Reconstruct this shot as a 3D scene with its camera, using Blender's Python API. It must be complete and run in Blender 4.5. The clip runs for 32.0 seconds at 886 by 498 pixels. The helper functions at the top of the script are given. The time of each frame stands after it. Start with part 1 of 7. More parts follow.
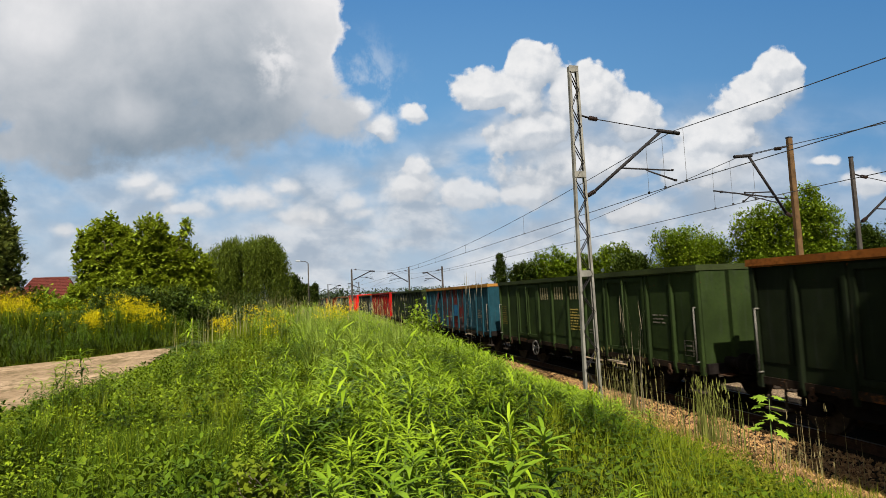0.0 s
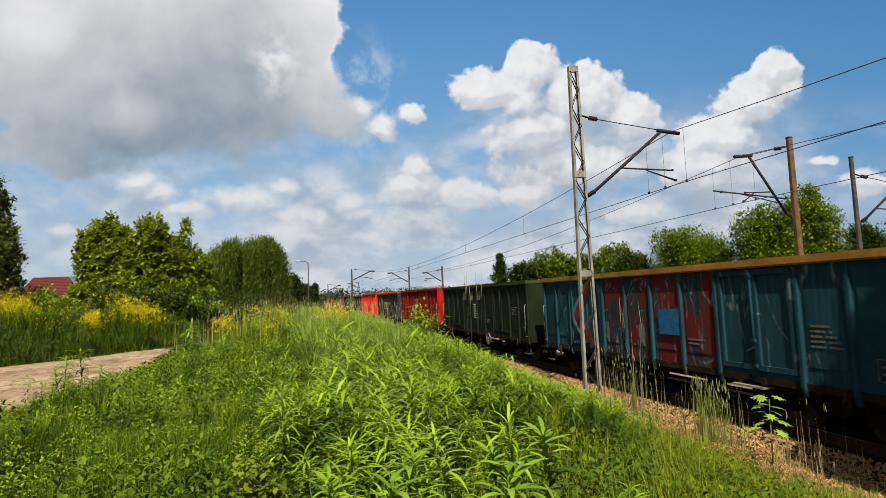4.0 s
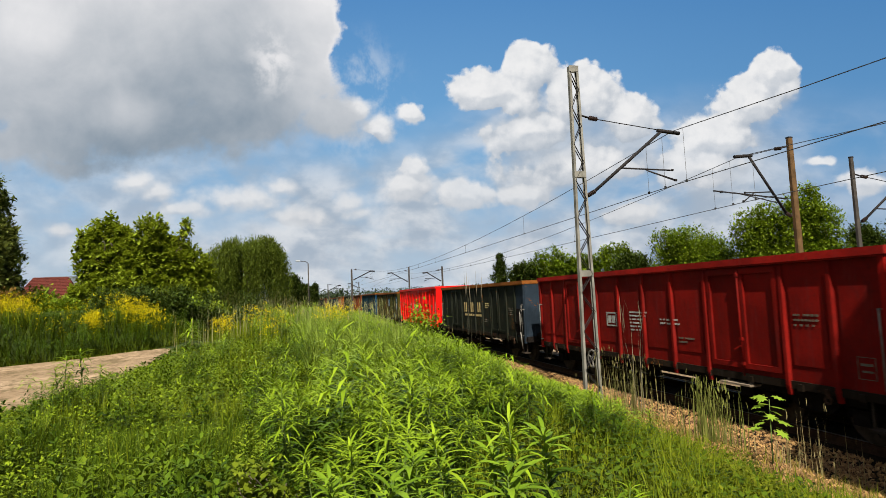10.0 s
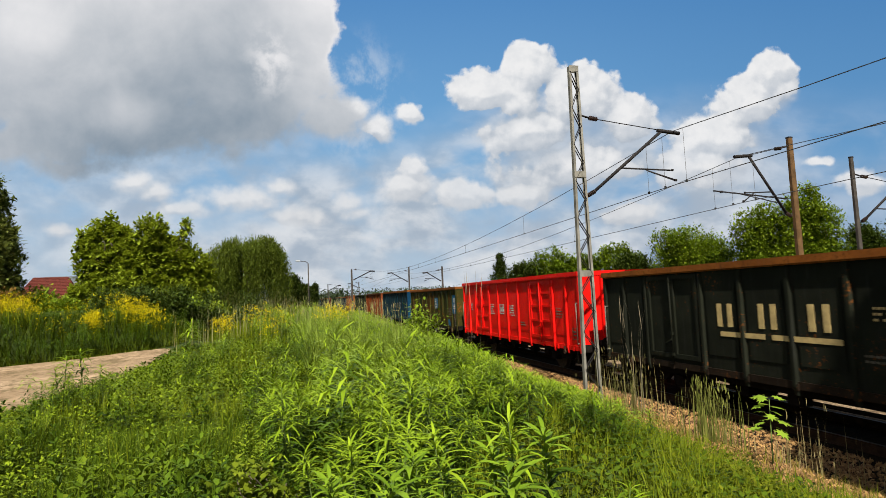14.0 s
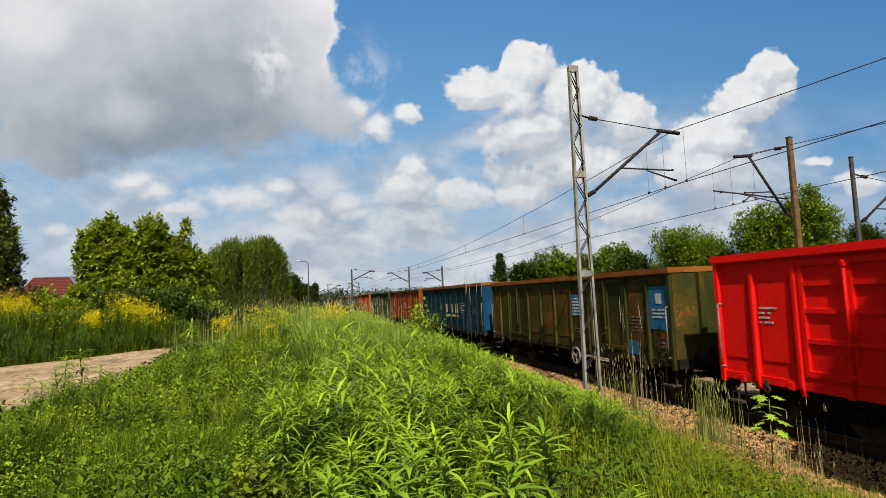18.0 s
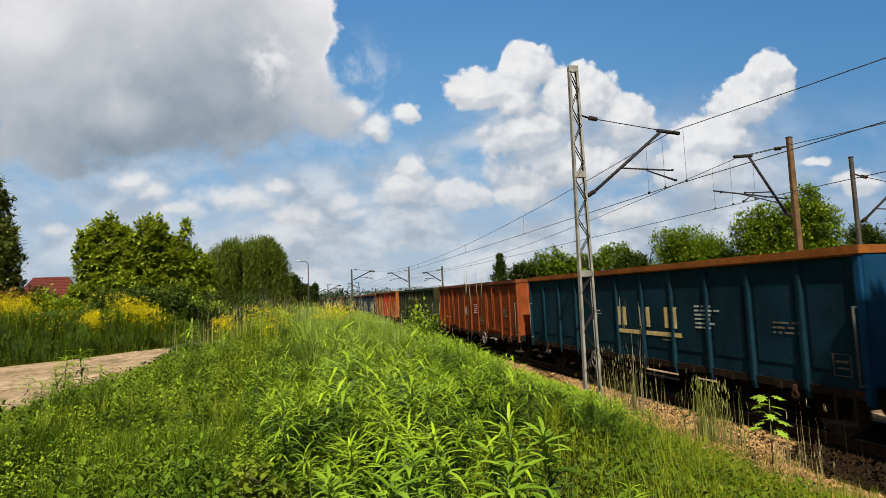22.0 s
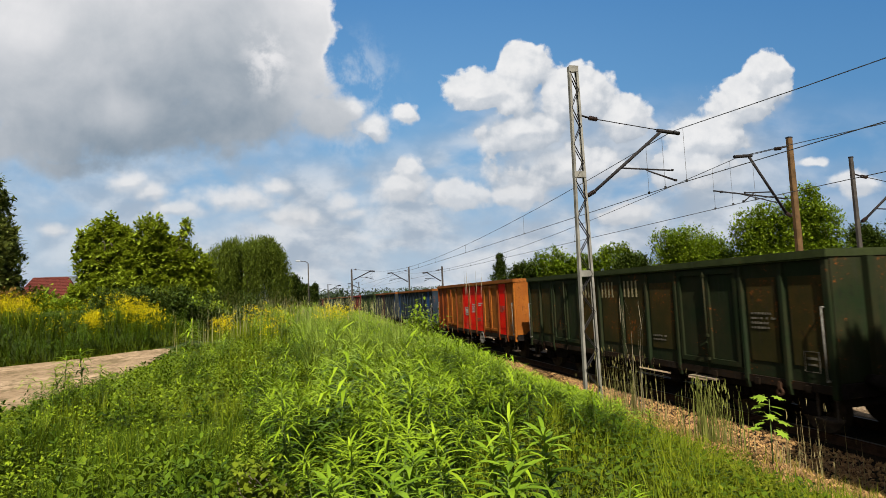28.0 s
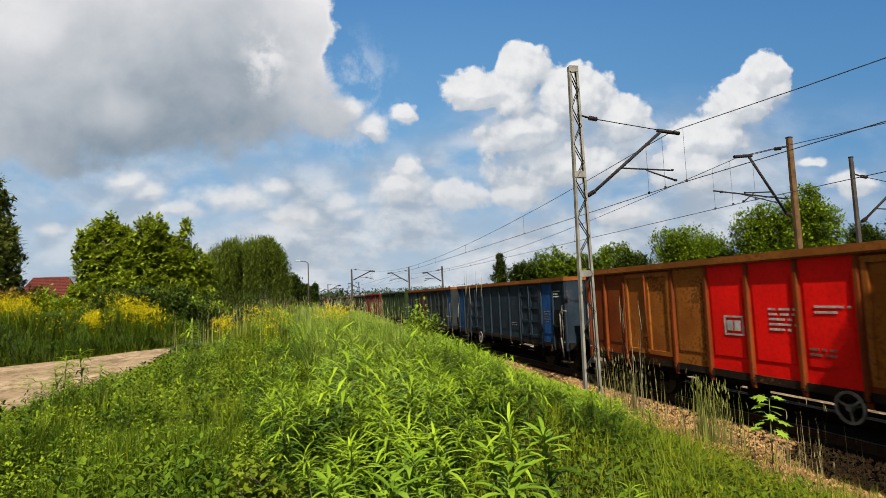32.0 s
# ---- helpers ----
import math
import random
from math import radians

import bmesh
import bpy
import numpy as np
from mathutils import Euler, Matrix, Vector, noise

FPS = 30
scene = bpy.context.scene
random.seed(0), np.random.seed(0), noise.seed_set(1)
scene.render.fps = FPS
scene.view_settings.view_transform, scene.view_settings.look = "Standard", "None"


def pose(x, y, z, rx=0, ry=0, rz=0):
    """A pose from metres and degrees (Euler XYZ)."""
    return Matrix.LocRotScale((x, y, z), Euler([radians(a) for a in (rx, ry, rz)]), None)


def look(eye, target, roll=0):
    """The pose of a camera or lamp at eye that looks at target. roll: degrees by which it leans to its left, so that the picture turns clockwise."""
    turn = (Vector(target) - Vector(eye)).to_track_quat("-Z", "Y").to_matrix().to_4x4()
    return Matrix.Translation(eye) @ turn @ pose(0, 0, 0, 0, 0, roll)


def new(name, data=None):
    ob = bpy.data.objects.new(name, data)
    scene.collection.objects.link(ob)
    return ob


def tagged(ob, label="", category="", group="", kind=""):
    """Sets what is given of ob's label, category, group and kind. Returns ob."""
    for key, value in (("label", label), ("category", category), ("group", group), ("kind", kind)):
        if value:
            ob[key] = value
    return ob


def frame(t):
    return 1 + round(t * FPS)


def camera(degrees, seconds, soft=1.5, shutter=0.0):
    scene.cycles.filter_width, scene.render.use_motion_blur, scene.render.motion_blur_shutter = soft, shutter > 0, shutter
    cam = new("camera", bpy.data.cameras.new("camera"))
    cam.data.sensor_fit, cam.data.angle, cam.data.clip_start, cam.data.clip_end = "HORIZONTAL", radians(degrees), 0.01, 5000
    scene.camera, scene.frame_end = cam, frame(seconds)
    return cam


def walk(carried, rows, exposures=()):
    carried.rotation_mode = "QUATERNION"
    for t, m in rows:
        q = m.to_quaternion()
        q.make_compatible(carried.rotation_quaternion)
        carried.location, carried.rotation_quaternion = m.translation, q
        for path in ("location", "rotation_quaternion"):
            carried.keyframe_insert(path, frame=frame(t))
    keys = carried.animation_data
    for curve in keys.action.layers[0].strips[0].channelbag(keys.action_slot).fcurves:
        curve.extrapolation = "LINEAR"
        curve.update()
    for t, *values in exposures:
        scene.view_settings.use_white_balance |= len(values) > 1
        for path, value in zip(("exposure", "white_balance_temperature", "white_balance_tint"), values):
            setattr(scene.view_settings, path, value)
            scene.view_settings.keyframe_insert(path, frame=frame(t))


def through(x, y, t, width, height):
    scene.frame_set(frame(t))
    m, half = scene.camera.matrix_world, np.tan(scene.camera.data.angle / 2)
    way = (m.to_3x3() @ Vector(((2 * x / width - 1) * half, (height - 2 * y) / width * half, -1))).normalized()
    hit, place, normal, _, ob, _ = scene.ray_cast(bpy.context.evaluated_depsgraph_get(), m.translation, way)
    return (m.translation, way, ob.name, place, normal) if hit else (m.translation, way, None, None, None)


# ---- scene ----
cam = camera(76.21, 32.0, soft=0.65, shutter=0.3)
EYE = Vector((0.0, 0.0, 2.77))
_yaw, _pitch, ROLL = radians(14.862), radians(4.656), -2.469
AIM = Vector((math.sin(_yaw) * math.cos(_pitch), math.cos(_yaw) * math.cos(_pitch), math.sin(_pitch)))
VIEW = look(EYE, EYE + AIM, ROLL)
walk(cam, [(0.0, VIEW), (32.0, VIEW)])

# ---- world, sun, exposure ----
SUN = Vector((-0.14, -0.63, 0.76)).normalized()
world = bpy.data.worlds.new("world")
scene.world = world
world.use_nodes = True
_wt = world.node_tree
_sky = _wt.nodes.new("ShaderNodeTexSky")
_sky.sky_type, _sky.sun_disc = "NISHITA", False
_sky.sun_elevation = math.asin(SUN.z)
_sky.sun_rotation = math.atan2(SUN.x, SUN.y)
_sky.air_density, _sky.dust_density = 1.0, 3.0
_hs = _wt.nodes.new("ShaderNodeHueSaturation")
_hs.inputs["Saturation"].default_value = 0.5
_wt.links.new(_sky.outputs[0], _hs.inputs["Color"])
_wt.links.new(_hs.outputs[0], _wt.nodes["Background"].inputs[0])
_wt.nodes["Background"].inputs[1].default_value = 0.05
sun = new("sun", bpy.data.lights.new("sun", "SUN"))
sun.data.energy, sun.data.angle, sun.data.color = 5.0, radians(0.53), (1.0, 0.94, 0.82)
sun.matrix_world = look(SUN * 50, (0, 0, 0))
scene.view_settings.exposure = 0.96

# ---- node helpers ----


class Nodes:
    """Short hand for building a node tree."""

    def __init__(self, tree):
        self.t = tree

    def put(self, socket, v):
        if v is None:
            return
        if isinstance(v, bpy.types.NodeSocket):
            self.t.links.new(v, socket)
        elif isinstance(v, bpy.types.Node):
            self.t.links.new(v.outputs[0], socket)
        else:
            socket.default_value = v

    def math(self, op, a, b=0.0, c=0.0, clamp=False):
        n = self.t.nodes.new("ShaderNodeMath")
        n.operation, n.use_clamp = op, clamp
        for i, v in enumerate((a, b, c)):
            self.put(n.inputs[i], v)
        return n.outputs[0]

    def vec(self, op, a, b=None):
        n = self.t.nodes.new("ShaderNodeVectorMath")
        n.operation = op
        self.put(n.inputs[0], a)
        if b is not None:
            self.put(n.inputs[1], b)
        return n.outputs["Value"] if op in ("LENGTH", "DOT_PRODUCT") else n.outputs[0]

    def noise(self, v, scale, detail=4.0, rough=0.55, distort=0.0):
        n = self.t.nodes.new("ShaderNodeTexNoise")
        self.put(n.inputs["Vector"], v)
        for k, x in (("Scale", scale), ("Detail", detail), ("Roughness", rough), ("Distortion", distort)):
            n.inputs[k].default_value = x
        return n.outputs["Fac"]

    def ramp(self, f, lo, hi, a=0.0, b=1.0, smooth=True):
        n = self.t.nodes.new("ShaderNodeMapRange")
        n.interpolation_type = "SMOOTHSTEP" if smooth else "LINEAR"
        for i, v in enumerate((f, lo, hi, a, b)):
            self.put(n.inputs[i], v)
        return n.outputs[0]

    def mix(self, f, a, b, blend="MIX"):
        n = self.t.nodes.new("ShaderNodeMix")
        n.data_type, n.blend_type = "RGBA", blend
        self.put(n.inputs[0], f)
        for s, v in ((n.inputs[6], a), (n.inputs[7], b)):
            self.put(s, (*v, 1.0) if isinstance(v, tuple) and len(v) == 3 else v)
        return n.outputs[2]


MATS = {}


def material(name, build):
    """A node material by name, built once; build(nodes, principled)."""
    if name not in MATS:
        m = bpy.data.materials.new(name)
        m.use_nodes = True
        n = Nodes(m.node_tree)
        build(n, m.node_tree.nodes["Principled BSDF"])
        MATS[name] = m
    return MATS[name]


def local(n):
    """Object coordinates shifted by each object's own random number."""
    co = n.t.nodes.new("ShaderNodeTexCoord").outputs["Object"]
    rnd = n.t.nodes.new("ShaderNodeObjectInfo").outputs["Random"]
    return n.vec("ADD", co, n.math("MULTIPLY", rnd, 37.0)), rnd


def bump(n, p, height, strength=0.3, distance=0.01):
    b = n.t.nodes.new("ShaderNodeBump")
    b.inputs["Strength"].default_value, b.inputs["Distance"].default_value = strength, distance
    n.put(b.inputs["Height"], height)
    n.put(p.inputs["Normal"], b.outputs[0])


def paint(name, col, rust=0.35, col2=None, rough=0.68, fade=0.5):
    """Weathered vehicle paint: faded patches, running streaks, rust spots."""

    def build(n, p):
        v, rnd = local(n)
        big = n.noise(v, 0.9, 5, 0.6)
        fine = n.noise(v, 14.0, 5, 0.65)
        st = n.vec("MULTIPLY", v, (6.0, 6.0, 0.5))
        streak = n.noise(st, 2.2, 4, 0.6)
        dark = tuple(c * 0.55 for c in col)
        base = n.mix(n.ramp(big, 0.35, 0.7), dark if col2 is None else col2, col)
        base = n.mix(n.math("MULTIPLY", n.ramp(streak, 0.5, 0.75), fade), base, tuple(min(1, c * 0.5 + 0.014) for c in col))
        base = n.mix(n.math("MULTIPLY", n.ramp(fine, 0.45, 0.75), 0.5), base, tuple(c * 0.35 + 0.004 for c in col))
        r = n.math("ADD", n.math("MULTIPLY", big, 0.45), n.math("MULTIPLY", fine, 0.55))
        spot = n.noise(n.vec("MULTIPLY", v, (1.0, 1.0, 0.55)), 4.5, 4, 0.7)
        base = n.mix(n.math("MULTIPLY", n.ramp(spot, 0.60, 0.68), 0.25 + 0.5 * min(1.0, rust)), base, tuple(c * 0.22 + 0.003 for c in col))
        rustf = n.ramp(r, 0.66 - 0.24 * rust, 0.72 - 0.2 * rust)
        base = n.mix(rustf, base, n.mix(fine, (0.055, 0.020, 0.006), (0.16, 0.056, 0.012)))
        n.put(p.inputs["Base Color"], base)
        n.put(p.inputs["Roughness"], n.math("ADD", rough, n.math("MULTIPLY", rustf, 0.3)))
        p.inputs["Specular IOR Level"].default_value = 0.06
        bump(n, p, n.math("ADD", fine, big), 0.35, 0.01)

    return material(name, build)


def plain(name, col, rough=0.7, metal=0.0, vary=0.35, scale=6.0, spec=0.2):
    def build(n, p):
        v, rnd = local(n)
        f = n.noise(v, scale, 5, 0.6)
        g = n.noise(v, scale * 9, 3, 0.6)
        lo = tuple(c * (1 - vary) for c in col)
        hi = tuple(min(1, c * (1 + vary)) for c in col)
        c = n.mix(n.ramp(f, 0.3, 0.7), lo, hi)
        n.put(p.inputs["Base Color"], n.mix(n.math("MULTIPLY", n.ramp(g, 0.5, 0.8), vary), c, tuple(x * 0.4 for x in col)))
        p.inputs["Roughness"].default_value, p.inputs["Metallic"].default_value = rough, metal
        p.inputs["Specular IOR Level"].default_value = spec
        bump(n, p, g, 0.25, 0.004)

    return material(name, build)


def leafy(name, dark, light, through=0.35, scale=0.6, rough=0.5):
    """Leaf or grass blade: colour varies plant by plant, light passes through."""

    def build(n, p):
        geo = n.t.nodes.new("ShaderNodeNewGeometry")
        isl = geo.outputs["Random Per Island"]
        rnd = n.t.nodes.new("ShaderNodeObjectInfo").outputs["Random"]
        big = n.noise(geo.outputs["Position"], scale, 3, 0.6)
        f = n.math("ADD", n.math("MULTIPLY", isl, 0.55), n.math("MULTIPLY", big, 0.6))
        f = n.math("ADD", f, n.math("MULTIPLY", rnd, 0.1))
        c = n.mix(n.ramp(f, 0.25, 0.95, smooth=False), dark, light)
        n.put(p.inputs["Base Color"], c)
        p.inputs["Roughness"].default_value = rough
        p.inputs["Specular IOR Level"].default_value = 0.05
        tr = n.t.nodes.new("ShaderNodeBsdfTranslucent")
        n.put(tr.inputs[0], n.mix(0.35, c, tuple(min(1, x * y) for x, y in zip(light, (1.5, 1.35, 0.8)))))
        mx = n.t.nodes.new("ShaderNodeMixShader")
        mx.inputs[0].default_value = through
        n.put(mx.inputs[1], p.outputs[0])
        n.put(mx.inputs[2], tr.outputs[0])
        n.put(n.t.nodes["Material Output"].inputs[0], mx.outputs[0])

    return material(name, build)


# ---- sky backdrop ----
SOFT_CLOUDS = ((1.2, 0.6, 3.4, 1.5), (4.1, 0.6, 1.85, 1.75), (4.9, 1.6, 1.15, 0.95), (1.6, 2.0, 3.0, 1.05), (4.2, 2.1, 1.7, 0.7),
               (5.55, 0.7, 0.55, 0.8), (0.3, 2.6, 2.2, 0.6), (5.9, 2.05, 0.75, 0.5), (1.2, 2.85, 1.6, 0.3), (1.0, 2.55, 2.0, 0.55), (3.0, 2.35, 1.5, 0.55))
CRISP_CLOUDS = ((9.42, 1.25, 0.62, 0.58), (8.65, 1.62, 0.78, 0.46), (9.35, 1.75, 0.8, 0.55), (10.2, 1.8, 1.0, 0.75), (9.5, 2.3, 1.15, 0.7), (11.1, 2.2, 0.75, 0.6),
                (10.3, 2.9, 1.7, 0.7), (13.75, 1.2, 0.46, 0.5), (13.95, 1.55, 0.36, 0.5), (13.35, 1.8, 0.72, 0.6), (12.8, 2.45, 1.0, 0.62), (12.6, 2.95, 1.3, 0.6),
                (7.35, 3.0, 0.42, 0.32), (7.2, 3.3, 0.7, 0.42), (8.3, 3.45, 0.8, 0.34), (6.4, 3.8, 0.4, 0.2), (9.4, 3.4, 0.7, 0.36),
                (6.7, 2.3, 0.44, 0.36), (7.3, 2.05, 0.34, 0.2), (6.35, 1.95, 0.4, 0.3), (2.45, 3.25, 0.42, 0.32), (2.85, 3.4, 0.5, 0.28), (14.55, 2.85, 0.36, 0.14),
                (5.35, 3.85, 0.8, 0.26), (4.3, 3.5, 1.0, 0.34), (3.3, 3.75, 0.8, 0.26), (5.0, 3.35, 0.5, 0.26), (6.25, 3.65, 0.36, 0.3), (11.2, 3.75, 0.7, 0.25), (15.4, 3.2, 0.6, 0.3), (1.1, 4.1, 0.5, 0.14))


def cloud_group(name, blobs, amp, scale, seed, puffs=None):
    """Cloud density about a set of billows, roughened by noise."""
    g = bpy.data.node_groups.new(name, "ShaderNodeTree")
    g.interface.new_socket("P", in_out="INPUT", socket_type="NodeSocketVector")
    g.interface.new_socket("D", in_out="OUTPUT", socket_type="NodeSocketFloat")
    n = Nodes(g)
    pin = g.nodes.new("NodeGroupInput").outputs[0]
    out = g.nodes.new("NodeGroupOutput")
    wob = g.nodes.new("ShaderNodeTexNoise")
    wob.inputs["Scale"].default_value, wob.inputs["Detail"].default_value = scale * 0.8, 3.0
    n.put(wob.inputs["Vector"], n.vec("ADD", pin, (seed, seed * 0.7, 0.0)))
    p = n.vec("ADD", pin, n.vec("MULTIPLY", n.vec("SUBTRACT", wob.outputs["Color"], (0.5, 0.5, 0.5)), (amp, amp, 0.0)))
    f = None
    for cx, cy, rx, ry in blobs:
        d = n.vec("MULTIPLY", n.vec("SUBTRACT", p, (cx, cy, 0.0)), (1 / rx, 1 / ry, 0.0))
        v = n.math("MULTIPLY", n.math("SUBTRACT", 1.0, n.vec("LENGTH", d)), min(rx, ry) ** 0.4)
        f = v if f is None else n.math("SMOOTH_MAX", f, v, 0.12)
    bil = n.noise(n.vec("ADD", pin, (seed + 3.0, 1.0, 0.0)), scale * 2.2, 7, 0.62)
    f = n.math("ADD", f, n.math("MULTIPLY", n.math("SUBTRACT", bil, 0.5), amp * 1.1))
    for k, a in (puffs or ()):
        vo = g.nodes.new("ShaderNodeTexVoronoi")
        vo.feature = "SMOOTH_F1"
        vo.inputs["Scale"].default_value, vo.inputs["Smoothness"].default_value = k, 0.35
        n.put(vo.inputs["Vector"], n.vec("MULTIPLY", p, (1.0, 1.15, 0.0)))
        f = n.math("ADD", f, n.math("MULTIPLY", n.math("SUBTRACT", 0.42, vo.outputs["Distance"]), a))
    n.put(out.inputs[0], f)
    return g


def sky_material():
    m = bpy.data.materials.new("sky_and_clouds")
    m.use_nodes = True
    n = Nodes(m.node_tree)
    m.node_tree.nodes.remove(m.node_tree.nodes["Principled BSDF"])
    uv = n.t.nodes.new("ShaderNodeUVMap").outputs[0]
    x = n.t.nodes.new("ShaderNodeSeparateXYZ")
    n.put(x.inputs[0], uv)
    px, py = x.outputs[0], x.outputs[1]
    soft_g = cloud_group("soft_cloud", SOFT_CLOUDS, 0.8, 0.8, 4.0)
    crisp_g = cloud_group("crisp_cloud", CRISP_CLOUDS, 0.36, 1.3, 9.0, ((2.4, 0.22), (6.0, 0.13)))

    def run(g, v):
        q = n.t.nodes.new("ShaderNodeGroup")
        q.node_tree = g
        n.put(q.inputs[0], v)
        return q.outputs[0]

    # clear sky, paler towards the horizon
    sky = n.mix(n.ramp(py, -0.5, 2.8, smooth=False), (0.080, 0.245, 0.54), (0.18, 0.41, 0.69))
    sky = n.mix(n.ramp(py, 2.0, 5.2), sky, (0.45, 0.57, 0.69))
    sky = n.mix(n.math("MULTIPLY", n.ramp(px, 7.0, 15.7), 0.35), sky, (0.06, 0.20, 0.43))
    # thin veils, thicker low down
    wide = n.vec("MULTIPLY", uv, (0.8, 1.25, 1.0))
    veil = n.noise(wide, 0.8, 6, 0.5, 0.25)
    veil = n.math("MULTIPLY", n.ramp(veil, 0.30, 0.56), n.ramp(n.math("ADD", py, n.ramp(px, 7.0, 9.0, 0.0, 0.7)), 2.0, 3.7))
    veil = n.math("MULTIPLY", veil, n.math("MULTIPLY", n.ramp(px, 12.5, 15.5, 0.92, 0.3), n.ramp(px, 0.0, 4.5, 0.55, 1.0)))
    tone = n.noise(n.vec("ADD", wide, (5.0, 2.0, 0.0)), 1.5, 6, 0.52, 0.2)
    sky = n.mix(veil, sky, n.mix(n.ramp(tone, 0.35, 0.68), (0.40, 0.47, 0.56), (0.74, 0.76, 0.79)))
    # wisps beside the bank
    wisp = n.noise(n.vec("MULTIPLY", uv, (1.1, 0.8, 1.0)), 1.7, 7, 0.66, 0.15)
    near = n.ramp(n.vec("LENGTH", n.vec("MULTIPLY", n.vec("SUBTRACT", uv, (6.5, 1.8, 0.0)), (0.9, 0.62, 0.0))), 0.2, 1.0, 1.0, 0.0)
    sky = n.mix(n.math("MULTIPLY", n.ramp(wisp, 0.45, 0.72), n.math("MULTIPLY", near, 0.5)), sky, (0.72, 0.77, 0.83))
    # broken cumulus
    d = run(crisp_g, uv)
    dl = run(crisp_g, n.vec("ADD", uv, (-0.06, -0.13, 0.0)))
    dw = run(crisp_g, n.vec("ADD", uv, (-0.25, -0.5, 0.0)))
    lit = n.ramp(n.math("SUBTRACT", d, dl), -0.13, 0.17)
    low = n.ramp(n.math("SUBTRACT", d, dw), -0.35, 0.35)
    det = n.noise(uv, 3.0, 7, 0.62)
    lit = n.math("ADD", n.math("MULTIPLY", lit, 0.46), n.math("MULTIPLY", low, 0.48))
    lit = n.math("ADD", lit, n.math("MULTIPLY", n.math("SUBTRACT", det, 0.52), 0.8), clamp=True)
    col = n.mix(lit, (0.42, 0.48, 0.56), (0.88, 0.88, 0.885))
    col = n.mix(n.ramp(py, 2.4, 4.4, 0.0, 0.5), col, (0.66, 0.66, 0.67))
    edge = n.math("ADD", n.ramp(py, 1.2, 3.6, 0.10, 0.24), n.ramp(px, 7.4, 6.6, 0.0, 0.22))
    a = n.math("MULTIPLY", n.ramp(d, -0.02, n.math("ADD", edge, n.ramp(low, 0.45, 0.1, 0.0, 0.5))), n.ramp(py, 1.8, 4.0, 1.0, 0.85))
    sky = n.mix(a, sky, col)
    # the broad grey bank: pale above, slate grey along its base
    s = run(soft_g, uv)
    big = n.noise(uv, 0.55, 7, 0.55, 0.3)
    sm = n.noise(n.vec("ADD", uv, (3.0, 8.0, 0.0)), 1.7, 7, 0.58, 0.2)
    b = n.ramp(py, -0.4, 2.3, 0.90, 0.27, False)
    b = n.math("ADD", b, n.math("MULTIPLY", n.ramp(px, 0.5, 3.5), -0.22))
    b = n.math("ADD", b, n.ramp(px, 4.4, 5.8, 0.0, 0.34))
    b = n.math("ADD", b, n.math("MULTIPLY", n.math("SUBTRACT", big, 0.5), 0.8))
    b = n.math("ADD", b, n.math("MULTIPLY", n.math("SUBTRACT", sm, 0.5), 0.25))
    glint = n.ramp(n.vec("LENGTH", n.vec("MULTIPLY", n.vec("SUBTRACT", uv, (4.85, 1.1, 0.0)), (1.3, 0.9, 0.0))), 0.05, 0.8, 0.5, 0.0)
    b = n.math("ADD", b, n.math("MULTIPLY", glint, n.ramp(sm, 0.42, 0.62)))
    b = n.math("ADD", b, n.ramp(n.vec("LENGTH", n.vec("MULTIPLY", n.vec("SUBTRACT", uv, (2.3, 2.05, 0.0)), (0.9, 1.5, 0.0))), 0.05, 0.9, 0.34, 0.0))
    b = n.math("ADD", b, n.ramp(n.vec("LENGTH", n.vec("MULTIPLY", n.vec("SUBTRACT", uv, (0.7, 0.5, 0.0)), (0.8, 1.1, 0.0))), 0.05, 0.9, 0.3, 0.0))
    b = n.math("ADD", b, n.ramp(s, 0.25, 0.02, 0.0, 0.18), clamp=True)
    scol = n.mix(b, (0.25, 0.315, 0.385), (0.84, 0.835, 0.85))
    sky = n.mix(n.ramp(s, -0.10, n.ramp(py, 1.0, 2.4, 0.10, 0.5)), sky, scol)
    em = n.t.nodes.new("ShaderNodeEmission")
    n.put(em.inputs[0], sky)
    em.inputs[1].default_value = 0.5
    n.put(n.t.nodes["Material Output"].inputs[0], em.outputs[0])
    return m


def mesh_from(name, verts, faces, mat=None, smooth=False, uv=None):
    me = bpy.data.meshes.new(name)
    me.from_pydata([tuple(v) for v in verts] if not isinstance(verts, np.ndarray) else verts.tolist(), [], faces if not isinstance(faces, np.ndarray) else faces.tolist())
    if mat:
        for m in mat if isinstance(mat, (list, tuple)) else (mat,):
            me.materials.append(m)
    if smooth:
        me.polygons.foreach_set("use_smooth", [True] * len(me.polygons))
    if uv is not None:
        layer = me.uv_layers.new(name="UVMap")
        idx = np.empty(len(me.loops), dtype=np.int32)
        me.loops.foreach_get("vertex_index", idx)
        layer.data.foreach_set("uv", np.asarray(uv, dtype=np.float32)[idx].ravel())
    me.update()
    return me


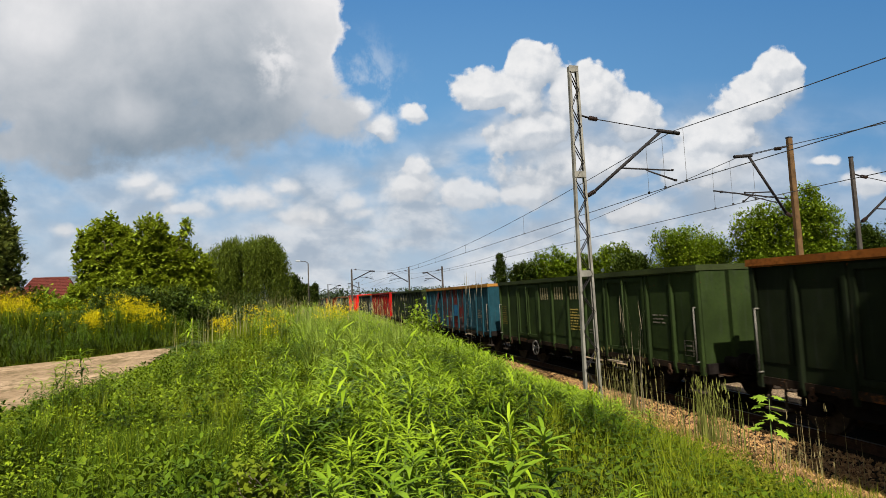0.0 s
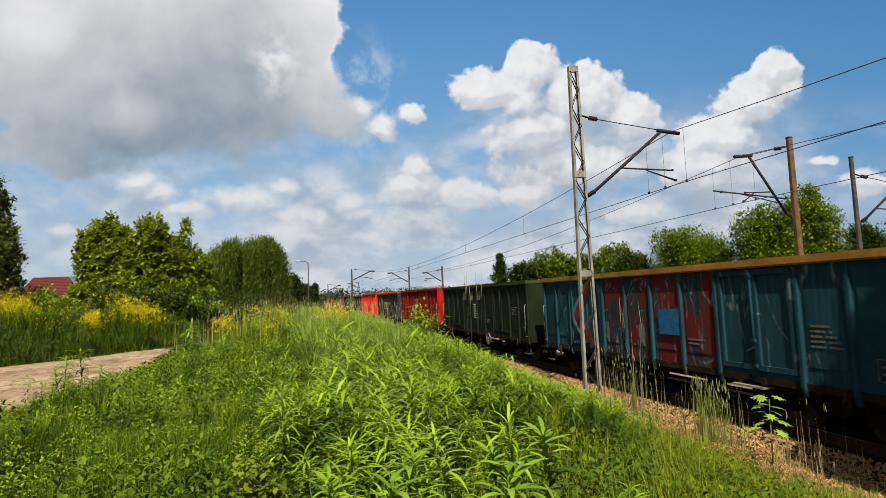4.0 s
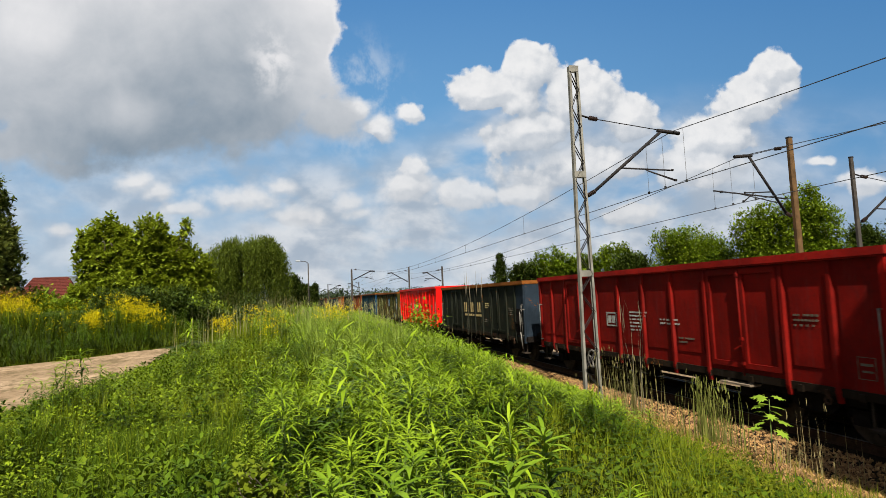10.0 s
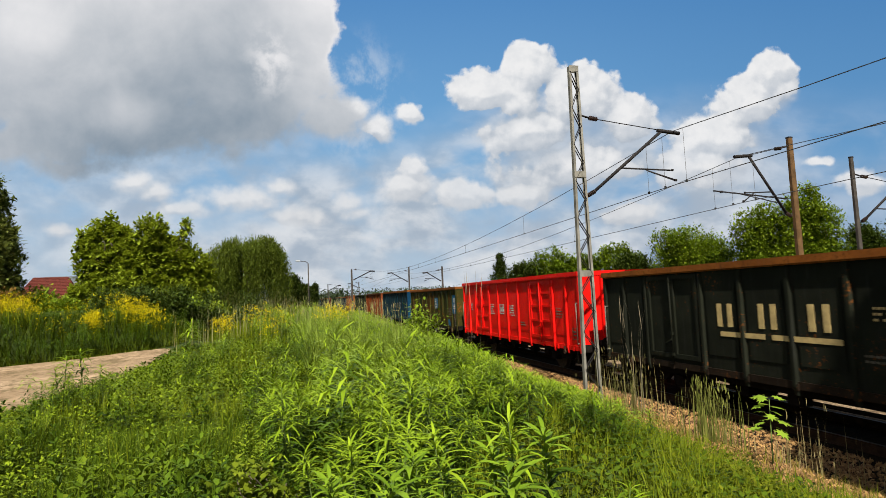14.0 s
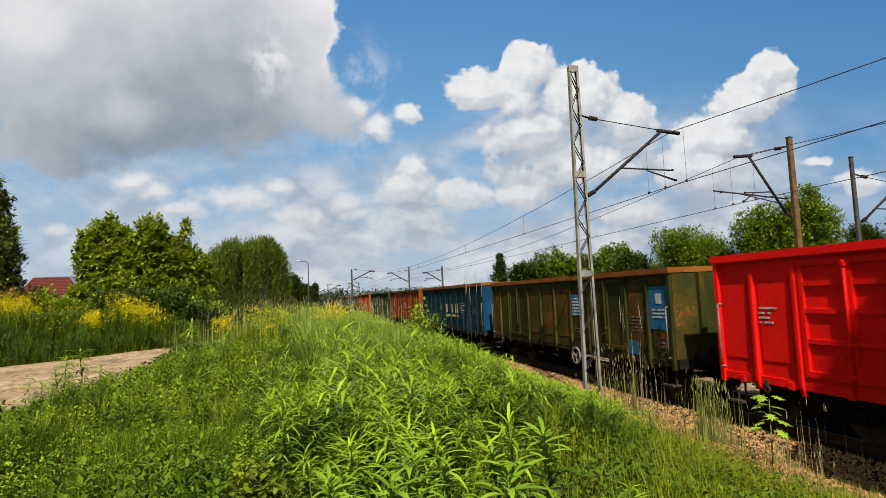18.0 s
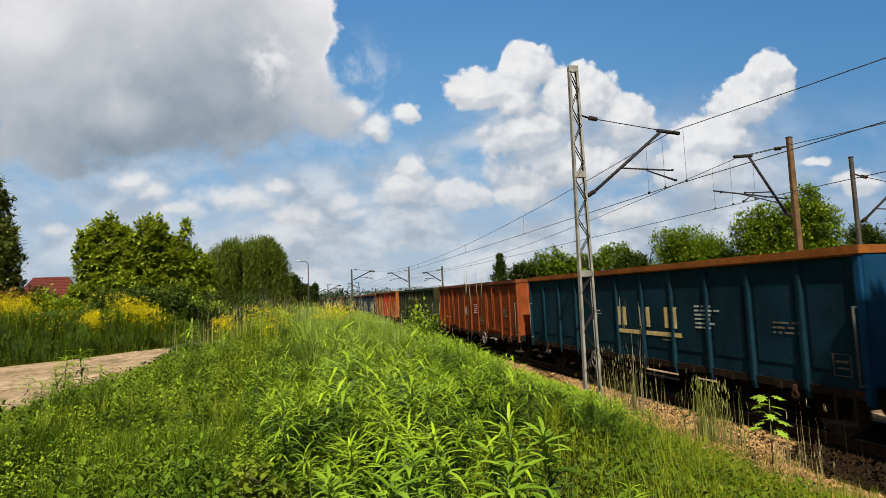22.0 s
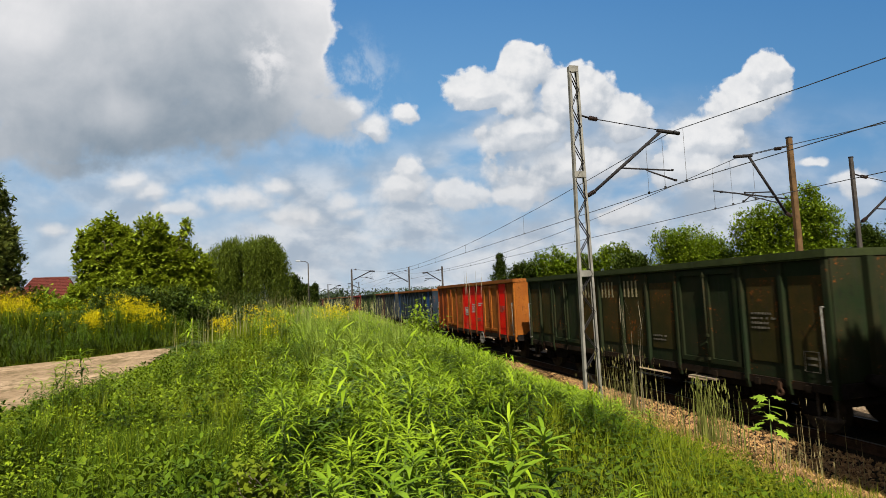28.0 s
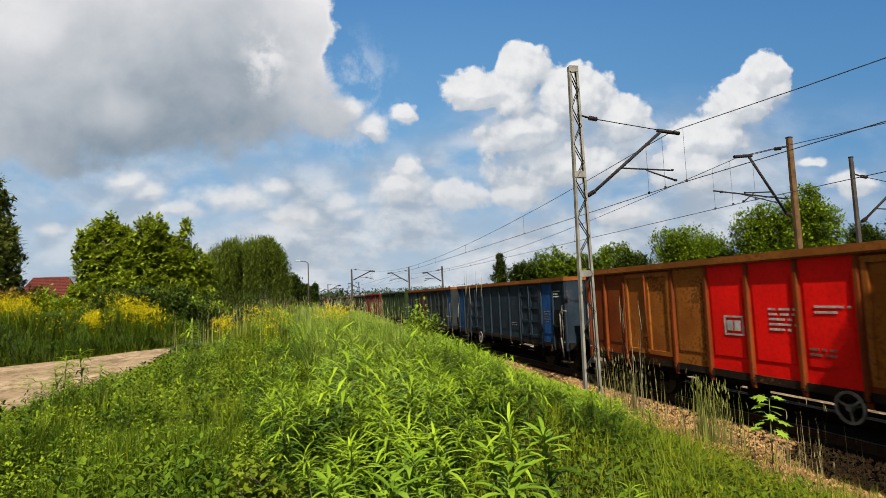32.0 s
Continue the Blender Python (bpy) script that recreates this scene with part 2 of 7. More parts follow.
def sky_backdrop():
    """A curved sheet of sky far behind everything, drifting slowly."""
    r3 = VIEW.to_3x3()
    nx, ny, R = 90, 50, 4200.0
    verts, uv, faces = [], [], []
    for j in range(ny + 1):
        for i in range(nx + 1):
            u, v = -6.0 + 28.0 * i / nx, -9.0 + 15.2 * j / ny
            d = (r3 @ Vector(((u - 7.84) / 9.997, -(v - 4.41) / 9.997, -1.0))).normalized()
            verts.append(d * R + EYE)
            uv.append((u, v))
    for j in range(ny):
        for i in range(nx):
            a = j * (nx + 1) + i
            faces.append((a, a + 1, a + nx + 2, a + nx + 1))
    ob = new("backdrop", mesh_from("backdrop", verts, faces, sky_material(), True, uv))
    tagged(ob, "blue sky with white cumulus and a broad grey cloud bank", "sky", kind="structure")
    return ob


backdrop = sky_backdrop()

# ---- shape helpers ----
TRACK_X, SPEED = 10.03, 14.04 / 3.035


def box_bm(bm, x0, x1, y0, y1, z0, z1, mi=0):
    vs = [bm.verts.new((x, y, z)) for z in (z0, z1) for y in (y0, y1) for x in (x0, x1)]
    for q in ((0, 2, 3, 1), (4, 5, 7, 6), (0, 1, 5, 4), (2, 6, 7, 3), (0, 4, 6, 2), (1, 3, 7, 5)):
        f = bm.faces.new([vs[i] for i in q])
        f.material_index = mi
    return vs


def tube_bm(bm, a, b, r0, r1=None, n=8, cap=True):
    a, b = Vector(a), Vector(b)
    r1 = r0 if r1 is None else r1
    q = (b - a).to_track_quat("Z", "Y")
    rings = []
    for c, r in ((a, r0), (b, r1)):
        rings.append([bm.verts.new(c + q @ Vector((r * math.cos(6.28318 * i / n), r * math.sin(6.28318 * i / n), 0))) for i in range(n)])
    for i in range(n):
        bm.faces.new((rings[0][i], rings[0][(i + 1) % n], rings[1][(i + 1) % n], rings[1][i])).smooth = n > 5
    if cap:
        bm.faces.new(rings[0][::-1])
        bm.faces.new(rings[1])


def bar_bm(bm, a, b, w, h=None):
    """A square bar from a to b."""
    a, b = Vector(a), Vector(b)
    h = w if h is None else h
    q = (b - a).to_track_quat("Z", "Y")
    ends = [[bm.verts.new(c + q @ Vector((sx * w / 2, sy * h / 2, 0))) for sx, sy in ((-1, -1), (1, -1), (1, 1), (-1, 1))] for c in (a, b)]
    for i in range(4):
        bm.faces.new((ends[0][i], ends[0][(i + 1) % 4], ends[1][(i + 1) % 4], ends[1][i]))
    bm.faces.new(ends[0][::-1])
    bm.faces.new(ends[1])


def disc_bm(bm, c, axis, r, depth, n=20, hole=0.0):
    """A disc or ring along an axis."""
    c, q = Vector(c), Vector(axis).to_track_quat("Z", "Y")
    rings = []
    for z in (-depth / 2, depth / 2):
        for rr in ((r, hole) if hole else (r,)):
            rings.append([bm.verts.new(c + q @ Vector((rr * math.cos(6.28318 * i / n), rr * math.sin(6.28318 * i / n), z))) for i in range(n)])
    if not hole:
        for i in range(n):
            bm.faces.new((rings[0][i], rings[0][(i + 1) % n], rings[1][(i + 1) % n], rings[1][i]))
        bm.faces.new(rings[0][::-1])
        bm.faces.new(rings[1])
    else:
        lo, li, ho, hi = rings
        for i in range(n):
            j = (i + 1) % n
            for q4 in ((lo[i], lo[j], ho[j], ho[i]), (li[j], li[i], hi[i], hi[j]), (lo[j], lo[i], li[i], li[j]), (ho[i], ho[j], hi[j], hi[i])):
                bm.faces.new(q4)


def to_mesh(name, bm, mats, bevel=0.0):
    if bevel:
        bmesh.ops.bevel(bm, geom=bm.edges[:], offset=bevel, segments=1, affect="EDGES", clamp_overlap=True)
    me = bpy.data.meshes.new(name)
    bmesh.ops.recalc_face_normals(bm, faces=bm.faces[:])
    bm.to_mesh(me)
    bm.free()
    for m in mats if isinstance(mats, (list, tuple)) else (mats,):
        me.materials.append(m)
    return me


CACHE = {}


def shared(key, make, mat, bevel=0.0):
    """A mesh shared by all alike parts: make(bm) fills it once for each material."""
    k = (key, mat.name)
    if k not in CACHE:
        bm = bmesh.new()
        make(bm)
        CACHE[k] = to_mesh(key if isinstance(key, str) else str(key[0]), bm, mat, bevel)
    return CACHE[k]


def part(name, me, parent, label="", at=None):
    ob = new(name, me)
    ob.parent = parent
    if at is not None:
        ob.matrix_basis = at
    if label:
        ob["label"] = label
    return ob


def piece(name, bm, mat, parent, label="", bevel=0.0):
    return part(name, to_mesh(name, bm, mat, bevel), parent, label)


def smooth01(x, lo, hi):
    t = np.clip((np.asarray(x, dtype=float) - lo) / (hi - lo), 0, 1)
    return t * t * (3 - 2 * t)


# ---- ground ----


def ground_z(x, y):
    """Height of the ground: raised verge beside the track bed, a bank beyond the lane."""
    x, y = np.asarray(x, dtype=float), np.asarray(y, dtype=float)
    z = 1.12 - 0.95 * smooth01(x, 2.2, 6.5) - 0.42 * smooth01(x, 6.3, 8.0)
    z = z + 0.06 * np.sin(x * 0.9 + 1.0) * np.sin(y * 0.55) * (1 - smooth01(x, 5.0, 7.0)) * smooth01(x, -4.2, -2.5)
    edge = -8.9 + 0.0 * y + np.clip(y - 20.3, 0, 6.0) * 0.95
    far = smooth01(y, 24, 34)
    z = z + 1.3 * smooth01(edge - x, 0.2, 4.0) * (1 - 0.35 * far) + 0.5 * smooth01(-x, 14, 40)
    z = z + 0.32 * smooth01(x, -3.5, -1.0) * (1 - smooth01(x, 1.5, 5.5)) * smooth01(y, 9, 20)
    z = z + 0.35 * smooth01(x, 21, 30) + 6.0 * smooth01(np.hypot(x, y), 400, 1500) * smooth01(-x, -300, 600)
    return z


def soil(n, p):
    geo = n.t.nodes.new("ShaderNodeNewGeometry").outputs["Position"]
    a, b, c = n.noise(geo, 0.35, 5, 0.6), n.noise(geo, 3.5, 6, 0.65), n.noise(geo, 28, 4, 0.6)
    col = n.mix(n.ramp(b, 0.35, 0.7), (0.020, 0.030, 0.008), (0.050, 0.075, 0.014))
    col = n.mix(n.math("MULTIPLY", n.ramp(a, 0.45, 0.7), 0.6), col, (0.065, 0.075, 0.020))
    col = n.mix(n.math("MULTIPLY", n.ramp(c, 0.5, 0.8), 0.5), col, (0.030, 0.024, 0.012))
    # pulled darker all over: shade in the gaps between plants put into the colour
    n.put(p.inputs["Base Color"], n.mix(0.35, col, (0.02, 0.03, 0.008)))
    p.inputs["Roughness"].default_value = 0.95
    p.inputs["Specular IOR Level"].default_value = 0.1
    bump(n, p, n.math("ADD", b, c), 0.8, 0.06)


def lane_soil(n, p):
    geo = n.t.nodes.new("ShaderNodeNewGeometry").outputs["Position"]
    a, b, c = n.noise(geo, 0.6, 5, 0.6), n.noise(geo, 5, 6, 0.65), n.noise(geo, 45, 4, 0.6)
    col = n.mix(n.ramp(a, 0.35, 0.7), (0.21, 0.145, 0.085), (0.34, 0.245, 0.155))
    col = n.mix(n.math("MULTIPLY", n.ramp(b, 0.48, 0.62), 0.85), col, (0.12, 0.08, 0.042))
    d = n.noise(n.vec("MULTIPLY", geo, (1.0, 0.35, 1.0)), 1.6, 6, 0.7)
    col = n.mix(n.math("MULTIPLY", n.ramp(d, 0.52, 0.62), 0.7), col, (0.10, 0.075, 0.035))
    col = n.mix(n.math("MULTIPLY", n.ramp(c, 0.55, 0.8), 0.4), col, (0.34, 0.26, 0.19))
    n.put(p.inputs["Base Color"], col)
    p.inputs["Roughness"].default_value = 0.95
    p.inputs["Specular IOR Level"].default_value = 0.1
    bump(n, p, n.math("ADD", b, c), 0.7, 0.03)


def grid_mesh(name, xs, ys, zf, mat, keep=None):
    X, Y = np.meshgrid(xs, ys)
    Z = zf(X, Y)
    v = np.stack([X, Y, Z], -1).reshape(-1, 3)
    nx = len(xs)
    faces = []
    for j in range(len(ys) - 1):
        for i in range(nx - 1):
            if keep is None or keep(0.5 * (xs[i] + xs[i + 1]), 0.5 * (ys[j] + ys[j + 1])):
                a = j * nx + i
                faces.append((a, a + 1, a + nx + 1, a + nx))
    return mesh_from(name, v, faces, mat, True)


def graded(lo, hi, step, out):
    core = list(np.arange(lo, hi + 1e-6, step))
    a, s, left = lo, step, []
    while a > -out:
        s *= 1.3
        a -= s
        left.append(a)
    b, s = hi, step
    while b < out:
        s *= 1.3
        b += s
        core.append(b)
    return np.array(left[::-1] + core)


ground = new("ground", grid_mesh("ground", graded(-16, 30, 0.5, 4000), graded(-6, 60, 0.6, 4000), ground_z, material("soil", soil)))
tagged(ground, "rough green verge and fields with low growth", "ground", kind="structure")


def lane_edges(y):
    left = np.interp(y, [-30, 0, 12, 20.3, 22.0, 24.4, 28.0], [-14.0, -12.0, -10.4, -8.75, -7.0, -5.15, -3.4])
    right = np.interp(y, [-30, 0, 12, 15, 18, 21, 24.4, 28.0], [-6.0, -5.2, -4.5, -4.02, -4.0, -4.25, -4.6, -3.0])
    return left, right


def lane():
    ys = np.arange(-30, 24.6, 0.3)
    verts, faces = [], []
    k = 14
    for y in ys:
        l, r = lane_edges(y)
        l, r = l + 0.22 * math.sin(y * 2.1) + 0.1 * math.sin(y * 5.3), r + 0.16 * math.sin(y * 1.7 + 1) + 0.09 * math.sin(y * 6.1)
        for i in range(k + 1):
            x = l + (r - l) * i / k
            rut = 0.025 * math.cos(i / k * 6.283 * 2)
            verts.append((x, y, float(ground_z(x, y)) + 0.03 + rut * (0 < i < k)))
    for j in range(len(ys) - 1):
        for i in range(k):
            a = j * (k + 1) + i
            faces.append((a, a + 1, a + k + 2, a + k + 1))
    ob = new("road", mesh_from("road", verts, faces, material("lane_soil", lane_soil), True))
    tagged(ob, "pale sandy dirt lane with worn ruts between grass", "road", kind="structure")


lane()

# ---- tracks ----
RUST = plain("rusty_steel", (0.035, 0.018, 0.010), 0.85, 0.0, 0.35, 6.0, 0.1)
RAIL_TOP = plain("polished_rail", (0.07, 0.065, 0.06), 0.65, 0.3, 0.2)
CONCRETE = plain("weathered_concrete", (0.085, 0.072, 0.058), 0.9)
# sleepers blackened to stand in for the shade under the train
SHADE_SLEEPER = plain("shade_dark_sleeper", (0.020, 0.015, 0.011), 1.0, 0.0, 0.35, 6.0, 0.03)


def ballast_mat(n, p):
    geo = n.t.nodes.new("ShaderNodeNewGeometry")
    b, c = n.noise(geo.outputs["Position"], 1.2, 5, 0.6), n.noise(geo.outputs["Position"], 30, 5, 0.7)
    isl = geo.outputs["Random Per Island"]
    col = n.mix(isl, (0.070, 0.036, 0.011), (0.44, 0.26, 0.10))
    col = n.mix(n.math("MULTIPLY", n.ramp(b, 0.4, 0.7), 0.6), col, (0.17, 0.095, 0.055))
    col = n.mix(n.math("MULTIPLY", n.ramp(c, 0.5, 0.75), 0.5), col, (0.10, 0.07, 0.045))
    n.put(p.inputs["Base Color"], col)
    p.inputs["Roughness"].default_value = 0.9
    p.inputs["Specular IOR Level"].default_value = 0.15
    bump(n, p, c, 0.8, 0.04)


BALLAST = material("ballast", ballast_mat)


def bed_mat(n, p):
    """Stone coloured near black for the shade under the train, tan between the tracks."""
    geo = n.t.nodes.new("ShaderNodeNewGeometry").outputs["Position"]
    x = n.t.nodes.new("ShaderNodeSeparateXYZ")
    n.put(x.inputs[0], geo)
    a, b = n.noise(geo, 1.5, 5, 0.6), n.noise(geo, 22, 5, 0.7)
    shadow = n.mix(n.ramp(b, 0.35, 0.7), (0.010, 0.007, 0.005), (0.034, 0.024, 0.015))
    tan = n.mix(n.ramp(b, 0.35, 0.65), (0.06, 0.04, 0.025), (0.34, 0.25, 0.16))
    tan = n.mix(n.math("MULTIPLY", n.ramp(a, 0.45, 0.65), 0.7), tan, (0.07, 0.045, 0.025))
    n.put(p.inputs["Base Color"], n.mix(n.ramp(n.math("ADD", x.outputs[0], n.math("MULTIPLY", a, 0.5)), 11.75, 12.05), shadow, tan))
    p.inputs["Roughness"].default_value = 1.0
    p.inputs["Specular IOR Level"].default_value = 0.03
    bump(n, p, b, 0.8, 0.04)


def bed_z(x, y):
    return ground_z(x, y) * 0 + np.interp(np.asarray(x, dtype=float), [6.2, 7.2, 8.2, 12.0, 13.2, 20.6, 21.6, 23], [0.0, -0.10, -0.17, -0.19, -0.24, -0.22, -0.34, -0.5])


def rail_mesh():
    prof = ((-0.065, -0.172), (0.065, -0.172), (0.065, -0.16), (0.012, -0.14), (0.012, -0.045), (0.036, -0.03), (0.036, 0.0), (-0.036, 0.0), (-0.036, -0.03), (-0.012, -0.045), (-0.012, -0.14), (-0.065, -0.16))
    bm = bmesh.new()
    rings = [[bm.verts.new((x, y, z)) for x, z in prof] for y in (-60.0, 700.0)]
    for i in range(len(prof)):
        f = bm.faces.new((rings[0][i], rings[0][(i + 1) % 12], rings[1][(i + 1) % 12], rings[1][i]))
        f.material_index = 1 if i == 6 else 0
    return to_mesh("rail", bm, (RUST, RAIL_TOP))


def tracks():
    ys = np.arange(-60, 700.1, 4.0)
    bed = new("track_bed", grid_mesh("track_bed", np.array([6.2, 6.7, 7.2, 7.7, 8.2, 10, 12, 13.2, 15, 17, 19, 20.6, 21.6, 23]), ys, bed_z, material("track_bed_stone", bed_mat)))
    tagged(bed, "brown gravel ballast bed under the railway tracks", "track bed", kind="structure")
    rng = np.random.default_rng(3)
    rail = rail_mesh()
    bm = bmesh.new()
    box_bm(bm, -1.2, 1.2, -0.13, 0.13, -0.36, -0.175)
    sleeper = to_mesh("sleeper", bm, SHADE_SLEEPER, 0.02)
    for name, cx in (("near", TRACK_X), ("middle", 14.0)):
        tr = new("railway_track")
        tr.location = (cx, 0, 0)
        tagged(tr, "steel rails on shadow-dark sleepers in brown ballast", "railway track", kind="structure")
        for sx in (-0.753, 0.753):
            part("rail", rail, tr, "rusty steel rail with a polished head", pose(sx, 0, 0))
        for i in range(90 if name == "near" else 60):
            part("sleeper", sleeper, tr, at=pose(0, -3 + i * 0.6, 0))
    # loose stones on the shoulder of the bed
    n = 38000
    x = 4.9 + 4.0 * rng.random(n) ** 0.8
    y = 1.0 + 27 * rng.random(n) ** 1.3
    keep = (rng.random(n) < 0.1 + 0.9 * smooth01(x, 4.9, 5.9))
    x, y = x[keep], y[keep]
    z = np.maximum(ground_z(x, y), bed_z(x, y))
    base = np.array([(1, 0, 0), (-1, 0, 0), (0, 1, 0), (0, -1, 0), (0, 0, 1), (0, 0, -1)], dtype=float)
    tri = np.array([(0, 2, 4), (2, 1, 4), (1, 3, 4), (3, 0, 4), (2, 0, 5), (1, 2, 5), (3, 1, 5), (0, 3, 5)])
    m = len(x)
    s = (0.013 + 0.022 * rng.random((m, 1, 1)) ** 1.5) * (0.7 + 0.6 * rng.random((m, 1, 3)))
    v = base[None] * s + 0.008 * rng.standard_normal((m, 6, 3))
    a = rng.random(m) * 6.28
    ca, sa = np.cos(a)[:, None], np.sin(a)[:, None]
    v = np.stack([v[..., 0] * ca - v[..., 1] * sa, v[..., 0] * sa + v[..., 1] * ca, v[..., 2]], -1)
    v = v + np.stack([x, y, z + 0.012], -1)[:, None]
    f = (tri[None] + 6 * np.arange(m)[:, None, None]).reshape(-1, 3)
    st = new("ballast_stones", mesh_from("ballast_stones", v.reshape(-1, 3), f, BALLAST))
    tagged(st, "loose brown crushed stones beside the track", "gravel", kind="stuff")


tracks()

# ---- goods wagons ----
DARK = plain("underframe_steel", (0.010, 0.008, 0.007), 1.0, 0.0, 0.35, 6.0, 0.03)
WHEEL = plain("wheel_steel", (0.040, 0.030, 0.022), 0.8, 0.2, 0.35, 6.0, 0.1)
WOOD = plain("step_board_wood", (0.17, 0.13, 0.09), 0.9)
WHITE = plain("white_marking", (0.30, 0.30, 0.27), 0.7, 0, 0.3)
FAINT = plain("worn_lettering", (0.085, 0.075, 0.055), 0.75, 0, 0.4)
PALE_MARK = plain("faded_marking", (0.20, 0.165, 0.085), 0.75, 0, 0.3)
CREAM = plain("cream_marking", (0.42, 0.31, 0.13), 0.7, 0, 0.2)
YELLOW_TXT = plain("yellow_marking", (0.26, 0.19, 0.04), 0.7, 0, 0.25)
YELLOW_DIM = plain("dull_yellow_marking", (0.075, 0.060, 0.010), 0.7, 0, 0.3)
BLUE_SIGN = plain("blue_sign", (0.008, 0.075, 0.16), 0.7, 0, 0.25)
STEEL_GREY = plain("galvanised_grey", (0.30, 0.30, 0.28), 0.7, 0.1)
HANDLE = plain("pale_handrail", (0.12, 0.112, 0.096), 0.75)

HALF, TOP, LOW, SKIN = 6.27, 3.2, 0.82, 1.36
WITH_DOORS = (0.98, 0.98, 2.02, 1.15, 1.15, 1.15, 1.15, 2.02, 0.98, 0.96)
EVEN = (1.14,) * 11


def rib_shape(bm):
    """Pressed side rib, tapering outwards to the top and widened at its foot."""
    prof = ((-0.055, 0.0), (-0.034, 0.06), (0.034, 0.06), (0.055, 0.0))
    levels = ((LOW - 0.11, 0.55), (LOW + 0.05, 1.1), (1.05, 1.05), (2.0, 1.0), (2.85, 0.85), (TOP - 0.14, 0.55))
    rings = [[bm.verts.new((-d * k, s, z)) for s, d in prof] for z, k in levels]
    for a, b in zip(rings, rings[1:]):
        for i in range(3):
            bm.faces.new((a[i], a[i + 1], b[i + 1], b[i]))
    bm.faces.new(rings[0])
    bm.faces.new(rings[-1][::-1])


def rim_shape(bm):
    """Top coaming all round the body, a rounded hollow section."""
    o, i = 1.46, 1.32
    for z0, z1, a, b in ((TOP - 0.13, TOP, o, i), (TOP - 0.16, TOP - 0.13, o - 0.03, i)):
        L = HALF + (a - 1.42)
        for x0, x1, y0, y1 in ((-a, -b, -L, L), (b, a, -L, L), (-b, b, -L, -L + 0.14), (-b, b, L - 0.14, L)):
            box_bm(bm, x0, x1, y0, y1, z0, z1)


def field_shape(w, z0, z1):
    def make(bm):
        box_bm(bm, -0.014, 0.0, -w / 2, w / 2, z0, z1)
    return make


def panel_shape(w, field=True):
    def make(bm):
        box_bm(bm, 0.0, 0.012, -w / 2, w / 2, LOW + 0.13, TOP - 0.13)
        # shallow pressed field
        if field:
            box_bm(bm, -0.014, 0.0, -w / 2 + 0.14, w / 2 - 0.14, LOW + 0.42, TOP - 0.42)
    return make


def leaf_shape(w, ribbed):
    """One leaf of a double door with its frame and stiffeners."""
    def make(bm):
        z0, z1 = LOW + 0.24, TOP - 0.2
        box_bm(bm, 0.0, 0.02, -w / 2, w / 2, z0, z1)
        for y0, y1, a, b in ((-w / 2, -w / 2 + 0.09, z0, z1), (w / 2 - 0.09, w / 2, z0, z1), (-w / 2 + 0.09, w / 2 - 0.09, z0, z0 + 0.1), (-w / 2 + 0.09, w / 2 - 0.09, z1 - 0.1, z1)):
            box_bm(bm, -0.045, 0.0, y0, y1, a, b)
        if ribbed:
            for z in (z0 + 0.55, z0 + 1.05, z0 + 1.5):
                box_bm(bm, -0.035, 0.0, -w / 2 + 0.09, w / 2 - 0.09, z, z + 0.08)
    return make


def sill_shape(bm):
    box_bm(bm, -SKIN - 0.03, -SKIN + 0.07, -HALF, HALF, LOW, LOW + 0.14)
    for i in range(-5, 6):
        box_bm(bm, -SKIN - 0.055, -SKIN - 0.03, i * 1.14 - 0.06, i * 1.14 + 0.06, LOW - 0.02, LOW + 0.1)


def end_shape(bm):
    """End wall with two pressed posts and stiffeners."""
    box_bm(bm, -SKIN, SKIN, -0.02, 0.03, LOW + 0.2, TOP - 0.13)


def end_post_shape(bm):
    box_bm(bm, -0.07, 0.07, -0.14, -0.02, LOW + 0.05, TOP - 0.14)


def end_beam_shape(bm):
    box_bm(bm, -SKIN, SKIN, -0.10, -0.02, LOW - 0.02, LOW + 0.2)


def lintel_shape(bm):
    box_bm(bm, 0.0, 0.03, -1.0, 1.0, TOP - 0.2, TOP - 0.13)


def threshold_shape(bm):
    box_bm(bm, 0.0, 0.03, -1.0, 1.0, LOW + 0.12, LOW + 0.23)


def floor_shape(bm):
    box_bm(bm, -SKIN + 0.08, SKIN - 0.08, -HALF + 0.05, HALF - 0.05, 1.16, 1.22)


def frame_shape(bm):
    for x in (-0.25, 0.25):
        box_bm(bm, x - 0.06, x + 0.06, -HALF - 0.1, HALF + 0.1, 0.78, 1.14)
    for y in (-6.2, -4.4, -2.2, 0.0, 2.2, 4.4, 6.2):
        box_bm(bm, -1.28, 1.28, y - 0.08, y + 0.08, 0.86, 1.14)
    box_bm(bm, -0.3, 0.3, -0.7, 0.6, 0.5, 0.76)
    tube_bm(bm, (0.75, -1.3, 0.66), (0.75, -0.1, 0.66), 0.2, n=12)
    tube_bm(bm, (-0.7, 1.2, 0.6), (-0.7, 2.3, 0.6), 0.14, n=10)
    # brake rods, levers and the longitudinal angle under the sill
    for s in (-1, 1):
        box_bm(bm, s * 1.16 - 0.04, s * 1.16 + 0.04, -5.6, 5.6, 0.66, 0.83)
        tube_bm(bm, (s * 0.85, -3.2, 0.5), (s * 0.85, 3.2, 0.5), 0.035, n=6)
        tube_bm(bm, (s * 0.6, -3.4, 0.42), (s * 0.6, 3.4, 0.42), 0.03, n=6)
        for y in (-2.9, -1.6, 0.4, 1.7, 2.9):
            bar_bm(bm, (s * 1.12, y, 0.8), (s * 0.8, y + 0.18, 0.36), 0.06)
            box_bm(bm, s * 0.95 - 0.12, s * 0.95 + 0.12, y - 0.2, y + 0.14, 0.44, 0.68)


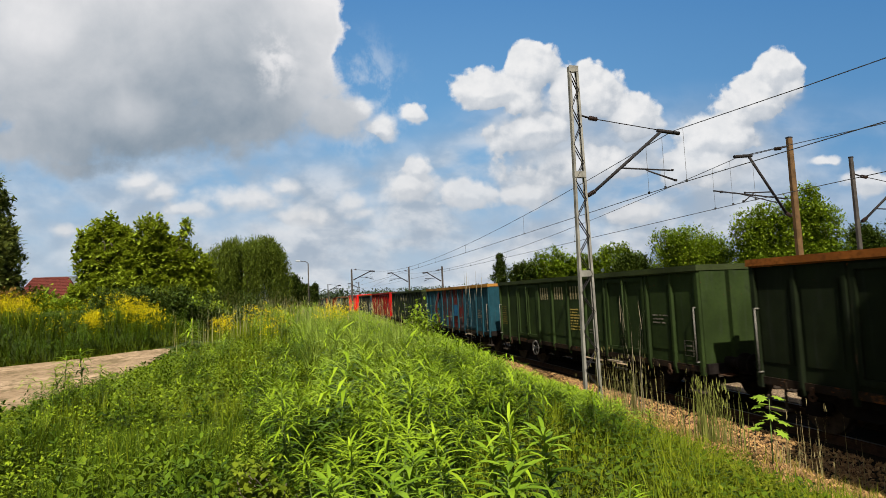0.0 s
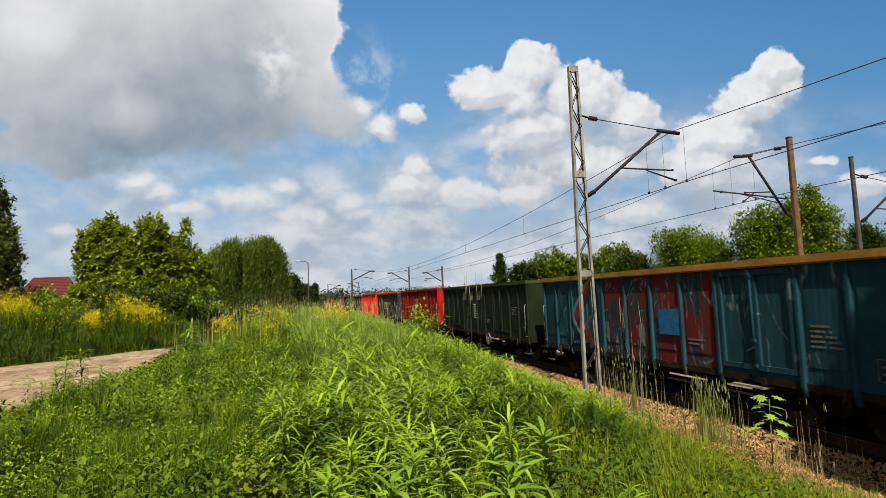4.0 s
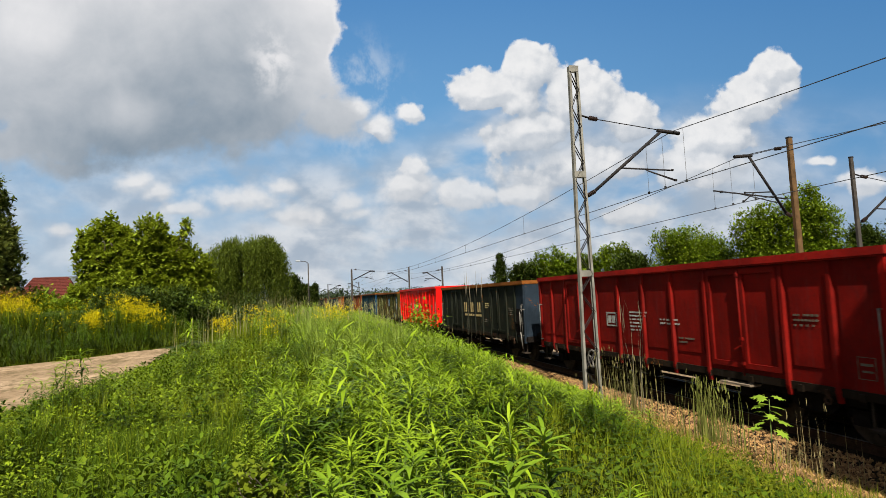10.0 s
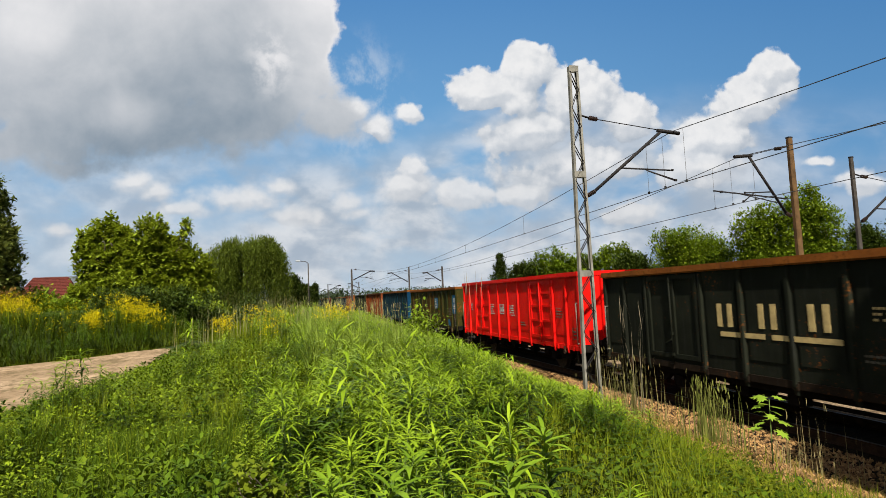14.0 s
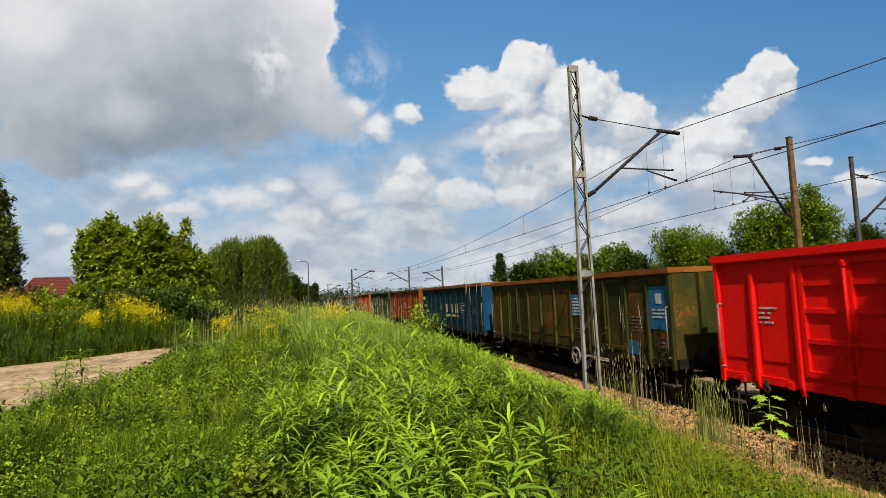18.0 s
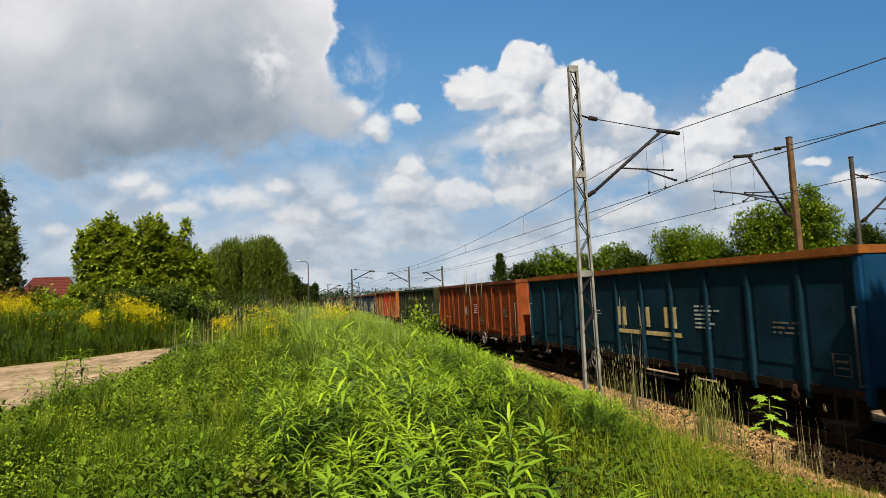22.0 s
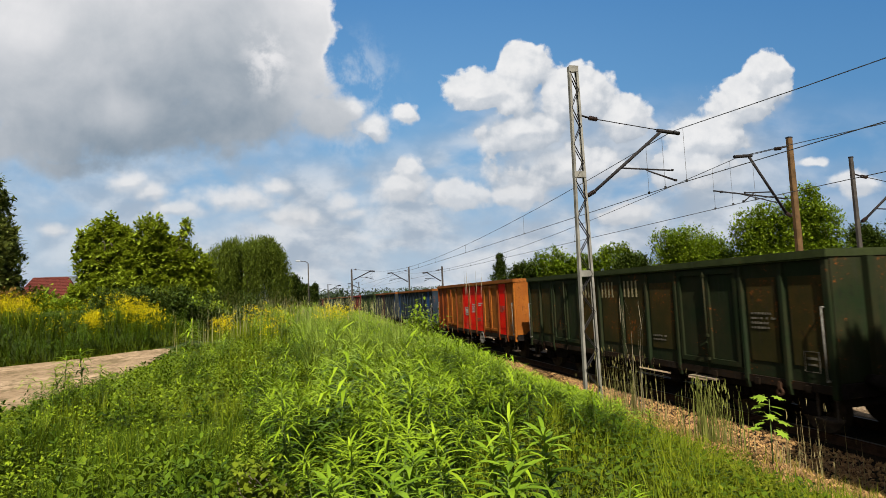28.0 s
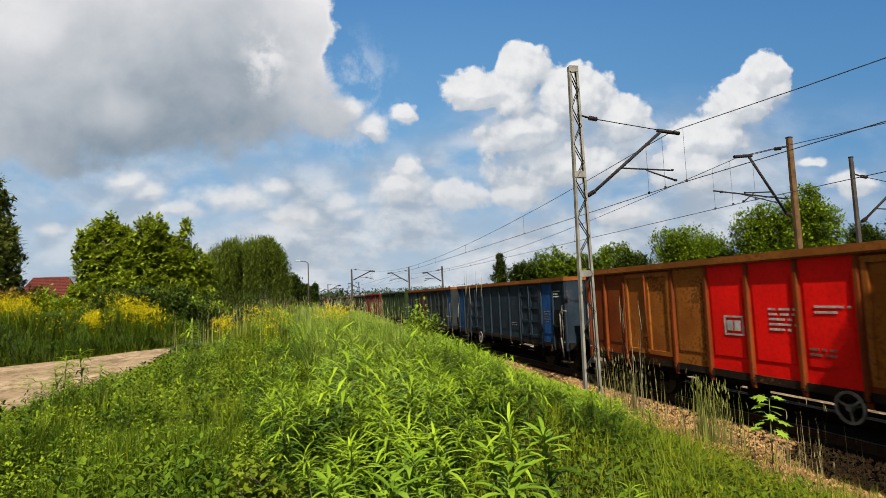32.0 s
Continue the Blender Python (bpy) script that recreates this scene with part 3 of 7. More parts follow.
def bogie_frame_shape(bm):
    for s in (-1, 1):
        x = s * 1.0
        pts = ((-1.25, 0.62), (-0.55, 0.62), (-0.32, 0.42), (0.32, 0.42), (0.55, 0.62), (1.25, 0.62), (1.25, 0.74), (0.5, 0.8), (-0.5, 0.8), (-1.25, 0.74))
        rings = [[bm.verts.new((x + dx, y, z)) for y, z in pts] for dx in (-0.07, 0.07)]
        for i in range(len(pts)):
            j = (i + 1) % len(pts)
            bm.faces.new((rings[0][i], rings[0][j], rings[1][j], rings[1][i]))
        bm.faces.new(rings[0][::-1])
        bm.faces.new(rings[1])
        for y in (-0.9, 0.9):
            box_bm(bm, x - 0.12, x + 0.12, y - 0.15, y + 0.15, 0.34, 0.6)
            for dy in (-0.24, 0.24):
                tube_bm(bm, (x, y + dy, 0.44), (x, y + dy, 0.68), 0.07, n=8)
    box_bm(bm, -1.0, 1.0, -0.16, 0.16, 0.5, 0.84)


def wheelset_shape(bm):
    tube_bm(bm, (-1.05, 0, 0), (1.05, 0, 0), 0.08, n=10)
    for s in (-1, 1):
        disc_bm(bm, (s * 0.753, 0, 0), (1, 0, 0), 0.46, 0.13, 28)
        disc_bm(bm, (s * 0.70, 0, 0), (1, 0, 0), 0.485, 0.03, 28)
        disc_bm(bm, (s * 0.83, 0, 0), (1, 0, 0), 0.19, 0.08, 14)
        for k in range(4):
            a = k * 1.5708
            disc_bm(bm, (s * 0.825, 0.3 * math.cos(a), 0.3 * math.sin(a)), (1, 0, 0), 0.035, 0.03, 8)


def buffer_shape(bm):
    tube_bm(bm, (0, 0.5, 0), (0, 0.12, 0), 0.11, n=14)
    tube_bm(bm, (0, 0.14, 0), (0, 0.02, 0), 0.08, n=14)
    disc_bm(bm, (0, 0.0, 0), (0, 1, 0), 0.225, 0.045, 22)


def coupler_shape(bm):
    box_bm(bm, -0.05, 0.05, -0.1, 0.5, -0.06, 0.06)
    disc_bm(bm, (0, -0.18, -0.03), (1, 0, 0), 0.12, 0.06, 14, 0.06)
    tube_bm(bm, (0, -0.22, -0.06), (0, -0.3, -0.34), 0.035, n=6)


def hose_shape(bm):
    pts = [(0.0, 0.1, 0.0), (0.02, -0.12, -0.08), (0.04, -0.25, -0.28), (0.04, -0.28, -0.46)]
    for a, b in zip(pts, pts[1:]):
        tube_bm(bm, a, b, 0.028, n=6)


def handwheel_shape(bm):
    disc_bm(bm, (0, 0, 0), (1, 0, 0), 0.27, 0.035, 22, 0.225)
    disc_bm(bm, (0, 0, 0), (1, 0, 0), 0.06, 0.07, 10)
    for k in range(3):
        a = k * 2.0944 + 0.4
        bar_bm(bm, (0, 0, 0), (0, 0.24 * math.cos(a), 0.24 * math.sin(a)), 0.03)
    tube_bm(bm, (0, 0, 0), (0.5, 0, 0), 0.025, n=6)


def grab_shape(bm):
    tube_bm(bm, (-0.09, 0, 1.05), (-0.09, 0, 2.25), 0.013, n=6)
    for z in (1.05, 2.25):
        tube_bm(bm, (0.0, 0, z), (-0.1, 0, z), 0.018, n=6)


def step_shape(bm):
    box_bm(bm, -0.12, 0.12, -0.2, 0.2, 0.36, 0.4)
    for y in (-0.18, 0.18):
        bar_bm(bm, (0, y, 0.4), (0.0, y, LOW + 0.02), 0.035)


def board_shape(half):
    def make(bm):
        for x in (-0.10, -0.005, 0.09):
            box_bm(bm, x, x + 0.085, -half, half, LOW - 0.10, LOW - 0.065)
        for y in (-half + 0.1, half - 0.1):
            bar_bm(bm, (0.0, y, LOW - 0.1), (0.12, y, LOW + 0.06), 0.04)
    return make


def lock_shape(bm):
    tube_bm(bm, (-0.05, 0, LOW + 0.1), (-0.05, 0, TOP - 0.25), 0.018, n=6)
    for z in (LOW + 0.3, 1.6, TOP - 0.35):
        box_bm(bm, -0.075, -0.02, -0.035, 0.035, z, z + 0.06)
    bar_bm(bm, (-0.07, 0.0, 1.5), (-0.09, 0.16, 1.42), 0.03)


def hook_shape(bm):
    disc_bm(bm, (0, 0, -0.06), (1, 0, 0), 0.075, 0.03, 12, 0.04)
    box_bm(bm, -0.02, 0.02, -0.03, 0.03, 0.0, 0.12)


def bars_bm(bm, rng, y, z, rows, w, row_h=0.038, gap=0.05):
    """Unreadable lettering: short bars in rows. y runs towards the tail as the text is read backwards from it."""
    for r in range(rows):
        zz = z - r * (row_h + gap)
        p = 0.0
        width = w * (0.6 + 0.4 * rng.random())
        while p < width:
            b = 0.03 + 0.05 * rng.random()
            b = min(b, width - p)
            if b > 0.02:
                quad_bm(bm, y - p - b, y - p, zz - row_h, zz)
            p += b + (0.022 if rng.random() < 0.75 else 0.08)


def quad_bm(bm, y0, y1, z0, z1, d=0.0):
    box_bm(bm, -0.006 - d, 0.0 - d, y0, y1, z0, z1)


def outline_bm(bm, y0, y1, z0, z1, t):
    for a in ((y0, y1, z1 - t, z1), (y0, y1, z0, z0 + t), (y0, y0 + t, z0 + t, z1 - t), (y1 - t, y1, z0 + t, z1 - t)):
        quad_bm(bm, *a)


FACE = -SKIN - 0.017


def marking(wagon, fill, mat, label, proud=0.0, name="marking"):
    """A flat painted mark on the near side; fill(bm) draws it with y counted from the leading corner."""
    bm = bmesh.new()
    fill(bm)
    bmesh.ops.translate(bm, verts=bm.verts[:], vec=(FACE - 0.002 - proud, -HALF, 0))
    ob = piece(name, bm, mat, wagon, label)
    ob["kind"] = "stuff"
    return ob


BODY = {"door_leaf", "door_lock", "door_lintel", "door_threshold", "side_panel", "pressed_field", "rib", "side_sill", "top_rim", "end_wall", "end_post", "corner_post", "marking", "grab_handle", "platform_opening", "platform_railing"}


def wagon(spec, seed):
    """An open bogie wagon; it leads with its -y end and shows its -x side."""
    rng = random.Random(seed)
    w = new("goods_wagon")
    tagged(w, spec["label"], "goods wagon", group="wagons of the goods train")
    body, rim, end = spec["paint"], spec.get("rim", RUST), spec.get("end", spec["paint"])
    tones = spec.get("panels", {})
    doors = spec.get("doors", True)
    widths = WITH_DOORS if doors else EVEN
    ribbed = spec.get("ribbed", False)
    for side in (-1, 1):
        turn = pose(0, 0, 0, 0, 0, 0 if side < 0 else 180)
        y = -HALF
        for i, wd in enumerate(widths):
            c = y + wd / 2
            mat = tones.get(i, body) if side < 0 else body
            if wd > 1.5:
                lw = wd / 2 - 0.11
                for s in (-1, 1):
                    leaf = part("door_leaf", shared(("door_leaf", lw, ribbed), leaf_shape(lw, ribbed), mat), w, at=turn @ pose(-SKIN, c + s * (lw / 2 + 0.012), 0))
                part("door_lock", shared("door_lock", lock_shape, body), w, at=turn @ pose(-SKIN - 0.02, c, 0))
                part("door_lintel", shared("door_lintel", lintel_shape, body), w, at=turn @ pose(-SKIN, c, 0))
                part("door_threshold", shared("door_threshold", threshold_shape, body), w, at=turn @ pose(-SKIN, c, 0))
            else:
                fld = spec.get("field") if side < 0 else None
                part("side_panel", shared(("side_panel", wd, fld is None), panel_shape(wd, fld is None), mat), w, at=turn @ pose(-SKIN, c, 0))
                if fld:
                    part("pressed_field", shared(("pressed_field", wd), field_shape(wd - 0.28, LOW + 0.42, TOP - 0.42), fld), w, "rust-browned pressed field", turn @ pose(-SKIN, c, 0))
            if i:
                part("rib", shared("rib", rib_shape, tones.get(("rib", i), body) if side < 0 else body), w, at=turn @ pose(-SKIN, y, 0))
            y += wd
        part("side_sill", shared("side_sill", sill_shape, spec.get("sill", GRIME)), w, "grimy rust-stained sill", at=turn)
    part("top_rim", shared("top_rim", rim_shape, rim), w, spec.get("rim_label", ""))
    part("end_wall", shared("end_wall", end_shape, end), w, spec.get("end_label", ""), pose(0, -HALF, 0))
    part("end_wall", shared("end_wall", end_shape, body), w, at=pose(0, HALF, 0, 0, 0, 180))
    for sy in (-1, 1):
        turn = pose(0, sy * HALF, 0, 0, 0, 0 if sy < 0 else 180)
        for x in (-0.62, 0.62):
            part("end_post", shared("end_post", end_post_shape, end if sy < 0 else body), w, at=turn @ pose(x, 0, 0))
        part("end_beam", shared("end_beam", end_beam_shape, DARK), w, at=turn)
    for sx in (-1, 1):
        for sy in (-1, 1):
            def post(bm):
                box_bm(bm, -0.05, 0.05, -0.05, 0.05, LOW - 0.06, TOP - 0.14)
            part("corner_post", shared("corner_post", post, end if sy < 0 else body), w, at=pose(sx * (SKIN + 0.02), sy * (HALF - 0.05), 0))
            part("buffer", shared("buffer", buffer_shape, DARK), w, at=pose(sx * 0.875, sy * (HALF + 0.62), 1.06, 0, 0, 0 if sy < 0 else 180))
            part("step", shared("step", step_shape, WHEEL), w, at=pose(sx * 1.3, sy * 5.95, 0))
            part("lashing_hook", shared("lashing_hook", hook_shape, RUST), w, at=pose(sx * (SKIN + 0.06), sy * 5.1, LOW - 0.03))
            part("grab_handle", shared("grab_handle", grab_shape, HANDLE), w, "pale bent handrail", at=pose(sx * (SKIN + 0.03), sy * (HALF - 0.12), 0, 0, 0, 0 if sx < 0 else 180))
    for sy in (-1, 1):
        part("coupling", shared("coupling", coupler_shape, DARK), w, at=pose(0, sy * (HALF + 0.3), 1.02, 0, 0, 0 if sy < 0 else 180))
        part("brake_hose", shared("brake_hose", hose_shape, DARK), w, at=pose(0.35, sy * (HALF + 0.05), 0.95, 0, 0, 0 if sy < 0 else 180))
    part("floor", shared("floor", floor_shape, RUST), w)
    part("underframe", shared("underframe", frame_shape, DARK), w)
    for y in spec.get("wheels_at", (8.96,)):
        part("brake_wheel", shared("brake_wheel", handwheel_shape, HANDLE), w, "pale three-spoked brake handwheel", pose(-SKIN - 0.06, -HALF + y, 0.68))
    for y, half in spec.get("boards", ((3.2, 0.4),)):
        part("step_board", shared(("step_board", half), board_shape(half), WOOD), w, "sunlit grey plank step", pose(-SKIN - 0.02, -HALF + y, 0))
    for sy in (-1, 1):
        bog = part("bogie", shared("bogie", bogie_frame_shape, DARK), w, at=pose(0, sy * 4.5, 0))
        for dy in (-0.9, 0.9):
            part("wheelset", shared("wheelset", wheelset_shape, WHEEL), bog, at=pose(0, dy, 0.46))
    if spec.get("platform"):
        part("platform_opening", shared("platform_opening", dark_slab_shape, DARK), w, "dark slabs for the shaded platform openings, with a shelf", pose(-SKIN - 0.02, -HALF, 0))
        part("platform_railing", shared("platform_railing", railing_shape, HANDLE), w, "pale bent platform railing", pose(-SKIN, -HALF, 0))
    # markings that nearly all of them carry
    marking(w, lambda bm: bars_bm(bm, rng, 1.75, 1.95 + 0.2 * rng.random(), rng.choice((3, 4, 5)), 0.6), spec.get("text", FAINT), "rows of small unreadable lettering")
    marking(w, lambda bm: bars_bm(bm, rng, 4.95, 1.55, 2, 0.6), spec.get("text", FAINT), "two lines of small lettering")
    marking(w, lambda bm: (outline_bm(bm, 0.32, 0.62, 1.15, 1.5, 0.010), quad_bm(bm, 0.37, 0.57, 1.36, 1.40), quad_bm(bm, 0.37, 0.55, 1.26, 1.29)), spec.get("text", FAINT), "small framed data panel")
    for fill, mat, label, proud in spec.get("marks", ()):
        marking(w, lambda bm, fill=fill: fill(bm, rng), mat, label, proud)
    # bodies differ a little in height and length
    tall, long = spec.get("tall", 1.0), spec.get("long", 1.0)
    stretch = Matrix.Translation((0, 0, LOW)) @ Matrix.Diagonal((1, long, tall, 1)) @ Matrix.Translation((0, 0, -LOW))
    for ob in w.children:
        if ob.name.split(".")[0] in BODY:
            ob.matrix_basis = stretch @ ob.matrix_basis
    return w


def logo_box(y0, z0):
    """A rounded framed badge with two plain blocks."""
    def fill(bm, rng):
        outline_bm(bm, y0, y0 + 0.52, z0, z0 + 0.38, 0.035)
        quad_bm(bm, y0 + 0.09, y0 + 0.24, z0 + 0.09, z0 + 0.29)
        quad_bm(bm, y0 + 0.29, y0 + 0.44, z0 + 0.09, z0 + 0.29)
    return fill


def text_at(y, z, rows, w, h=0.04):
    return lambda bm, rng: bars_bm(bm, rng, y, z, rows, w, h)


def three_block_logo(y, pitch=1.0, z=1.78):
    """Three tall blocks over two long strips, the owner's mark in plain shapes."""
    def fill(bm, rng):
        for k in (0, 1, 2):
            yy = y - k * pitch
            quad_bm(bm, yy - 0.17, yy - 0.04, z, z + 0.48)
            quad_bm(bm, yy - 0.46, yy - 0.33, z, z + 0.48)
        quad_bm(bm, y - pitch * 1.15, y - 0.1, z - 0.2, z - 0.1)
        quad_bm(bm, y - pitch * 2.6, y - pitch * 1.3, z - 0.2, z - 0.1)
    return fill


def six_block_logo(y):
    """Three pairs of pale blocks high on the side."""
    def fill(bm, rng):
        for k in range(3):
            for j in (0, 1):
                yy = y - k * 1.15 - j * 0.36
                quad_bm(bm, yy - 0.08, yy - 0.02, 2.45, 2.87)
                quad_bm(bm, yy - 0.26, yy - 0.20, 2.45, 2.87)
    return fill


def slab(y0, y1, z0, z1):
    return lambda bm, rng: quad_bm(bm, y0, y1, z0, z1)


def sweep_shape(cy, cz, s, seed, turns=5.6, thick=0.16):
    """A curling sprayed stroke of swelling width."""
    def fill(bm, rng):
        pts = []
        n = 40
        for i in range(n + 1):
            t = i / n
            pts.append(Vector((0, cy + s * 0.36 * math.sin(t * turns + seed * 1.7), cz - s * 0.85 + s * 1.7 * t)))
        prev = None
        for i, p in enumerate(pts):
            d = (pts[min(n, i + 1)] - pts[max(0, i - 1)]).normalized()
            w = s * thick * (0.45 + 0.55 * math.sin(math.pi * i / n) + 0.12 * math.sin(i * 1.3))
            k = Vector((0, d.z, -d.y)) * w
            ring = [bm.verts.new(p - k), bm.verts.new(p + k), bm.verts.new(p + k + Vector((-0.004, 0, 0))), bm.verts.new(p - k + Vector((-0.004, 0, 0)))]
            if prev:
                for j in range(4):
                    bm.faces.new((prev[j], prev[(j + 1) % 4], ring[(j + 1) % 4], ring[j]))
            prev = ring
    return fill


def dark_slab_shape(bm):
    """Dark slabs standing in for shaded openings of an end platform, with a shelf between."""
    box_bm(bm, -0.03, 0.0, 0.12, 0.86, 1.05, 1.5)
    box_bm(bm, -0.03, 0.0, 0.12, 0.86, 1.58, 2.1)
    box_bm(bm, -0.09, 0.0, 0.08, 0.9, 1.5, 1.58)


def railing_shape(bm):
    pts = [(-0.1, 0.2, 0.55), (-0.16, 0.2, 1.2), (-0.16, 0.2, 2.0), (-0.16, 0.05, 2.08), (-0.16, -0.25, 2.08)]
    for a, b in zip(pts, pts[1:]):
        tube_bm(bm, a, b, 0.022, n=6)


GRIME = paint("grimy_sill_paint", (0.020, 0.013, 0.008), 0.4)


def graffiti(name, ground, seed, red):
    """Weathered paint sprayed over: broad red and dark fields and thin pale running lines, half washed away."""
    def build(n, p):
        co = n.t.nodes.new("ShaderNodeTexCoord").outputs["Object"]
        where = n.t.nodes.new("ShaderNodeObjectInfo").outputs["Random"]
        v = n.vec("ADD", co, n.vec("MULTIPLY", n.math("MULTIPLY", where, 31.0), (0.0, 1.0, 0.0)))
        v = n.vec("MULTIPLY", n.vec("ADD", v, (seed, seed * 0.6, seed * 0.3)), (1.0, 1.2, 0.5))
        big, fine = n.noise(v, 0.9, 3, 0.5, 0.8), n.noise(v, 16.0, 5, 0.65)
        wash = n.noise(n.vec("MULTIPLY", v, (3.0, 5.0, 0.7)), 2.0, 5, 0.65)
        c = n.mix(n.ramp(wash, 0.35, 0.7), tuple(x * 0.55 for x in ground), ground)
        if red:
            c = n.mix(n.math("MULTIPLY", n.ramp(big, 0.40, 0.50), n.ramp(wash, 0.25, 0.5, 0.45, 1.0)), c, (0.090, 0.012, 0.009))
            c = n.mix(n.ramp(n.noise(n.vec("ADD", v, (4.0, 9.0, 2.0)), 1.4, 3, 0.5, 0.8), 0.60, 0.66), c, (0.030, 0.034, 0.034))
        lines = n.math("ABSOLUTE", n.math("SUBTRACT", n.noise(v, 1.1, 2, 0.4, 1.2), 0.5))
        c = n.mix(n.math("MULTIPLY", n.ramp(lines, 0.016, 0.006), n.ramp(wash, 0.42, 0.62)), c, (0.13, 0.15, 0.16))
        c = n.mix(n.math("MULTIPLY", n.ramp(fine, 0.5, 0.75), 0.6), c, (0.016, 0.014, 0.013))
        n.put(p.inputs["Base Color"], c)
        p.inputs["Roughness"].default_value = 0.75
        p.inputs["Specular IOR Level"].default_value = 0.06
        bump(n, p, fine, 0.3, 0.008)

    return material(name, build)


SPRAY_A = graffiti("sprayed_over_grey", (0.022, 0.034, 0.038), 3.0, True)
SPRAY_B = graffiti("sprayed_over_teal", (0.014, 0.048, 0.064), 11.0, False)
GREEN = paint("green_paint", (0.022, 0.036, 0.009), 0.15)
GREEN2 = paint("dark_green_paint", (0.011, 0.016, 0.006), 0.1)
OLIVE = paint("olive_paint", (0.044, 0.034, 0.005), 0.45, (0.015, 0.019, 0.004))
OLIVE_RUST = paint("olive_rust_brown", (0.066, 0.036, 0.005), 0.6, (0.026, 0.022, 0.004))
MOSS_BROWN = paint("brown_stained_field", (0.042, 0.026, 0.006), 0.45, (0.020, 0.019, 0.005))
MOSS = paint("brown_green_paint", (0.020, 0.019, 0.008), 0.3, (0.009, 0.016, 0.006))
TEAL = paint("teal_paint", (0.011, 0.048, 0.064), 0.2)
GREYBLUE = paint("dull_grey_paint", (0.024, 0.029, 0.029), 0.3)
RED = paint("red_paint", (0.18, 0.006, 0.0035), 0.08)
BRIGHT = paint("bright_red_paint", (0.70, 0.007, 0.005), 0.0, (0.55, 0.006, 0.004), 0.45, 0.25)
CHAR = paint("charcoal_paint", (0.014, 0.016, 0.010), 0.3)
BLUE = paint("blue_paint", (0.004, 0.023, 0.034), 0.1)
CLEAR_BLUE = paint("bright_blue_paint", (0.005, 0.045, 0.10), 0.1)
ORANGE = paint("rust_orange_paint", (0.150, 0.030, 0.0055), 0.3, (0.095, 0.020, 0.004))
TAN = paint("tan_primer", (0.27, 0.088, 0.012), 0.55, (0.17, 0.050, 0.008))
SLATE = paint("slate_blue_paint", (0.018, 0.028, 0.040), 0.3)
SKYPATCH = paint("mid_blue_paint", (0.012, 0.055, 0.17), 0.1)
MAROON = paint("maroon_paint", (0.085, 0.016, 0.013), 0.3)
GRAFF_RED = paint("sprayed_red", (0.15, 0.022, 0.016), 0.05)
GRAFF_PALE = paint("sprayed_pale", (0.13, 0.17, 0.18), 0.05)
RIM_RUST = paint("rust_orange_rim", (0.24, 0.078, 0.015), 0.55)
RIM_YELLOW = paint("ochre_rim", (0.32, 0.15, 0.03), 0.3)
RIM_RED = paint("red_rim", (0.30, 0.012, 0.008), 0.1)
RIM_GREEN = paint("green_rim", (0.035, 0.045, 0.015), 0.2)

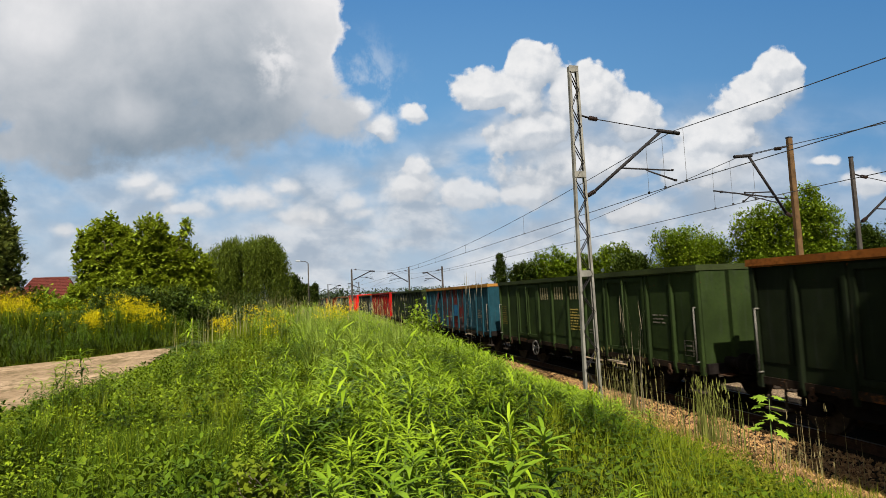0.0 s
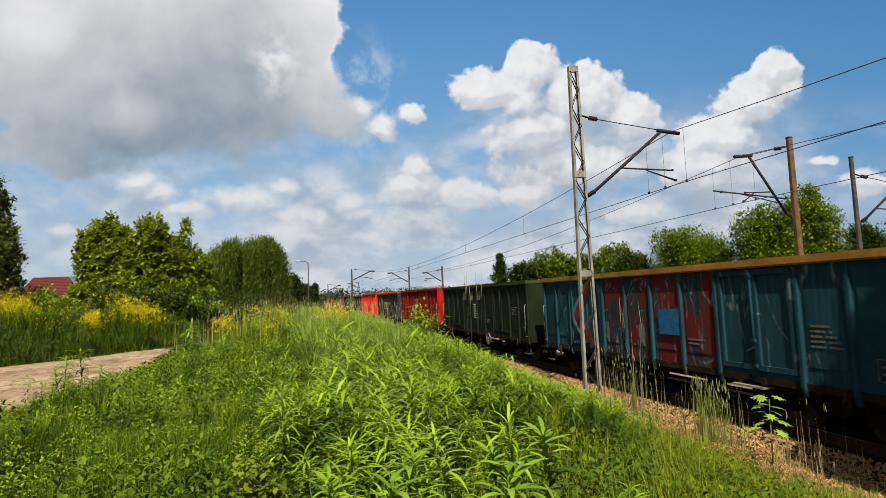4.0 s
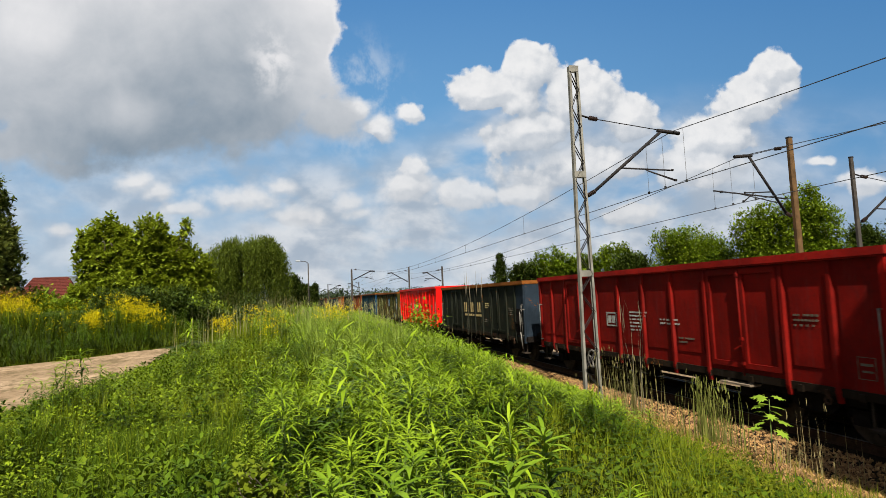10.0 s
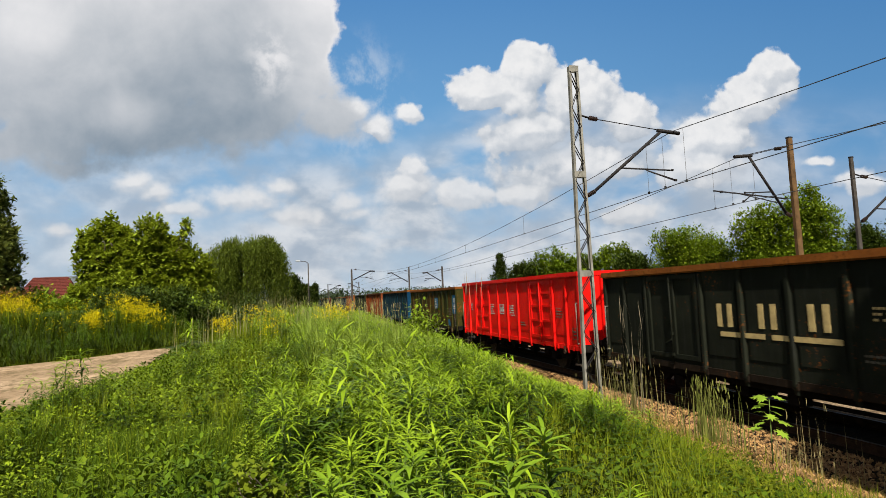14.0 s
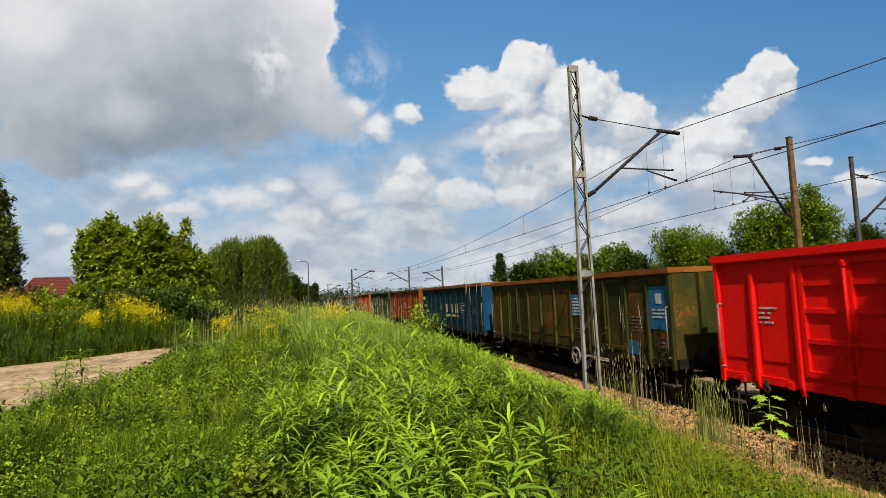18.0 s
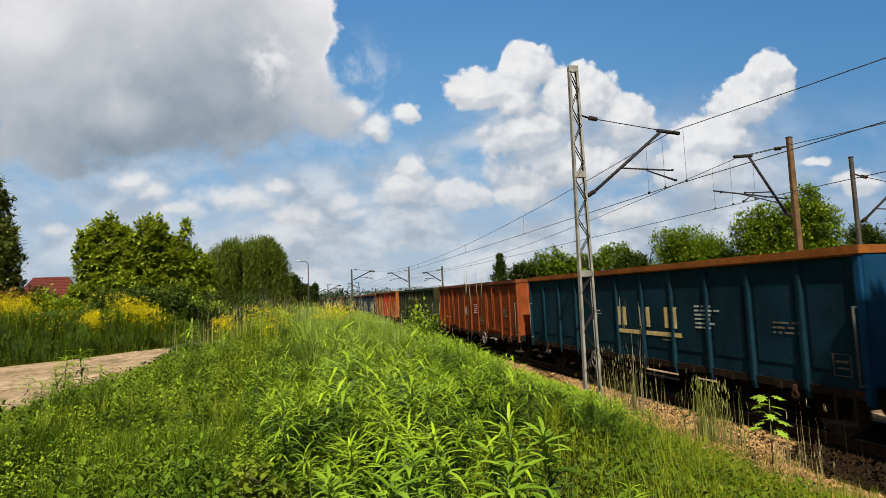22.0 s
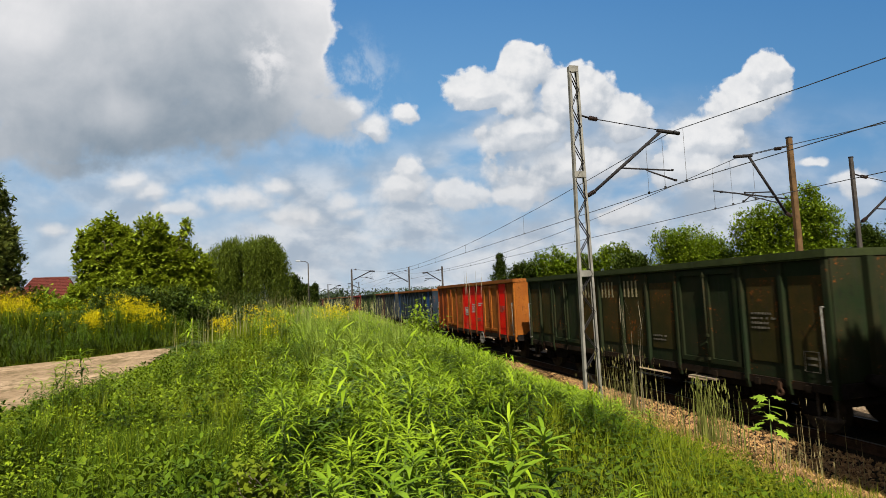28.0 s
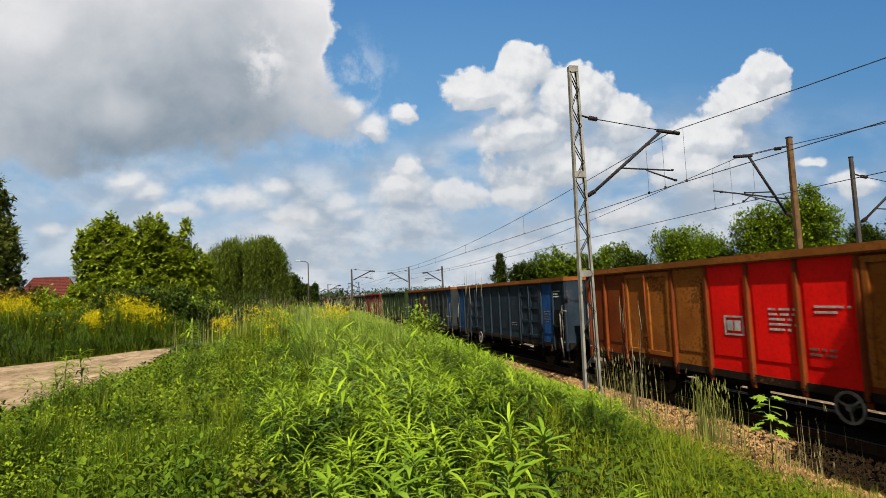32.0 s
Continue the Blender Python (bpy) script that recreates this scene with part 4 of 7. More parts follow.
OLD = "weathered open goods wagon"
SPECS = [
    dict(label=OLD + " in dark blue-green paint", paint=GREEN2, rim=RIM_RUST, rim_label="rusty orange top rim"),
    dict(label=OLD + " in dull green with pale block marks", paint=GREEN, rim=RIM_GREEN, boards=((3.55, 0.33),), marks=[(six_block_logo(8.4), PALE_MARK, "three pairs of pale block marks", 0), (text_at(6.15, 2.15, 8, 0.75), YELLOW_TXT, "block of yellow lettering", 0), (text_at(12.35, 2.2, 9, 0.6), YELLOW_DIM, "block of dull yellow lettering", 0)]),
    dict(label=OLD + " in teal, its side covered in red graffiti", paint=TEAL, rim=RIM_YELLOW, rim_label="ochre top rim", panels={1: SPRAY_B, 2: SPRAY_B, 3: SPRAY_A, 4: SPRAY_A, 5: SPRAY_A, 6: SPRAY_A, 7: SPRAY_B, 8: SPRAY_B}, wheels_at=(),
         marks=[(sweep_shape(9.55, 1.98, 1.12, 3, 5.4, 0.22), GRAFF_RED, "big curling red stroke", 0.05), (sweep_shape(9.95, 1.9, 0.95, 3, 5.4, 0.07), GRAFF_PALE, "pale outline stroke", 0.056)] + [(slab(5.2, 5.95, 1.6, 2.2), BLUE_SIGN, "blue sign patch", 0.03)]),
    dict(label=OLD + " in dark green with white block marks", paint=GREEN2, rim=RIM_GREEN, wheels_at=(4.7,), boards=((3.85, 0.5),), marks=[(six_block_logo(8.7), PALE_MARK, "three pairs of white block marks", 0), (text_at(6.85, 2.25, 8, 0.7), WHITE, "block of white lettering", 0)]),
    # end wall coloured brighter than the sides to show sun on it
    dict(label="dark red open goods wagon with a framed white badge", tall=1.017, paint=RED, rim=RIM_RED, end=paint("sunlit_red_end", (0.34, 0.008, 0.005), 0.02), marks=[(logo_box(7.55, 1.68), WHITE, "white framed badge", 0), (text_at(6.9, 2.1, 6, 0.8), WHITE, "white lettering", 0), (text_at(5.6, 1.95, 2, 0.8), WHITE, "two lines of white lettering", 0)]),
    dict(label=OLD + " in charcoal with cream block marks", paint=CHAR, rim=RIM_RUST, rim_label="rusty brown top rim", wheels_at=(), panels={0: SLATE}, end=SLATE, platform=True, marks=[(three_block_logo(8.15, 1.1, 1.86), CREAM, "cream block mark over strips", 0), (text_at(4.75, 2.3, 3, 0.6), CREAM, "cream lettering", 0)]),
    dict(label="freshly painted bright red open goods wagon", tall=1.055, boards=(), wheels_at=(), paint=BRIGHT, rim=BRIGHT, sill=BRIGHT, ribbed=True, marks=[(logo_box(6.74, 1.8), WHITE, "white framed badge", 0), (text_at(6.1, 2.15, 5, 0.6, 0.04), WHITE, "rows of white lettering", 0), (text_at(11.45, 2.2, 4, 0.5, 0.035), WHITE, "white lettering", 0), (text_at(8.45, 2.2, 5, 0.5, 0.045), WHITE, "white lettering", 0)]),
    dict(label=OLD + " in rust-stained olive with blue signs", paint=OLIVE, field=OLIVE_RUST, rim=RIM_RUST, rim_label="rusty orange top rim", wheels_at=(4.87,), boards=((3.7, 0.75),), marks=[(slab(0.16, 0.9, 1.7, 2.75), BLUE_SIGN, "blue sign patch", 0), (text_at(0.78, 2.2, 3, 0.55), WHITE, "white lettering on the sign", 0.008), (lambda bm, rng: (quad_bm(bm, 0.4, 0.62, 2.33, 2.58),), WHITE, "white emblem", 0.008), (slab(4.25, 5.05, 1.95, 2.6), BLUE_SIGN, "blue sign patch", 0), (text_at(5.0, 2.5, 6, 0.65, 0.05), WHITE, "white lettering on the sign", 0.008), (slab(1.5, 1.9, 1.0, 1.35), BLUE_SIGN, "blue touched-up patch", 0)]),
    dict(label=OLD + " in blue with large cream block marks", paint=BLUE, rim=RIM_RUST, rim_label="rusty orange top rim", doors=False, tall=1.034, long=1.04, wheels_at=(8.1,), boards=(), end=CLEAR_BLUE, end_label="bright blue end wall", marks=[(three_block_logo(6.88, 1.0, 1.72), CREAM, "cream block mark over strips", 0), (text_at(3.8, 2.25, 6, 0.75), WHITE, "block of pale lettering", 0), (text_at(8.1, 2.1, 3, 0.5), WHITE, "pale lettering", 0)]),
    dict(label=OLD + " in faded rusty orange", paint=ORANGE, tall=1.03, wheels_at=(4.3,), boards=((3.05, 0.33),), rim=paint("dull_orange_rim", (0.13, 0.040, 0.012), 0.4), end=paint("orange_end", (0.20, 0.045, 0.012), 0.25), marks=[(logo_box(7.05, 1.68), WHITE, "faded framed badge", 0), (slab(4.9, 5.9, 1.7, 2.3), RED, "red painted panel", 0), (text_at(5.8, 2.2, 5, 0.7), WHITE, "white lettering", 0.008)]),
    dict(label=OLD + " in brown-stained dark green with pale marks", paint=MOSS, field=MOSS_BROWN, rim=RIM_GREEN, tall=1.03, wheels_at=(), marks=[(six_block_logo(8.45), PALE_MARK, "three pairs of worn pale marks", 0)]),
    dict(label=OLD + " in patchwork of tan primer and red", paint=ORANGE, rim=RIM_RUST, rim_label="tan rusty top rim", end=TAN, panels={0: TAN, 1: BRIGHT, 2: TAN, 3: BRIGHT, 4: BRIGHT, 5: BRIGHT, 6: TAN, 7: TAN, 8: ORANGE, 9: ORANGE}, wheels_at=(4.28,), tall=1.046, marks=[(logo_box(6.43, 1.66), WHITE, "white framed badge", 0), (text_at(5.78, 2.2, 5, 0.7), WHITE, "white lettering", 0), (text_at(4.8, 2.25, 2, 0.8), WHITE, "two lines of white lettering", 0)]),
    dict(label=OLD + " in grey-blue with a bright blue patch", paint=SLATE, rim=RIM_RUST, rim_label="rusty top rim", panels={1: SKYPATCH, 9: SKYPATCH}, ribbed=True, platform=True, marks=[(text_at(1.0, 2.75, 3, 0.6), WHITE, "pale lettering", 0)]),
    dict(label=OLD + " in dull grey", paint=GREYBLUE, rim=RIM_RUST, panels={0: SKYPATCH, 5: MAROON, 6: MAROON}, ribbed=True),
    dict(label=OLD + " in dark green", paint=GREEN, rim=RIM_GREEN),
    dict(label=OLD + " in faded maroon", paint=MAROON, rim=RIM_RED),
]
FAR = (GREEN2, CHAR, MOSS, BLUE, CHAR, GREEN2, MAROON, CHAR, MOSS, GREEN2)
FAR_WORD = ("dark green", "charcoal", "brownish green", "blue", "charcoal", "dark green", "maroon", "charcoal", "brownish green", "dark green")
for _m, _word in zip(FAR, FAR_WORD):
    SPECS.append(dict(label=OLD + " in plain " + _word, paint=_m, rim=RIM_RUST))

WAGONS = []
for _i, _s in enumerate(SPECS):
    _w = wagon(_s, 100 + _i)
    WAGONS.append(_w)


def wagon_y(i, t):
    """Middle of wagon i along the track at t seconds."""
    return 11.17 + 14.04 * (i - 4) + HALF - SPEED * (t - 9.0)

# ---- catenary masts and wires ----
MAST_GREY = plain("weathered_mast_grey", (0.155, 0.147, 0.125), 0.85, 0.0, 0.3, 3.0)
MAST_BROWN = plain("brown_stained_mast", (0.080, 0.044, 0.017), 0.85, 0.0, 0.35, 2.5)
# weathered grey darkened for masts that stand as silhouettes against the sky
MAST_DARK = plain("silhouette_weathered_mast", (0.042, 0.036, 0.031), 0.85, 0.0, 0.3, 3.0)
IRON = plain("dark_iron", (0.014, 0.012, 0.012), 0.85)
INSUL = plain("brown_insulator", (0.03, 0.018, 0.014), 0.35)
WIRE = plain("weathered_wire", (0.06, 0.058, 0.055), 0.6, 0.3)


def insulator(bm, a, b, r=0.055, n=5):
    a, b = Vector(a), Vector(b)
    tube_bm(bm, a, b, r * 0.45, n=8)
    for i in range(n):
        c = a.lerp(b, (i + 0.5) / n)
        disc_bm(bm, c, b - a, r, (b - a).length / n * 0.45, 12)


def lattice_mast(x, y, z0, z1):
    """Mast of two channel legs tied by zigzag lacing, tapering upwards."""
    m = new("catenary_mast")
    m.location = (x, y, z0)
    h = z1 - z0
    w0, w1 = 0.232, 0.132
    tagged(m, "grey steel lattice catenary mast standing in tall grass", "mast")
    for s in (-1, 1):
        bm = bmesh.new()
        rings = []
        d = 0.055
        for z, w in ((-0.5, w0 + 0.01), (h, w1)):
            prof = ((0, -d), (0, d), (-0.06 * s, d), (-0.06 * s, d - 0.014), (-0.014 * s, d - 0.014), (-0.014 * s, -d + 0.014), (-0.06 * s, -d + 0.014), (-0.06 * s, -d))
            rings.append([bm.verts.new((s * w + px, py, z)) for px, py in prof])
        for i in range(8):
            j = (i + 1) % 8
            bm.faces.new((rings[0][i], rings[0][j], rings[1][j], rings[1][i]))
        bm.faces.new(rings[0][::-1])
        bm.faces.new(rings[1])
        piece("leg", bm, MAST_GREY, m)
    steps = 17
    for f in (-1, 1):
        for i in range(steps):
            za, zb = 0.25 + (h - 0.4) * i / steps, 0.25 + (h - 0.4) * (i + 1) / steps
            wa, wb = w0 + (w1 - w0) * za / h - 0.03, w0 + (w1 - w0) * zb / h - 0.03
            s = 1 if i % 2 else -1
            bm = bmesh.new()
            bar_bm(bm, (-s * wa, f * 0.048, za), (s * wb, f * 0.048, zb), 0.035, 0.012)
            piece("lacing_bar", bm, IRON, m)
    for z in (h * 0.367, h * 0.665, h - 0.06):
        bm = bmesh.new()
        w = w0 + (w1 - w0) * z / h
        box_bm(bm, -w, w, -0.064, -0.057, z - 0.08, z + 0.08)
        box_bm(bm, -w, w, 0.057, 0.064, z - 0.08, z + 0.08)
        piece("tie_plate", bm, MAST_GREY, m)
    bm = bmesh.new()
    box_bm(bm, -0.34, 0.34, -0.3, 0.3, -0.7, -0.12)
    piece("footing", bm, CONCRETE, m, "concrete footing", 0.03)
    return m


def post_mast(x, y, z0, z1, mat, label, r=0.13):
    m = new("catenary_mast")
    m.location = (x, y, z0)
    tagged(m, label, "mast")
    bm = bmesh.new()
    h = z1 - z0
    rings = []
    for z, k in ((-0.4, 1.0), (h * 0.5, 0.9), (h, 0.75)):
        rings.append([bm.verts.new((sx * r * k, sy * r * k * 0.8, z)) for sx, sy in ((-1, -0.7), (-0.7, -1), (0.7, -1), (1, -0.7), (1, 0.7), (0.7, 1), (-0.7, 1), (-1, 0.7))])
    for a, b in zip(rings, rings[1:]):
        for i in range(8):
            bm.faces.new((a[i], a[(i + 1) % 8], b[(i + 1) % 8], b[i]))
    bm.faces.new(rings[-1])
    bm.faces.new(rings[0][::-1])
    piece("post", bm, mat, m)
    bm = bmesh.new()
    box_bm(bm, -r * 0.72, r * 0.72, -r * 0.58, r * 0.58, h, h + 0.05)
    piece("cap", bm, IRON, m)
    return m


def cantilever(mast, side, reach, z_low, z_top, z_reg, k=1.0, arm=0.0):
    """Sloping bracket tube with its tie rod, insulators and registration arm; heights above the rails."""
    o = mast.location
    s = side

    def at(dx, z, dy=0.0):
        return Vector((s * dx, dy, z - o.z))

    bm = bmesh.new()
    insulator(bm, at(0.2, z_low), at(0.42, z_low + 0.12), 0.06 * k)
    piece("lower_insulator", bm, INSUL, mast, "ribbed brown insulator")
    bm = bmesh.new()
    tube_bm(bm, at(0.40, z_low + 0.11), at(reach - 0.55, z_top), 0.042 * k, n=10)
    tube_bm(bm, at(reach - 0.68, z_top + 0.01), at(reach, z_top - 0.05), 0.055 * k, n=8)
    piece("bracket_tube", bm, IRON, mast)
    bm = bmesh.new()
    insulator(bm, at(0.38, z_top + 0.28), at(0.62, z_top + 0.25), 0.06 * k)
    piece("upper_insulator", bm, INSUL, mast, "ribbed brown insulator")
    bm = bmesh.new()
    tube_bm(bm, at(0.05, z_top + 0.36), at(0.40, z_top + 0.28), 0.025, n=6)
    tube_bm(bm, at(0.6, z_top + 0.25), at(reach - 0.6, z_top + 0.02), 0.012 * k, n=6)
    piece("tie_rod", bm, IRON, mast)
    f = (z_reg - z_low) / (z_top - z_low)
    xs = 0.4 + (reach - 0.95) * f
    bm = bmesh.new()
    tube_bm(bm, at(xs - 0.1, z_reg), at(reach - 0.3, z_reg - 0.04), 0.022 * k, n=6)
    tube_bm(bm, at(xs + 0.7, z_reg - 0.05), at(reach - 0.22, z_reg - 0.33), 0.016 * k, n=6)
    tube_bm(bm, at(xs + 0.62, z_reg - 0.02), at(reach - 0.25, z_reg - 0.29), 0.012 * k, n=6)
    disc_bm(bm, at(reach - 0.3, z_reg - 0.03), (1, 0, 0), 0.03 * k, 0.05, 8)
    disc_bm(bm, at(reach - 0.22, z_reg - 0.31), (1, 0, 0), 0.035 * k, 0.06, 8)
    if arm:
        tube_bm(bm, at(0.3, z_reg - 0.23), at(arm, z_reg + 0.02), 0.024, n=6)
        tube_bm(bm, at(arm - 0.9, z_reg - 0.05), at(0.5, z_reg - 0.4), 0.018, n=6)
        disc_bm(bm, at(arm - 0.3, z_reg - 0.01), (1, 0, 0), 0.04, 0.06, 8)
    piece("registration_arm", bm, IRON, mast)


_m = lattice_mast(7.22, 13.08, 0.0, 8.62)
cantilever(_m, 1, 3.12, 5.18, 6.98, 5.93)
_m = post_mast(7.2, 73.7, -0.2, 6.55, MAST_DARK, "grey catenary mast far along the line")
cantilever(_m, 1, 3.0, 5.2, 6.3, 5.55, 1.6)
_m = post_mast(16.0, 14.86, -0.2, 7.46, MAST_BROWN, "brown weathered catenary mast beyond the tracks", 0.115)
cantilever(_m, -1, 2.25, 4.85, 6.84, 5.66, 1.0, 3.15)
_m = post_mast(16.0, 80.0, -0.2, 7.0, MAST_DARK, "grey catenary mast far along the line")
cantilever(_m, -1, 3.1, 4.9, 6.25, 5.4, 1.6)
_m = post_mast(18.6, 71.0, -0.2, 6.45, MAST_DARK, "grey catenary mast far along the line")
cantilever(_m, -1, 2.6, 4.6, 5.75, 5.0, 1.6)
_m = post_mast(18.6, 14.9, -0.2, 6.86, MAST_DARK, "grey concrete catenary mast beyond the tracks", 0.085)
cantilever(_m, 1, 2.6, 4.66, 5.95, 5.1)
for _x, _y, _t in ((7.2, 128.0, 6.2), (16.0, 146.0, 7.0), (7.2, 186.0, 6.6)):
    _m = post_mast(_x, _y, -0.2, _t, MAST_DARK, "grey catenary mast far along the line")
    cantilever(_m, 1 if _x < 10 else -1, 2.8, _t - 1.4, _t - 0.3, _t - 0.9, 2.0)


def wire(name, label, pts, r):
    bm = bmesh.new()
    rings = [[bm.verts.new((p[0] + r * math.cos(k * 1.2566), p[1], p[2] + r * math.sin(k * 1.2566))) for k in range(5)] for p in pts]
    for a, b in zip(rings, rings[1:]):
        for k in range(5):
            bm.faces.new((a[k], a[(k + 1) % 5], b[(k + 1) % 5], b[k]))
    ob = new(name, to_mesh(name, bm, WIRE))
    tagged(ob, label, "wire")
    return ob


def span(x0, y0, z0, x1, y1, z1, sag, n=16):
    return [Vector((x0 + (x1 - x0) * i / n, y0 + (y1 - y0) * i / n, z0 + (z1 - z0) * i / n - 4 * sag * (i / n) * (1 - i / n))) for i in range(n + 1)]


def line(x, masts, zm, zc, sag, label):
    """A messenger wire with its contact wire hung below on droppers."""
    mess, cont = [], []
    for (ya, ka), (yb, kb) in zip(masts, masts[1:]):
        mess += span(x, ya, zm * ka, x, yb, zm * kb, sag * (yb - ya) / 60, 14)[:-1]
        cont += span(x, ya, zc * ka, x, yb, zc * kb, 0.05, 14)[:-1]
    wire("messenger_wire", "dark messenger wire strung " + label, mess, 0.011)
    c = wire("contact_wire", "dark contact wire strung " + label, cont, 0.011)
    wire("contact_wire", "second contact wire strung " + label, [p + Vector((0.05, 0, 0.012)) for p in cont], 0.009)
    ym, zmm, zcc = [p.y for p in mess], [p.z for p in mess], [p.z for p in cont]
    for ya, yb in ((masts[0][0], masts[1][0]), (masts[1][0], masts[2][0])):
        for k in (0.06, 0.16, 1.4, 2.6, 3.6, 4.4, 5.4, 6.6, 7.94):
            y = ya + (yb - ya) * k / 8
            bm = bmesh.new()
            tube_bm(bm, (x, y, np.interp(y, ym, zcc) - 0.02), (x, y, np.interp(y, ym, zmm)), 0.006, n=4)
            box_bm(bm, x - 0.015, x + 0.015, y - 0.03, y + 0.03, np.interp(y, ym, zcc) - 0.02, np.interp(y, ym, zcc) + 0.05)
            d = piece("dropper", bm, WIRE, c)


line(10.12, ((-46, 1.0), (13.08, 1.0), (73.7, 0.90), (128, 0.9), (240, 0.9), (400, 0.8)), 6.98, 5.5, 1.15, "over the near track")
line(14.0, ((-46, 1.0), (14.86, 1.0), (80.0, 0.92), (146, 0.9), (260, 0.9), (400, 0.8)), 6.82, 5.32, 1.2, "over the middle track")

# ---- plants ----
RNG = np.random.default_rng(11)
GRASS = leafy("grass_blade", (0.0240, 0.0440, 0.0021), (0.1540, 0.1860, 0.0084), 0.22, 0.5)
FIELD = leafy("meadow_blade", (0.0110, 0.0220, 0.0012), (0.0560, 0.0780, 0.0042), 0.15, 0.9)
# two weed tones: dark for the shaded foot, light for sunlit tops
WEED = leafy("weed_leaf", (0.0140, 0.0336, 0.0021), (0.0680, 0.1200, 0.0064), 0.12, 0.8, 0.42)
BROAD = leafy("broad_weed_leaf", (0.0520, 0.1000, 0.0055), (0.1600, 0.2450, 0.0150), 0.15, 0.8, 0.42)
# low leaf darkened: dimness low in the verge is put into its colour
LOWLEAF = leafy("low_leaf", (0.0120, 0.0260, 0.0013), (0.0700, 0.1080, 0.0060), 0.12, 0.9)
LIT_WEED = leafy("lit_weed_leaf", (0.0760, 0.1320, 0.0056), (0.2250, 0.3150, 0.0160), 0.2, 0.8, 0.42)
DRY = leafy("dry_stalk", (0.17, 0.14, 0.06), (0.34, 0.28, 0.13), 0.3)
FLOWER = leafy("yellow_petal", (0.3105, 0.2587, 0.0041), (0.6118, 0.5135, 0.0065), 0.25)
STEM = plain("green_stem", (0.09, 0.13, 0.03), 0.7)
BARK = plain("grey_brown_bark", (0.10, 0.08, 0.06), 0.95)


def strips(base, heading, lean, length, width, curl, rows=4, fold=0.0, shape="blade"):
    """Many leaf or grass strips at once: arrays of roots, headings, lean angles, lengths, widths and curls."""
    n = len(length)
    t = np.linspace(0, 1, rows)
    ang = lean[:, None] + curl[:, None] * t[None]
    ds = length[:, None] / (rows - 1)
    hx = np.concatenate([np.zeros((n, 1)), np.cumsum(np.sin(0.5 * (ang[:, 1:] + ang[:, :-1])) * ds, 1)], 1)
    hz = np.concatenate([np.zeros((n, 1)), np.cumsum(np.cos(0.5 * (ang[:, 1:] + ang[:, :-1])) * ds, 1)], 1)
    ch, sh = np.cos(heading)[:, None], np.sin(heading)[:, None]
    cx, cy, cz = base[:, 0:1] + hx * ch, base[:, 1:2] + hx * sh, base[:, 2:3] + hz
    prof = np.sqrt(np.clip(1 - t, 0, 1)) if shape == "blade" else np.sin(np.pi * np.clip(t * 0.95 + 0.035, 0, 1) ** 0.8) ** 0.95
    w = width[:, None] * prof[None] * 0.5
    px, py = -sh * w, ch * w
    up = fold * w
    left = np.stack([cx - px, cy - py, cz + up], -1)
    right = np.stack([cx + px, cy + py, cz + up], -1)
    if fold:
        mid = np.stack([cx, cy, cz], -1)
        v = np.stack([left, mid, right], 2).reshape(n, rows * 3, 3)
        q = []
        for r in range(rows - 1):
            q += [(3 * r, 3 * r + 1, 3 * r + 4, 3 * r + 3), (3 * r + 1, 3 * r + 2, 3 * r + 5, 3 * r + 4)]
        k = rows * 3
    else:
        v = np.stack([left, right], 2).reshape(n, rows * 2, 3)
        q = [(2 * r, 2 * r + 1, 2 * r + 3, 2 * r + 2) for r in range(rows - 1)]
        k = rows * 2
    f = np.array(q)[None] + (k * np.arange(n))[:, None, None]
    return v.reshape(-1, 3), f.reshape(-1, 4)


def join(chunks):
    vs, fs, o = [], [], 0
    for v, f in chunks:
        vs.append(v)
        fs.append(f + o)
        o += len(v)
    return np.concatenate(vs), np.concatenate(fs)


def in_view(x, y, margin=6.0):
    a = np.degrees(np.arctan2(x, y))
    return (a > 14.9 - 41 - margin) & (a < 14.9 + 41 + margin)


def on_lane(x, y):
    l, r = lane_edges(y)
    return (x > l - 0.1) & (x < r + 0.1) & (y < 27.5)


def headroom(x, y):
    """How tall growth stands: lower and lower down the side of the cutting."""
    low = 0.16 + 0.16 * np.clip(np.sin(y * 1.9 + 2.0 * np.sin(x * 1.3)), 0, 1)
    fall = np.interp(np.degrees(np.arctan2(x, np.maximum(y, 0.1))), [6.7, 10.1, 13.5, 15.8, 18.6, 20.9, 25.0], [0.215, 0.262, 0.287, 0.304, 0.332, 0.364, 0.372])
    return np.clip(2.76 - fall * np.maximum(x, 0.0) - ground_z(x, y), low, 3.0)


def scatter(n, x0, x1, y0, y1, power=1.6, everywhere=False):
    x = x0 + (x1 - x0) * RNG.random(n)
    y = y0 + (y1 - y0) * RNG.random(n) ** power
    k = (in_view(x, y) | everywhere) & ~on_lane(x, y)
    return x[k], y[k]


